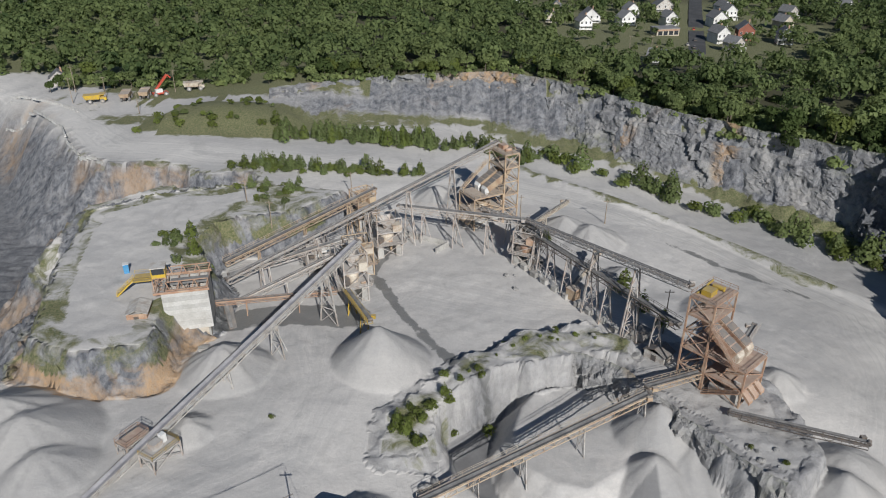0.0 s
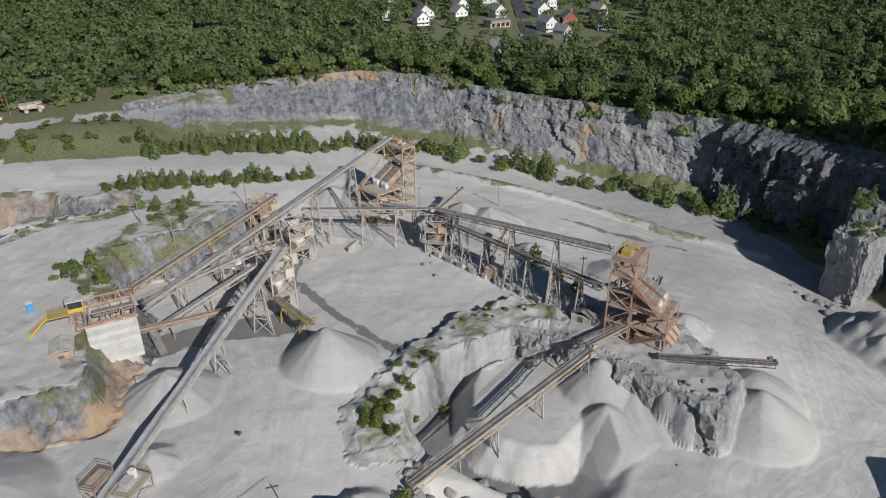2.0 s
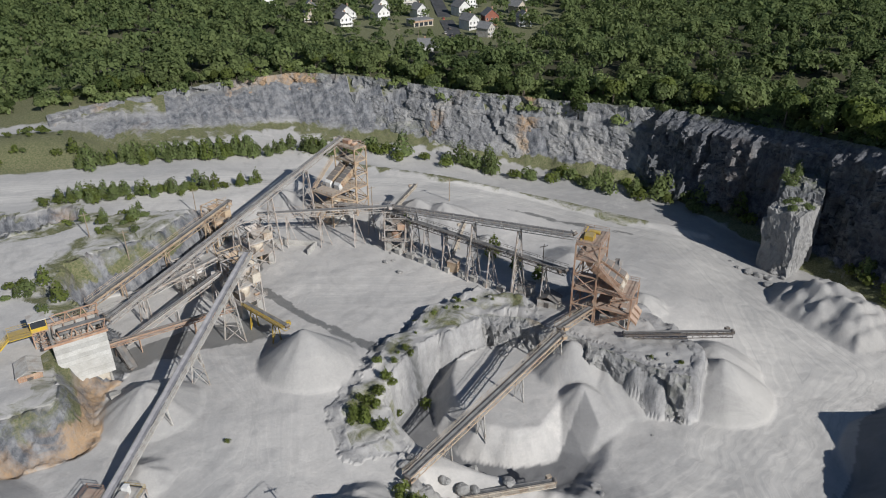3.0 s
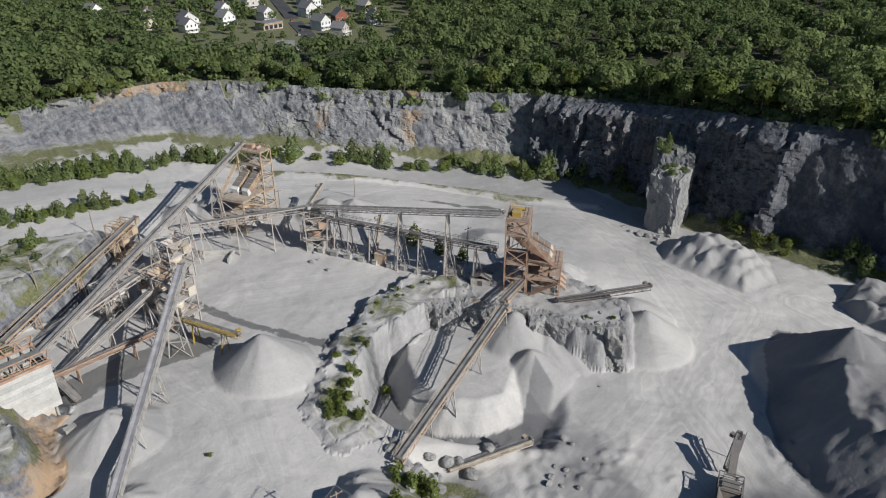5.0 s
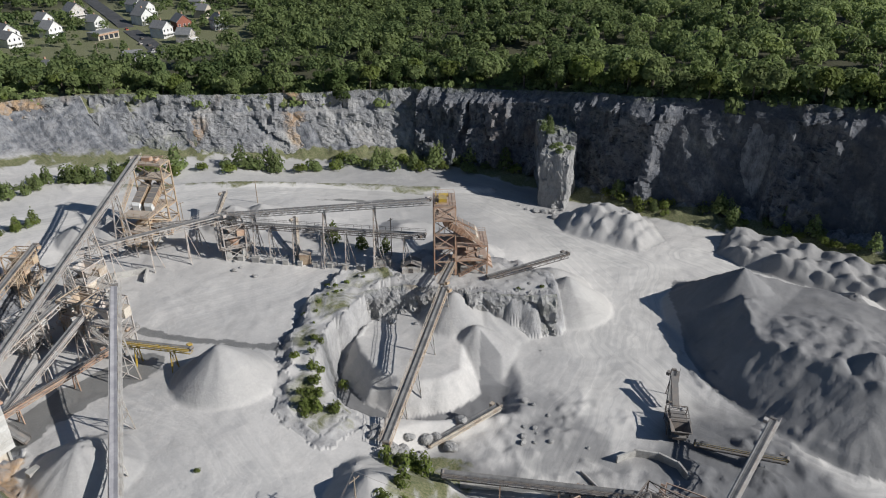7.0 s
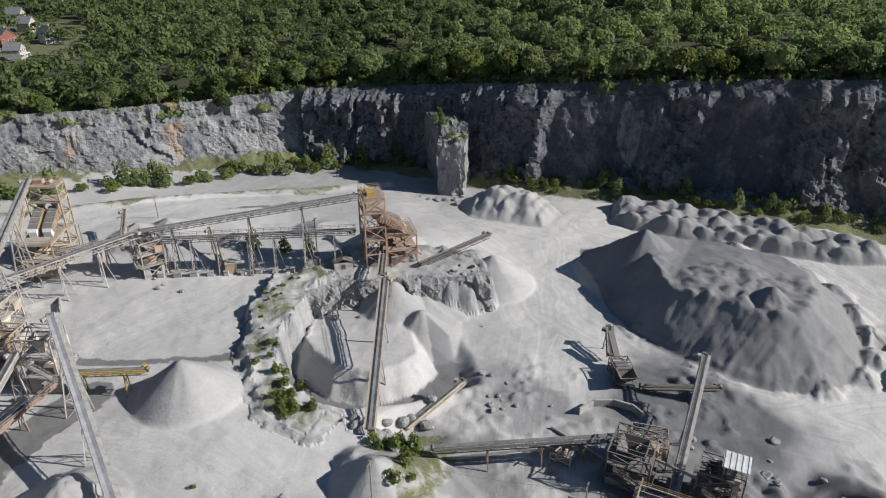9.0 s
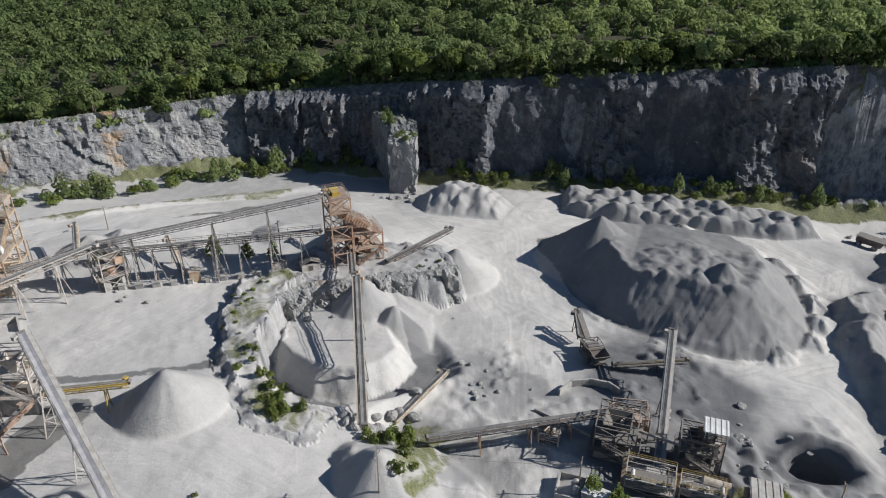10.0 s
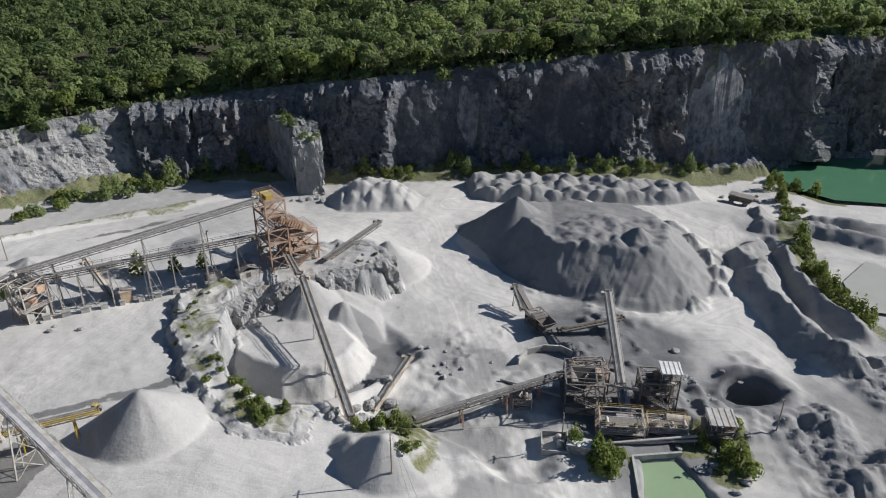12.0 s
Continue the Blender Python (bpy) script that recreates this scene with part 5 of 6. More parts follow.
def screening_tower(x, y, z, turn, label, steel, face, tall_z, tall=(5.5, 8.5), length=14.0, deck_z=8.5, top=YELLOW):
    e = thing("screening_tower", Matrix.Translation((x, y, z)) @ Matrix.Rotation(radians(turn), 4, "Z"), label, "tower", "screening towers")
    a, w = tall
    n = 5
    frame_parts(e, 0, a, 0, w, [tall_z * (i + 1) / n for i in range(n)], steel)
    frame_parts(e, a + 0.3, length, 0, w, [deck_z * 0.5, deck_z], steel)
    deck_part(e, 0, a, 0, w, tall_z + 0.2, steel)
    deck_part(e, 0, a, 0, w, tall_z * 0.8 + 0.2, steel, False)
    deck_part(e, 0, a, 0, w, tall_z * 0.4 + 0.2, steel, False)
    deck_part(e, a + 0.3, length, 0, w, deck_z + 0.2, steel)
    deck_part(e, a + 0.3, length, 0, w, deck_z * 0.5 + 0.2, steel, False)
    for yy in (w * 0.28, w * 0.72):
        screen_part(e, (a - 2.0, 0, tall_z * 0.66), (a + 4.6, 0, deck_z + 1.0), yy, w * 0.3, 1.9, steel, face)
        hopper_part(e, a - 2.5, yy, tall_z * 0.68, w * 0.3, 2.6, steel, "chute")
        hopper_part(e, a + 4.5, yy, deck_z * 0.5 - 3.0, w * 0.34, deck_z * 0.42, steel)
    b = Build()
    b.box((1.2, w * 0.2, tall_z + 0.3), (a * 0.6, w * 0.5, tall_z + 1.5))
    b.rod((1.4, w * 0.72, tall_z + 0.8), (a * 0.7, w * 0.72, tall_z + 0.8), 0.5, n=10)
    b.beam((0.6, w * 0.15, tall_z + 0.4), (0.6, w * 0.85, tall_z + 1.3), 0.3)
    part("drive_housing", b, top, e, "faded yellow housing")
    stair_part(e, (a + 0.5, -0.7, tall_z * 0.78), (length - 1.5, -0.7, deck_z + 0.2), 0.9, steel)
    stair_part(e, (length, -0.7, deck_z * 0.5), (a + 1.0, -0.7, 0), 0.9, steel)
    clutter(e, length, w, deck_z * 0.5 + 0.28, 7, x)
    clutter(e, a, w, tall_z * 0.8 + 0.28, 3, y)
    b = Build()
    for yy in (1.4, w * 0.5, w - 1.4):
        b.box((a + 1.5, yy - 0.7, -0.4), (length - 1.0, yy + 0.7, 1.3 + 0.8 * math.sin(yy)))
    part("base_block", b, CONCRETE, e)
    b = Build()
    for k in range(3):
        b.hexa([Vector(v) for v in ((length - 1.6, 1.0 + k * 2.4, deck_z * 0.45), (length + 1.6, 1.0 + k * 2.4, 1.2), (length + 1.6, 2.6 + k * 2.4, 1.2), (length - 1.6, 2.6 + k * 2.4, deck_z * 0.45),
                                    (length - 1.6, 1.0 + k * 2.4, deck_z * 0.45 + 0.8), (length + 1.6, 1.0 + k * 2.4, 1.9), (length + 1.6, 2.6 + k * 2.4, 1.9), (length - 1.6, 2.6 + k * 2.4, deck_z * 0.45 + 0.8))])
    part("discharge_chute", b, steel, e)
    return e


screening_tower(49.6, 122.8, -0.6, -48, "tall rusty steel screening tower on the rock knob", RUST, CREAM, 20.0)
screening_tower(18.5, 209.0, -0.3, -150, "tall tan screening tower with pale screens and rusty frame", TAN, WHITE, 21.4, (5.0, 8.5), 15.5, 9.5, RUST)


def crusher_station(x, y, z, turn, h, label, steel=STEEL, body=CREAM, size=(7, 6)):
    """A crusher on concrete piers in a steel frame, with hopper, platforms and chutes."""
    e = thing("crusher_station", Matrix.Translation((x, y, z)) @ Matrix.Rotation(radians(turn), 4, "Z"), label, "crusher", "crushers")
    w, d = size
    for px in (0.4, w - 1.6):
        b = Build()
        b.hexa([Vector(v) for v in ((px - 0.3, 0, -1), (px + 1.5, 0, -1), (px + 1.5, d, -1), (px - 0.3, d, -1), (px, 0.3, h * 0.34), (px + 1.2, 0.3, h * 0.34), (px + 1.2, d - 0.3, h * 0.34), (px, d - 0.3, h * 0.34))])
        part("pier", b, CONCRETE, e)
    frame_parts(e, 0, w, 0, d, [h * 0.36, h * 0.66, h], steel, 0.28)
    deck_part(e, -0.8, w + 0.8, -0.8, d + 0.8, h * 0.36, steel)
    deck_part(e, 0, w, 0, d, h * 0.66 + 0.1, steel)
    b = Build()
    b.rod((w / 2, d / 2, h * 0.37), (w / 2, d / 2, h * 0.52), w * 0.24, w * 0.28, 14)
    b.rod((w / 2, d / 2, h * 0.52), (w / 2, d / 2, h * 0.62), w * 0.28, w * 0.17, 14)
    part("crusher_body", b, body, e)
    hopper_part(e, w / 2, d / 2, h * 0.68, w * 0.62, h * 0.26, steel)
    b = Build()
    b.box((w * 0.1, d * 0.15, h * 0.37), (w * 0.3, d * 0.5, h * 0.5))
    part("motor", b, DARK, e)
    b = Build()
    b.box((w * 0.62, -0.4, h * 0.68), (w * 0.98, d * 0.4, h * 0.84))
    part("housing", b, body, e)
    clutter(e, w, d, h * 0.36 + 0.08, 5, x)
    clutter(e, w, d, h * 0.66 + 0.18, 4, y)
    stair_part(e, (w + 1.2, d, 0), (w + 1.2, 0.5, h * 0.36), 0.8, steel)
    stair_part(e, (-1.2, 0, h * 0.36), (-1.2, d * 0.8, h * 0.66), 0.8, steel)
    return e


crusher_station(-18, 176, -1.2, 20, 12, "dusty cone crusher in a frame on concrete piers")
crusher_station(-25, 165, -1.0, 20, 10, "dusty crusher with cream housing on concrete piers", TAN, CREAM)
crusher_station(-24, 151, -1.0, 24, 14.0, "tall dusty crusher frame below the stacking conveyor head", STEEL, CREAM, (6, 7))
crusher_station(-25, 193, -0.5, 36, 12, "tan hopper house on a tall frame", TAN, TAN, (6, 5))
crusher_station(19, 173, -1, -25, 10.5, "steel transfer frame where the conveyors meet", STEEL, RUST, (6, 5))
crusher_station(-36, 168, -0.5, 20, 8, "low dusty crusher beside the conveyors", STEEL, WHITE, (6, 6))
crusher_station(9, 38, -9.2, 0, 8.5, "grimy wash plant frame with screens and rails", DARK, RUST, (9, 8))
crusher_station(11, 24, -9.4, 0, 8.6, "open frame with a white slatted top", DARK, CREAM, (6, 6))


# ---------------------------------------------------------------- hopper house on the bench
def hopper_house():
    e = thing("hopper_house", Matrix.Translation((-61.2, 133.0, 0)) @ Matrix.Rotation(radians(13), 4, "Z"), "pale concrete hopper house with a rusty steel deck on top", "building")
    for i in range(9):
        b = Build()
        z = 4.0 + 9.6 * i / 9
        b.box((0, 0.03 * (i % 3), z), (9.8, 0.5, z + 9.6 / 9 - 0.03))
        part("board", b, LIMED, e)
    b = Build()
    b.box((0, 0.5, 4.0), (0.5, 8.5, 13.6))
    part("side_wall", b, CONCRETE, e)
    b = Build()
    b.box((9.3, 0.5, 4.0), (9.8, 8.5, 13.6))
    part("side_wall", b, CONCRETE, e)
    b = Build()
    b.box((0, 8.0, 4.0), (9.8, 8.5, 13.6))
    part("back_wall", b, CONCRETE, e)
    b = Build()
    b.box((2.4, 1.2, -1), (9.0, 7.5, 4.0))
    part("lower_wall", b, CREAM, e)
    for x in (2.2, 5.4, 8.8):
        b = Build()
        b.beam((x, 0.9, -1), (x, 0.9, 4.0), 0.45)
        part("column", b, CONCRETE, e)
    for y in (-0.1, 8.6):
        b = Build()
        b.beam((-1.5, y, 13.9), (10.2, y, 13.9), 0.35, 0.5)
        part("deck_beam", b, RUST, e)
    for i in range(6):
        b = Build()
        b.beam((-1.2 + 2.2 * i, -0.1, 13.7), (-1.2 + 2.2 * i, 8.6, 13.7), 0.25, 0.35)
        part("joist", b, RUST, e)
    for y in (0.6, 7.8):
        b = Build()
        for i in range(6):
            x = 2.0 + 1.5 * i
            b.beam((x, y, 14), (x + (0.7 if i % 2 else -0.7), y, 16.2), 0.18)
        b.beam((1.6, y, 16.2), (10, y, 16.2), 0.22)
        b.beam((1.2, y, 14.05), (10, y, 14.05), 0.2)
        part("truss", b, RUST, e)
    b = Build()
    b.box((1.8, 3.0, 14.0), (9.8, 5.2, 14.5))
    part("feeder", b, BELT, e)
    b = Build()
    rail_line(b, (-1.4, -0.1, 14.1), (10, -0.1, 14.1), 1)
    rail_line(b, (-1.4, 8.6, 14.1), (10, 8.6, 14.1), 1)
    part("handrail", b, RUST, e)


hopper_house()


def yellow_cabin():
    e = thing("control_cabin", Matrix.Translation((-66.8, 138.6, 10.0)) @ Matrix.Rotation(radians(13), 4, "Z"), "yellow operator's cabin with stairs and a grey roof", "cabin")
    b = Build()
    b.box((1.6, 0.4, 3.8), (4.6, 3.2, 4.7))
    for x in (1.65, 4.55):
        for y in (0.45, 3.15):
            b.beam((x, y, 4.7), (x, y, 6.3), 0.16)
    part("cabin_body", b, YELLOW, e)
    b = Build()
    b.box((1.72, 0.5, 4.7), (4.5, 3.1, 6.2))
    part("window", b, GLASSY, e, "dark glazed window band")
    b = Build()
    b.box((1.4, 0.2, 6.3), (4.8, 3.4, 6.5))
    part("roof", b, PALE, e, "flat grey roof")
    frame_parts(e, 1.6, 4.6, 0.4, 3.2, [1.9, 3.8], RUST, 0.22)
    b = Build()
    for y in (0.0, 3.6):
        rail_line(b, (-2.4, y, 3.8), (1.6, y, 3.8), 1)
    b.box((-2.4, 0, 3.6), (1.6, 3.6, 3.8))
    part("platform", b, YELLOW, e)
    stair_part(e, (-6.5, 1.0, 0.2), (-2.4, 1.0, 3.8), 1.0, YELLOW)


yellow_cabin()


def shed(x, y, z, turn, size, wall, roof, label, name="shed"):
    w, d, h = size
    e = thing(name, Matrix.Translation((x, y, z)) @ Matrix.Rotation(radians(turn), 4, "Z"), label, "shed")
    n = int(w / 0.5)
    for i in range(n):
        for y0 in (0, d - 0.08):
            b = Build()
            b.box((w * i / n, y0, 0), (w * (i + 0.92) / n, y0 + 0.08, h))
            part("board", b, wall, e)
    b = Build()
    b.box((0, 0.08, 0), (0.08, d - 0.08, h))
    b.box((w - 0.08, 0.08, 0), (w, d - 0.08, h))
    part("wall", b, wall, e)
    for s in (0, 1):
        for i in range(int(d / 0.5) + 1):
            b = Build()
            y0 = -0.3 + i * 0.5
            x0, x1 = (-0.3, w / 2) if s == 0 else (w + 0.3, w / 2)
            b.hexa([Vector(v) for v in ((x0, y0, h - 0.1), (x1, y0, h + w * 0.22), (x1, y0 + 0.46, h + w * 0.22), (x0, y0 + 0.46, h - 0.1),
                                        (x0, y0, h + 0.02), (x1, y0, h + w * 0.22 + 0.1), (x1, y0 + 0.46, h + w * 0.22 + 0.1), (x0, y0 + 0.46, h + 0.02))])
            part("roof_sheet", b, roof, e)
    b = Build()
    b.box((w * 0.35, -0.05, 0), (w * 0.6, -0.002, h * 0.8))
    part("door", b, DARK, e)
    return e


shed(-67.5, 128.5, 8.2, 10, (4.2, 5.5, 3.0), RUST, PALE, "rusty boarded shed with a pale tin roof")
shed(44.5, 130.0, -1.2, -48, (5.0, 4.0, 2.8), PALE, DARK, "grey tin shed in the shade of the tower")


def drive_platform(x, y, z, turn):
    """Walkways with yellow rails round the tail of the long stacking conveyor."""
    e = thing("drive_platform", Matrix.Translation((x, y, z)) @ Matrix.Rotation(radians(turn), 4, "Z"), "steel service platform with yellow rails beside the conveyor", "platform")
    frame_parts(e, 1.6, 5.2, -3.0, 3.0, [2.6], STEEL, 0.2, True, -3)
    deck_part(e, 1.6, 5.2, -3.0, 3.0, 2.6, STEEL, False)
    for pts in ((( 1.6, -3.0), (5.2, -3.0)), ((5.2, -3.0), (5.2, 3.0)), ((5.2, 3.0), (1.6, 3.0))):
        b = Build()
        rail_line(b, (*pts[0], 2.6), (*pts[1], 2.6), 1)
        part("handrail", b, YELLOW, e)
    b = Build()
    b.box((2.0, -1.2, 2.7), (3.6, 0.8, 3.9))
    part("gearbox", b, STEEL, e)
    b = Build()
    b.box((2.2, 1.0, 2.7), (3.2, 2.0, 4.4))
    part("cabinet", b, WHITE, e)
    deck_part(e, -4.6, -1.6, -3.0, 2.0, 2.4, RUST, True)
    frame_parts(e, -4.6, -1.6, -3.0, 2.0, [2.4], STEEL, 0.2, True, -3)


drive_platform(-53.0, 97.5, 2.0, -30)

# ---------------------------------------------------------------- loose things in the quarry
def boulder_mesh(seed):
    b = bmesh.new()
    bmesh.ops.create_icosphere(b, subdivisions=2, radius=1)
    r5 = np.random.RandomState(seed)
    planes = r5.normal(size=(9, 3))
    planes /= np.linalg.norm(planes, axis=1)[:, None]
    cut = r5.uniform(0.4, 0.8, 9)
    for v in b.verts:
        for n, c in zip(planes, cut):
            k = float(np.dot(n, v.co)) - c
            if k > 0:
                v.co -= Vector(n) * k
        v.co.z *= 0.8
    me = bpy.data.meshes.new("boulder")
    b.to_mesh(me)
    b.free()
    put_attribute(me, "grass", np.zeros(len(me.vertices)))
    put_attribute(me, "ochre", np.zeros(len(me.vertices)))
    put_attribute(me, "dusty", np.full(len(me.vertices), 0.8))
    me.materials.append(ROCK)
    return me


BOULDERS = [boulder_mesh(i) for i in range(4)]


def boulders(cx, cy, spread, count, size, seed, group):
    r6 = np.random.RandomState(seed)
    for _ in range(count):
        x, y, s = cx + r6.normal(0, spread), cy + r6.normal(0, spread), r6.uniform(*size)
        ob = part("boulder", BOULDERS[r6.randint(4)], ROCK)
        ob.matrix_world = Matrix.Translation((x, y, ground_z(x, y) + 0.25 * s)) @ Matrix.Rotation(r6.uniform(0, 6.28), 4, "Z") @ Matrix.Diagonal((s, s * r6.uniform(0.7, 1.2), s * r6.uniform(0.6, 1), 1))
        tagged(ob, "pale dusty broken boulder lying on the quarry floor", "boulder", group)


boulders(2, 88, 4, 22, (0.5, 2.0), 1, "boulders by the conveyor foot")
boulders(26, 74, 4, 12, (0.3, 1.1), 2, "boulders in the yard")
boulders(28, 168, 5, 16, (0.4, 1.1), 3, "boulders below the conveyors")
boulders(58, 96, 4, 14, (0.3, 0.9), 4, "boulders on the rock knob")
boulders(138, -30, 8, 18, (0.5, 1.4), 5, "boulders by the lake")
boulders(-2, 14, 4, 14, (0.4, 1.3), 6, "boulders by the pond")
boulders(120, 134, 4, 14, (0.5, 1.8), 7, "boulders below the pillar")
boulders(26, 14, 8, 20, (0.4, 1.3), 8, "boulders by the hole")
boulders(35, 126, 4, 16, (0.5, 1.4), 9, "boulders below the ledge")


def box_thing(name, x, y, z, turn, size, material, label, category, lid=None, group=""):
    """A container or block with a frame, ribs and a roof."""
    w, d, h = size
    e = thing(name, Matrix.Translation((x, y, z)) @ Matrix.Rotation(radians(turn), 4, "Z"), label, category, group)
    b = Build()
    b.box((-w / 2, -d / 2, -0.3), (w / 2, d / 2, h))
    n = max(2, int(w / 0.5)) if w > 40 else -1
    for i in range(n + 1):
        x0 = -w / 2 + w * i / n
        for s in (-1, 1):
            b.box((x0 - 0.05, s * d / 2 - 0.05, 0), (x0 + 0.05, s * d / 2 + 0.05, h))
    part("body", b, material, e)
    b = Build()
    b.box((-w / 2 - 0.1, -d / 2 - 0.1, h), (w / 2 + 0.1, d / 2 + 0.1, h + 0.12))
    part("top", b, lid or material, e)
    if name == "concrete_block":
        return e
    b = Build()
    b.box((-w / 2 - 0.06, -d * 0.2, 0.1), (-w / 2 - 0.02, d * 0.2, h * 0.8))
    part("door", b, DARK, e)
    return e


box_thing("portable_toilet", -75.4, 149, ground_z(-75.4, 149), 20, (1.2, 1.2, 2.3), BLUE, "blue portable toilet with a pale roof on the bench", "toilet", WHITE)
box_thing("tan_bin", -14, 183, -1, 20, (3.0, 2.6, 2.8), TAN, "tan steel bin below the crusher", "bin")
box_thing("tan_bin", 33, 156, -1, -50, (2.8, 2.4, 2.6), TAN, "tan steel bin below the conveyors", "bin")
box_thing("shipping_container", -2.5, 43.0, -9.1, 80, (6.0, 2.6, 2.9), PALE, "white site container beside the wash plant", "container", WHITE)
box_thing("switch_house", 45.6, 138, -1.2, -50, (4.2, 3.2, 2.6), PALE, "grey steel switch house under the conveyors", "hut", DARK)
box_thing("concrete_block", -52, 128, 2.0, 10, (2.0, 1.2, 1.2), CONCRETE, "pale concrete block below the hopper house", "block")
for i in range(10):
    x, y = 24 + i * 2.3, 172 - i * 3.6
    box_thing("concrete_block", x - 2.0, y - 1.5, ground_z(x - 2, y - 1.5), -55 + 10 * math.sin(i * 3.0), (1.6 + 0.5 * math.sin(i), 1.2, 1.3), CONCRETE, "pale dusty concrete footing block below the conveyors", "block", None, "footing blocks")


def low_wall(points, h, w, label):
    e = thing("retaining_wall", Matrix.Identity(4), label, "wall", "", "structure")
    for (ax, ay), (bx, by) in zip(points, points[1:]):
        z = min(ground_z(ax, ay), ground_z(bx, by))
        b = Build()
        b.beam((ax, ay, z + h / 2 - 0.4), (bx, by, z + h / 2 - 0.4), w, h + 0.8)
        part("wall_panel", b, CONCRETE, e)


low_wall([(-15, 193), (1.5, 184), (-2, 179.5)], 1.6, 0.4, "low pale concrete wall on the yard floor")
low_wall([(2, 76), (10, 64), (14, 56)], 1.0, 0.6, "low concrete edge beside the long conveyor")
low_wall([(-16, 33), (-3, 33), (-1, 23)], 0.8, 0.5, "concrete edge of the settling pond")
low_wall([(27, 56), (31, 54), (33, 50), (33, 46), (31, 43)], 1.8, 0.4, "curved pale concrete bunker wall")


def slab(x, y, z, size, turn, label):
    e = thing("concrete_slab", Matrix.Translation((x, y, z)) @ Matrix.Rotation(radians(turn), 4, "Z"), label, "slab")
    b = Build()
    b.box((-size[0] / 2, -size[1] / 2, -0.6), (size[0] / 2, size[1] / 2, 0.15))
    part("slab", b, CONCRETE, e)


slab(-8, 36.0, -9.0, (15, 5.5), 0, "weathered concrete slab beside the settling pond")
slab(0.5, 30.5, -9.1, (5, 3.0), 0, "small dusty concrete ramp")


def pole(x, y, z, h, label, arm=True, material=WOOD, group="utility poles"):
    e = thing("utility_pole", Matrix.Translation((x, y, z)), label, "pole", group)
    b = Build()
    b.rod((0, 0, -0.8), (0, 0, h), 0.17, 0.11, 8)
    part("shaft", b, material, e)
    if arm:
        b = Build()
        b.beam((-1.1, 0, h - 0.6), (1.1, 0, h - 0.6), 0.14)
        part("crossarm", b, material, e)
        for s in (-1, 0, 1):
            b = Build()
            b.rod((s * 0.95, 0, h - 0.53), (s * 0.95, 0, h - 0.3), 0.06, 0.03, 6)
            part("insulator", b, PALE, e)


for px, py, ph in ((-158, 300, 11), (-147, 308, 9), (-119, 315, 10), (-124, 285, 9), (-165, 318, 12), (-57, 191, 7), (-29, 210, 9), (24, 202, 8), (-48, 181, 8), 
                   (8, 2, 8), (-1, 47, 8), (52, 141, 12), (-22.5, 78, 9), (50, 200, 8)):
    pole(px, py, ground_z(px, py), ph, "weathered wooden utility pole with a crossarm")
for px, py, ph in ((176, 52, 13), (184, 20, 12), (166, 130, 11), (130, 330, 12), (105, 410, 12), (118, 412, 12)):
    pole(px, py, ground_z(px, py), ph, "wooden utility pole standing above the woods", True, WOOD, "poles in the woods")

# concrete barriers along the haul road
bar = Build()
prof = [(-0.3, 0), (0.3, 0), (0.3, 0.12), (0.14, 0.35), (0.1, 0.85), (-0.1, 0.85), (-0.14, 0.35), (-0.3, 0.12)]
n = len(prof)
bar.add([(-1.45, y, z) for y, z in prof] + [(1.45, y, z) for y, z in prof], [(i, (i + 1) % n, n + (i + 1) % n, n + i) for i in range(n)] + [tuple(range(n))[::-1], tuple(range(n, 2 * n))])
bar_mesh = bar.mesh("road_barrier")
bar_mesh.materials.append(LIMED)
r7 = np.random.RandomState(8)
for line in ([(-194, 304), (-169, 289), (-147, 267), (-136, 248), (-126, 236), (-114, 228)], [(-194, 315), (-179, 307), (-162, 297), (-150, 287)]):
    for (ax, ay), (bx, by) in zip(line, line[1:]):
        L = math.hypot(bx - ax, by - ay)
        for i in range(int(L / 3.1)):
            t = (i + 0.5) * 3.1 / L
            x, y = ax + (bx - ax) * t, ay + (by - ay) * t
            ob = part("road_barrier", bar_mesh, LIMED)
            ob.matrix_world = Matrix.Translation((x, y, ground_z(x, y) - 0.05)) @ Matrix.Rotation(math.atan2(by - ay, bx - ax) + r7.normal(0, 0.04), 4, "Z") @ Matrix.Diagonal((1, 1.4, 1.25, 1))
            tagged(ob, "pale concrete road barrier beside the haul road", "barrier", "road barriers")


# ---------------------------------------------------------------- vehicles
def wheel_mesh(r, w):
    b = Build()
    b.rod((0, -w / 2, 0), (0, w / 2, 0), r, n=14)
    tyre = b.mesh("tyre")
    tyre.materials.append(BELT)
    b = Build()
    b.rod((0, -w / 2 - 0.03, 0), (0, w / 2 + 0.03, 0), r * 0.5, n=10)
    rim = b.mesh("rim")
    rim.materials.append(PALE)
    return tyre, rim


BIG_WHEEL, CAR_WHEEL = wheel_mesh(0.95, 0.7), wheel_mesh(0.33, 0.22)


def add_wheels(e, places, kind, tag="wheel"):
    for p in places:
        w = new(tag)
        w.parent, w.location = e, p
        part("tyre", kind[0], BELT, w)
        part("rim", kind[1], PALE, w)


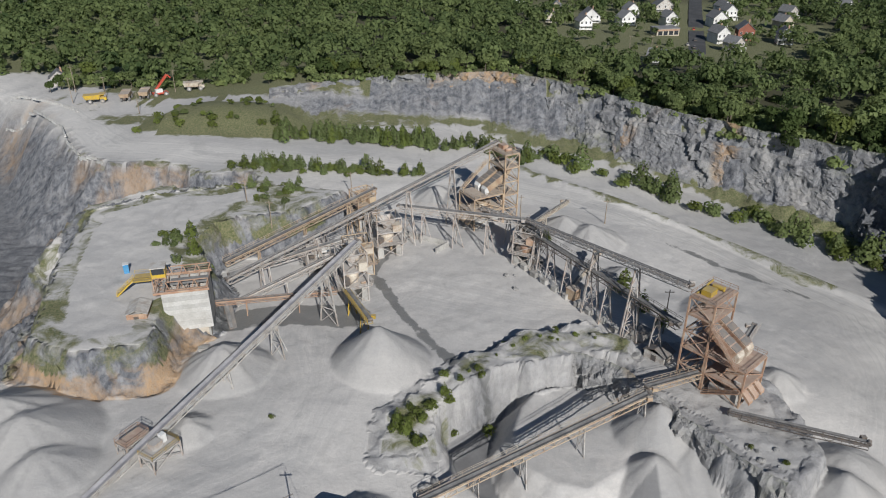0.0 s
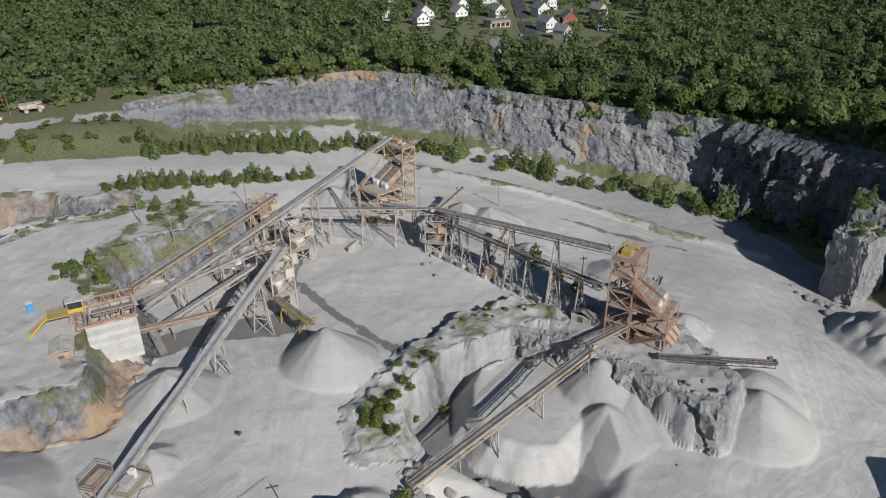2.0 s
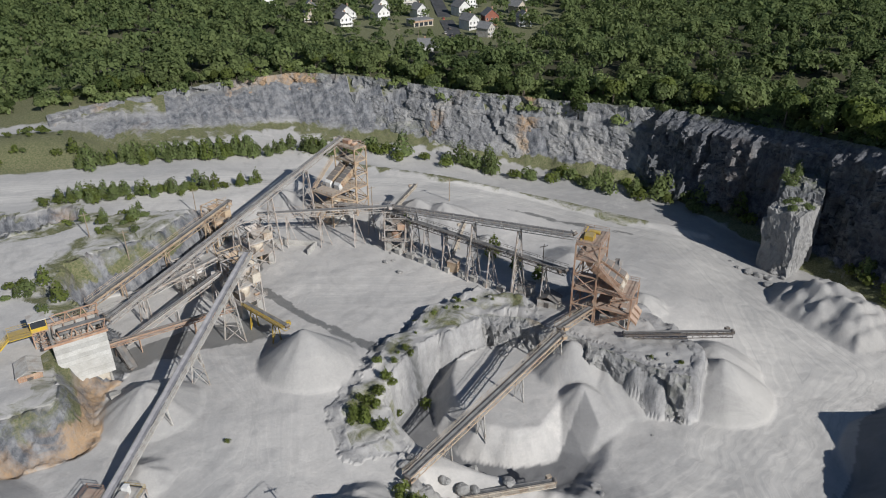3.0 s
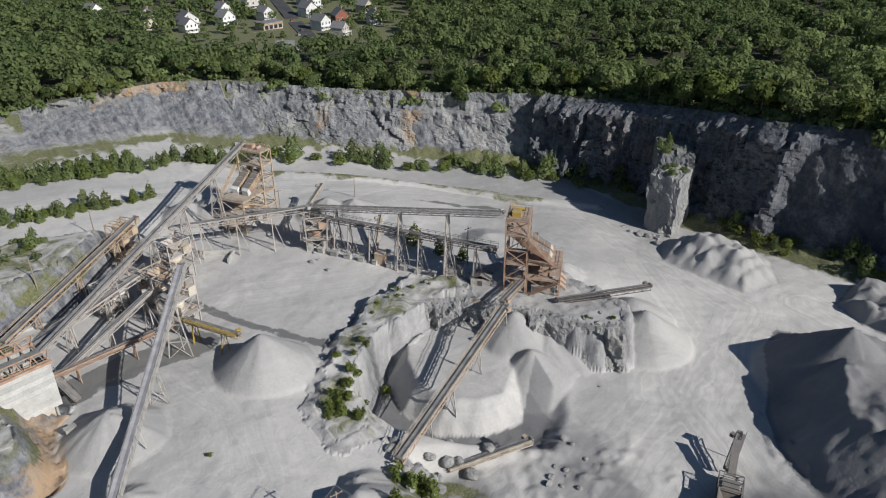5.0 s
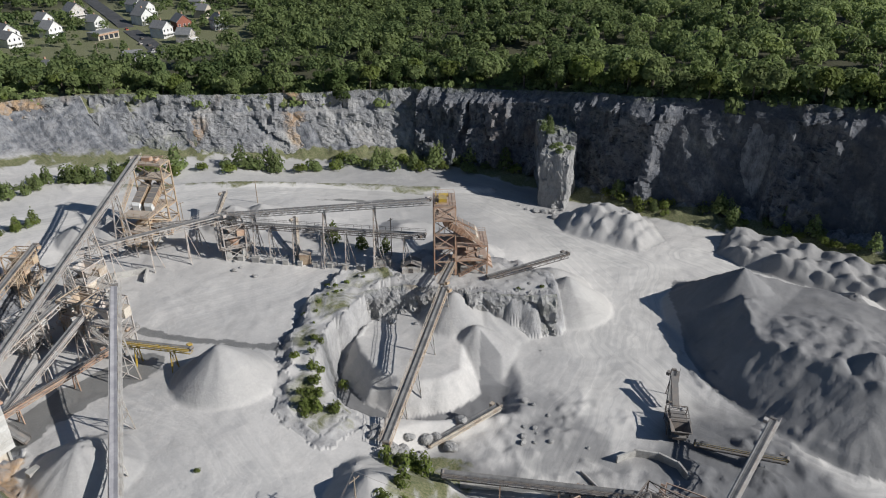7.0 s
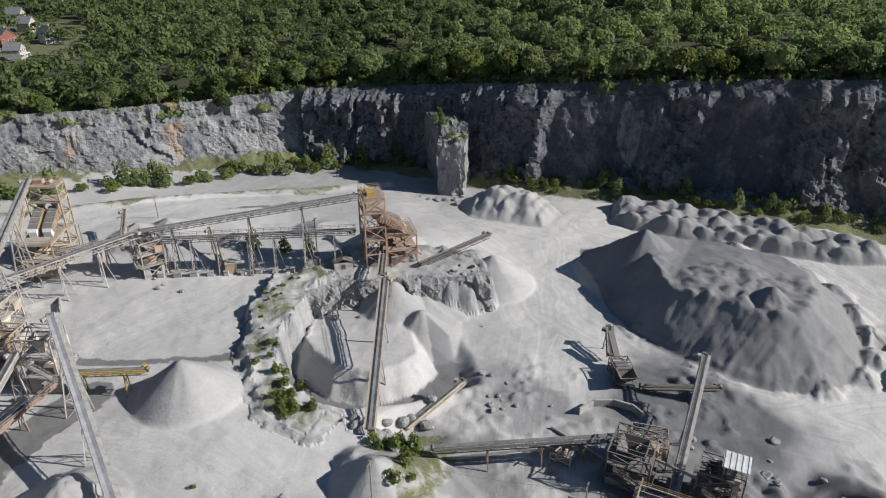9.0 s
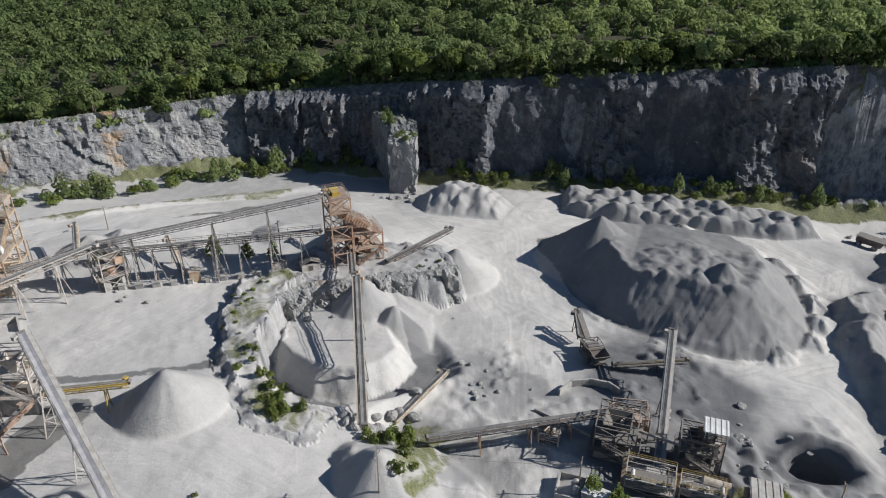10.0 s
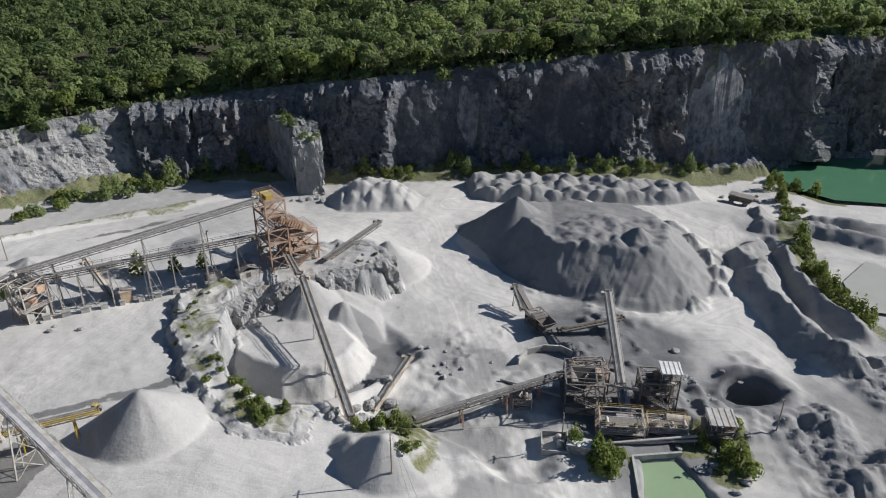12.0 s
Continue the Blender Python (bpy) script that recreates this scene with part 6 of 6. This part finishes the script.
def dump_truck(x, y, turn, paint, label):
    e = thing("dump_truck", Matrix.Translation((x, y, ground_z(x, y))) @ Matrix.Rotation(radians(turn), 4, "Z"), label, "truck", "dump trucks")
    b = Build()
    b.hexa([Vector(v) for v in ((-4, -1.7, 1.9), (1.6, -1.7, 1.7), (1.6, 1.7, 1.7), (-4, 1.7, 1.9), (-4.6, -2.0, 3.6), (2.2, -2.0, 3.7), (2.2, 2.0, 3.7), (-4.6, 2.0, 3.6))])
    b.box((1.6, -1.9, 3.6), (4.0, 1.9, 3.8))
    part("dump_body", b, paint, e)
    b = Build()
    b.box((-3.6, -0.6, 1.1), (3.9, 0.6, 1.7))
    part("chassis", b, DARK, e)
    b = Build()
    b.box((1.9, -0.2, 1.7), (3.4, 1.7, 3.4))
    part("cab", b, paint, e)
    b = Build()
    b.box((3.4, 0.0, 2.4), (3.45, 1.5, 3.2))
    part("windscreen", b, GLASSY, e)
    b = Build()
    b.box((2.0, -1.7, 1.2), (4.4, -0.3, 2.4))
    part("bonnet", b, paint, e)
    add_wheels(e, ((2.7, -1.6, 0.95), (2.7, 1.6, 0.95), (-2.2, -1.6, 0.95), (-2.2, 1.6, 0.95)), BIG_WHEEL)


dump_truck(-136, 303, 100, TAN, "tan quarry dump truck parked in the yard")
dump_truck(-129, 306, 100, TAN, "tan quarry dump truck parked in the yard")
dump_truck(-111, 317, 15, CREAM, "dusty grey dump truck parked in the yard")
dump_truck(-148, 300, 20, YELLOW, "faded yellow dump truck parked in the yard")
dump_truck(137, -24, 60, DARK, "dark old dump truck near the lake")


def crane(x, y):
    e = thing("mobile_crane", Matrix.Translation((x, y, ground_z(x, y))) @ Matrix.Rotation(radians(35), 4, "Z"), "bright red mobile crane with a raised boom", "crane")
    b = Build()
    b.box((-3.2, -1.3, 0.8), (3.2, 1.3, 1.5))
    part("carrier", b, RED, e)
    b = Build()
    b.box((-2.0, -1.2, 1.5), (1.0, 0.4, 2.9))
    part("cab", b, WHITE, e)
    b = Build()
    b.beam((-1.5, 0.8, 2.4), (4.2, 0.8, 8.4), 0.8, 0.9)
    b.beam((4.2, 0.8, 8.4), (5.6, 0.8, 6.8), 0.5)
    part("boom", b, RED, e)
    add_wheels(e, ((2.2, -1.2, 0.7), (2.2, 1.2, 0.7), (-2.2, -1.2, 0.7), (-2.2, 1.2, 0.7)), BIG_WHEEL)


crane(-124, 310)


def crushing_machine(x, y, turn):
    e = thing("mobile_crusher", Matrix.Translation((x, y, ground_z(x, y))) @ Matrix.Rotation(radians(turn), 4, "Z"), "dark tracked mobile crusher with a feed hopper", "crusher")
    for s in (-1, 1):
        b = Build()
        b.box((-2.6, s * 1.5 - 0.35, 0.0), (2.6, s * 1.5 + 0.35, 0.9))
        b.rod((-2.6, s * 1.5 - 0.35, 0.45), (-2.6, s * 1.5 + 0.35, 0.45), 0.45, n=10)
        b.rod((2.6, s * 1.5 - 0.35, 0.45), (2.6, s * 1.5 + 0.35, 0.45), 0.45, n=10)
        part("track", b, BELT, e)
    b = Build()
    b.box((-4.5, -1.4, 1.2), (4.5, 1.4, 1.8))
    b.box((-1.2, -1.5, 1.8), (1.6, 1.5, 3.8))
    part("chassis", b, DARK, e)
    hopper_part(e, -3.6, 0, 2.2, 4.2, 2.0, DARK)
    b = Build()
    b.box((2.0, -1.3, 1.8), (4.6, 1.3, 3.2))
    part("engine_cover", b, STEEL, e)
    frame_parts(e, -2.0, 3.0, -2.2, 2.2, [2.2, 4.0], DARK, 0.18)
    b = Build()
    b.beam((1.5, 0, 2.0), (10.5, 0, 6.0), 1.4, 0.7)
    part("boom_conveyor", b, DARK, e)


crushing_machine(44, 51, 30)
conveyor((49, 55, -7.6), (56, 57.5, -4.2), "dark crusher discharge conveyor with a grey box", DARK, BELT, 1.4, 1.0, (0.7,), 1)


def tank(x, y, z, r, L, turn, label, upright=False, material=CREAM):
    e = thing("tank", Matrix.Translation((x, y, z)) @ Matrix.Rotation(radians(turn), 4, "Z"), label, "tank")
    b = Build()
    if upright:
        b.rod((0, 0, -0.2), (0, 0, L), r, n=18)
        b.rod((0, 0, L), (0, 0, L + r * 0.35), r, r * 0.2, 18)
    else:
        b.rod((-L / 2, 0, r + 0.6), (L / 2, 0, r + 0.6), r, n=20)
        b.rod((-L / 2 - r * 0.3, 0, r + 0.6), (-L / 2, 0, r + 0.6), r * 0.7, r, 20)
        b.rod((L / 2, 0, r + 0.6), (L / 2 + r * 0.3, 0, r + 0.6), r, r * 0.7, 20)
    part("shell", b, material, e)
    b = Build()
    for s in (-0.3, 0.3):
        b.box((s * L - 0.2 if not upright else -r * 0.7, -r * 0.8, -0.4), (s * L + 0.2 if not upright else r * 0.7, r * 0.8, 0.8 if not upright else 0.1))
    part("saddle", b, CONCRETE, e)


tank(7, 22.5, -9.2, 1.5, 5.0, 85, "cream rusty horizontal drum at the wash plant")
tank(-2, 47.4, -9.1, 0.6, 2.6, 0, "grey upright tank in a walled enclosure", True, PALE)
tank(-0.4, 47.6, -9.1, 0.6, 2.6, 0, "grey upright tank in a walled enclosure", True, PALE)
low_wall([(-4, 51), (-4, 45.8), (2, 45.8), (2, 51), (-4, 51)], 1.6, 0.3, "grey walled enclosure round the tanks")


def plant_frame(x, y, z, turn, w, d, h, steel, label, roof=None, rail=None):
    e = thing("plant_frame", Matrix.Translation((x, y, z)) @ Matrix.Rotation(radians(turn), 4, "Z"), label, "frame", "wash plant frames")
    frame_parts(e, 0, w, 0, d, [h * 0.5, h], steel, 0.24)
    deck_part(e, 0, w, 0, d, h * 0.5, steel)
    deck_part(e, 0, w * 0.45, 0, d, h, DARK, rail is None)
    clutter(e, w * 0.4, d, h + 0.08, 4, x + y)
    clutter(e, w, d, h * 0.5 + 0.08, 7, x - y)
    if rail:
        b = Build()
        for p, q in (((0, 0), (w, 0)), ((w, 0), (w, d)), ((w, d), (0, d)), ((0, d), (0, 0))):
            rail_line(b, (*p, h), (*q, h), 1)
        part("handrail", b, rail, e, "yellow handrail")
    b = Build()
    b.box((w * 0.2, d * 0.2, h * 0.5 + 0.1), (w * 0.8, d * 0.6, h * 0.85))
    part("machine", b, STEEL, e)
    if roof:
        b = Build()
        b.box((-0.3, -0.3, h + 1.8), (w + 0.3, d + 0.3, h + 1.95))
        for i in range(5):
            b.box((-0.3, d * i / 4 - 0.1, h + 1.95), (w + 0.3, d * i / 4 + 0.1, h + 2.05))
        for px in (0.1, w - 0.1):
            for py in (0.1, d - 0.1):
                b.beam((px, py, h), (px, py, h + 1.8), 0.14)
        part("roof", b, roof, e)
    b = Build()
    b.beam((w * 0.1, d + 0.4, 0), (w * 0.9, d + 0.4, h), 0.9, 0.5)
    part("chute", b, RUST, e)


plant_frame(2, 30, -9.2, 0, 6, 9, 4.0, STEEL, "grimy platform with pipes over the pond edge", None, YELLOW)
plant_frame(3, 12, -9.2, 0, 5, 5, 3.4, DARK, "open platform with a pale slatted roof", PALE)
plant_frame(17, 36, -9.4, 10, 6, 7, 6.5, RUST, "rusty frame under the conveyor head")
plant_frame(12, 22, -9.4, 0, 4, 4, 9.0, DARK, "narrow frame with a white slatted roof", WHITE)
plant_frame(4, 21, -9.3, 0, 4, 8, 3.0, STEEL, "low grey platform with yellow rails", None, YELLOW)
plant_frame(10, 53, -9.3, 0, 5, 4, 3.0, STEEL, "grey stacked screens beside the yard road")

# pipes of the wash plant
for i, (p, q) in enumerate((((-1, 40, -7.6), (4, 16, -7.4)), ((0, 38, -8.2), (3, 18, -8.2)), ((16, 40, -5), (12, 26, -4)), ((20, 60, -9), (14, 44, -8.6)))):
    e = thing("pipe", Matrix.Identity(4), "long dusty steel pipe at the wash plant", "pipe", "pipes")
    b = Build()
    b.rod(p, q, 0.28, n=10)
    part("pipe_run", b, STEEL, e)
    b = Build()
    for t in (0.08, 0.5, 0.92):
        c = Vector(p).lerp(Vector(q), t)
        b.beam(c, (c.x, c.y, ground_z(c.x, c.y) - 0.2), 0.18)
    part("support", b, STEEL, e)

# ---------------------------------------------------------------- the town beyond the woods
street = Build()
for k, ((ax, ay), (bx, by)) in enumerate(zip(STREET, STREET[1:])):
    n = 10
    for i in range(n):
        t0, t1 = i / n, (i + 1) / n
        L = math.hypot(bx - ax, by - ay)
        ox, oy = -(by - ay) / L * 5.0, (bx - ax) / L * 5.0
        q = []
        for t in (t0, t1):
            x, y = ax + (bx - ax) * t, ay + (by - ay) * t
            z = ground_z(x, y) + 0.45
            q += [(x + ox, y + oy, z), (x - ox, y - oy, z)]
        street.hexa([Vector(v) - Vector((0, 0, 2.5)) for v in (q[0], q[2], q[3], q[1])] + [Vector(v) for v in (q[0], q[2], q[3], q[1])])
tagged(part("road", street, ASPHALT), "dark asphalt street running through the town", "road", kind="structure")


def house(x, y, turn, w, d, h, wall, roof, label):
    z = ground_z(x, y)
    e = thing("house", Matrix.Translation((x, y, z)) @ Matrix.Rotation(radians(turn), 4, "Z"), label, "house", "houses of the town")
    rise = w * 0.42
    b = Build()
    b.add([(-w / 2, -d / 2, -1), (w / 2, -d / 2, -1), (w / 2, d / 2, -1), (-w / 2, d / 2, -1), (-w / 2, -d / 2, h), (w / 2, -d / 2, h), (w / 2, d / 2, h), (-w / 2, d / 2, h), (0, -d / 2, h + rise), (0, d / 2, h + rise)],
          [(0, 1, 5, 8, 4), (1, 2, 6, 5), (2, 3, 7, 9, 6), (3, 0, 4, 7), (4, 8, 9, 7), (5, 6, 9, 8)])
    part("wall", b, wall, e)
    b = Build()
    for s in (-1, 1):
        a = [(s * (w / 2 + 0.5), -d / 2 - 0.5, h - 0.35), (0, -d / 2 - 0.5, h + rise + 0.08), (0, d / 2 + 0.5, h + rise + 0.08), (s * (w / 2 + 0.5), d / 2 + 0.5, h - 0.35)]
        b.hexa([Vector(v) for v in a] + [Vector(v) + Vector((0, 0, 0.25)) for v in a])
    rf = part("roof", b, roof, e)
    b = Build()
    b.box((w * 0.15, d * 0.1, h + rise * 0.4), (w * 0.15 + 0.8, d * 0.1 + 0.8, h + rise + 1.0))
    part("chimney", b, RUST, rf)
    for fz in (1.2, 4.0) if h > 4.5 else (1.2,):
        for i in range(3):
            xx = -w / 2 + w * (i + 0.5) / 3
            win = new("window")
            win.parent = e
            b = Build()
            b.box((xx - 0.6, -d / 2 - 0.06, fz - 0.1), (xx + 0.6, -d / 2 - 0.01, fz + 1.6))
            part("window_frame", b, WHITE, win)
            b = Build()
            b.box((xx - 0.45, -d / 2 - 0.09, fz), (xx + 0.45, -d / 2 - 0.065, fz + 1.5))
            part("pane", b, GLASSY, win)
    b = Build()
    b.box((-w / 2, -d / 2 - 2.0, 2.6), (w / 2, -d / 2 - 0.1, 2.85))
    for xx in (-w / 2 + 0.2, 0, w / 2 - 0.2):
        b.beam((xx, -d / 2 - 1.9, -0.8), (xx, -d / 2 - 1.9, 2.6), 0.2)
    part("porch", b, WHITE, e)


BRICKRED = painted("red_brick", (0.33, 0.12, 0.08), (0.24, 0.10, 0.07), 0.9, 1.5)
BEIGE = painted("beige_siding", (0.55, 0.49, 0.40), (0.46, 0.41, 0.33), 0.8, 0.6)
for hx, hy, ht, hw, hd, hh, wl, rf, lab in (
        (174, 463, 15, 9, 11, 6.5, WHITE, GREYROOF, "white two-storey house with a grey roof"), (193, 470, -10, 10, 11, 7.0, BRICKRED, GREYROOF, "brick house with a grey gabled roof"),
        (172, 432, 30, 8, 9, 5.5, PALE, GREYROOF, "small grey house with a gabled roof"), (190, 515, 10, 10, 11, 6.5, WHITE, GREYROOF, "white two-storey house with a grey roof"),
        (128, 520, 20, 11, 9, 5.5, WHITE, GREYROOF, "white house with a grey roof among trees"), (105, 532, 5, 13, 10, 5.0, WHITE, GREYROOF, "long white house with a dark roof"),
        (168, 570, 0, 14, 12, 5.0, PALE, GREYROOF, "grey low building by the street"), (210, 560, 10, 9, 11, 6.0, WHITE, GREYROOF, "white house with a grey roof among trees"),
        (58, 600, 25, 11, 10, 5.5, WHITE, GREYROOF, "white house with a grey roof among trees"), (300, 560, 40, 10, 10, 5.5, WHITE, GREYROOF, "white house with a grey roof among trees"),
        (118, 398, 60, 8, 10, 4.0, WHITE, GREYROOF, "low white shed roofed building behind trees"), (72, 398, 15, 6, 7, 4.5, WHITE, GREYROOF, "small white hut among trees"),
        (230, 500, 20, 9, 10, 6.0, BEIGE, GREYROOF, "beige house with a grey roof"), (85, 560, -10, 9, 10, 6.0, BEIGE, GREYROOF, "beige house with a grey roof"), (345, 600, 20, 10, 10, 6, WHITE, GREYROOF, "white house with a grey roof among trees"),
        (95, 500, 10, 9, 10, 5.5, WHITE, GREYROOF, "white house with a grey roof among trees"), (140, 556, 12, 10, 9, 6.0, WHITE, GREYROOF, "white two-storey house with a grey roof"), (228, 596, 5, 9, 10, 5.5, WHITE, GREYROOF, "white house with a grey roof among trees"),
        (248, 535, 30, 9, 10, 5.5, PALE, GREYROOF, "grey house with a dark roof among trees"), (205, 536, 12, 9, 10, 6.5, WHITE, GREYROOF, "white two-storey house with a grey roof"), (76, 524, 0, 9, 10, 5.0, BEIGE, GREYROOF, "beige house with a grey roof"),
        (158, 520, 14, 9, 10, 6.0, WHITE, GREYROOF, "white two-storey house with a grey roof"), (212, 455, -15, 9, 10, 6.0, WHITE, GREYROOF, "white two-storey house with a grey roof"),
        (-182, 338, 25, 8, 6, 3.0, PALE, GREYROOF, "small white service building behind the haul road")):
    house(hx, hy, ht, hw, hd, hh, wl, rf, lab)


def shop(x, y, turn):
    e = thing("shop_building", Matrix.Translation((x, y, ground_z(x, y))) @ Matrix.Rotation(radians(turn), 4, "Z"), "low shop with a flat green roof and red band", "building")
    b = Build()
    b.box((-8, -5, -1), (8, 5, 4.2))
    part("wall", b, BEIGE, e)
    b = Build()
    b.box((-8.3, -5.3, 4.2), (8.3, 5.3, 4.6))
    part("roof", b, GREYROOF, e)
    b = Build()
    b.box((-8.1, -5.3, 3.0), (8.1, -5.02, 3.9))
    part("sign_band", b, RUST, e)
    for i in range(4):
        b = Build()
        b.box((-7 + i * 3.8, -5.1, 0.3), (-4.2 + i * 3.8, -5.02, 2.8))
        part("window", b, GLASSY, e)


shop(147, 488, 12)


def car(x, y, turn, paint, label):
    e = thing("car", Matrix.Translation((x, y, ground_z(x, y) + 0.45)) @ Matrix.Rotation(radians(turn), 4, "Z"), label, "car", "cars in the street")
    b = Build()
    b.hexa([Vector(v) for v in ((-2.2, -0.9, 0.3), (2.2, -0.9, 0.3), (2.2, 0.9, 0.3), (-2.2, 0.9, 0.3), (-2.15, -0.85, 0.85), (2.1, -0.85, 0.8), (2.1, 0.85, 0.8), (-2.15, 0.85, 0.85))])
    part("body", b, paint, e)
    b = Build()
    b.hexa([Vector(v) for v in ((-1.6, -0.8, 0.85), (1.1, -0.8, 0.82), (1.1, 0.8, 0.82), (-1.6, 0.8, 0.85), (-1.1, -0.65, 1.4), (0.4, -0.65, 1.4), (0.4, 0.65, 1.4), (-1.1, 0.65, 1.4))])
    part("cabin", b, GLASSY, e)
    b = Build()
    b.box((-1.05, -0.63, 1.4), (0.38, 0.63, 1.44))
    part("roof", b, paint, e)
    add_wheels(e, ((1.4, -0.8, 0.33), (1.4, 0.8, 0.33), (-1.4, -0.8, 0.33), (-1.4, 0.8, 0.33)), CAR_WHEEL)


for cx, cy, ct, paint, lab in ((143, 421, 50, WHITE, "white car on the asphalt street"), (149, 431, 70, DARK, "dark car on the asphalt street"), (153, 443, 75, DARK, "dark car on the asphalt street"),
                               (151, 450, 75, PALE, "silver car on the asphalt street"), (160, 464, 75, DARK, "dark car on the asphalt street"), (134, 414, 45, PALE, "silver car on the asphalt street"), (172, 505, 74, RED, "red car on the asphalt street")):
    car(cx, cy, ct, paint, lab)

tagged(sheet("water", [(62, -36), (78, -38), (92, -50), (84, -58), (60, -52)], -10.4, make_water("pale_silt_water", (0.42, 0.42, 0.38), 0.4), "pale silty settling pond"), kind="structure")


# overhead wires
for p, q, sag in (((-22.5, 78, 12.2), (-60, 60, 12), 1.5), ((-22.5, 78, 12.0), (-58, 64, 11.5), 1.5), ((-22.5, 78, 12.2), (-1, 47, -1.6), 1.2), ((-158, 300, 18), (-147, 308, 16), 0.5), ((-119, 315, 16), (-147, 308, 16), 0.8)):
    w = Build()
    a, c = Vector(p), Vector(q)
    last = a
    for i in range(1, 13):
        t = i / 12
        cur = a.lerp(c, t) - Vector((0, 0, sag * 4 * t * (1 - t)))
        w.rod(last, cur, 0.03, n=4)
        last = cur
    tagged(part("overhead_wire", w, DARK), "thin dark sagging overhead wire between poles", "wire", "overhead wires")
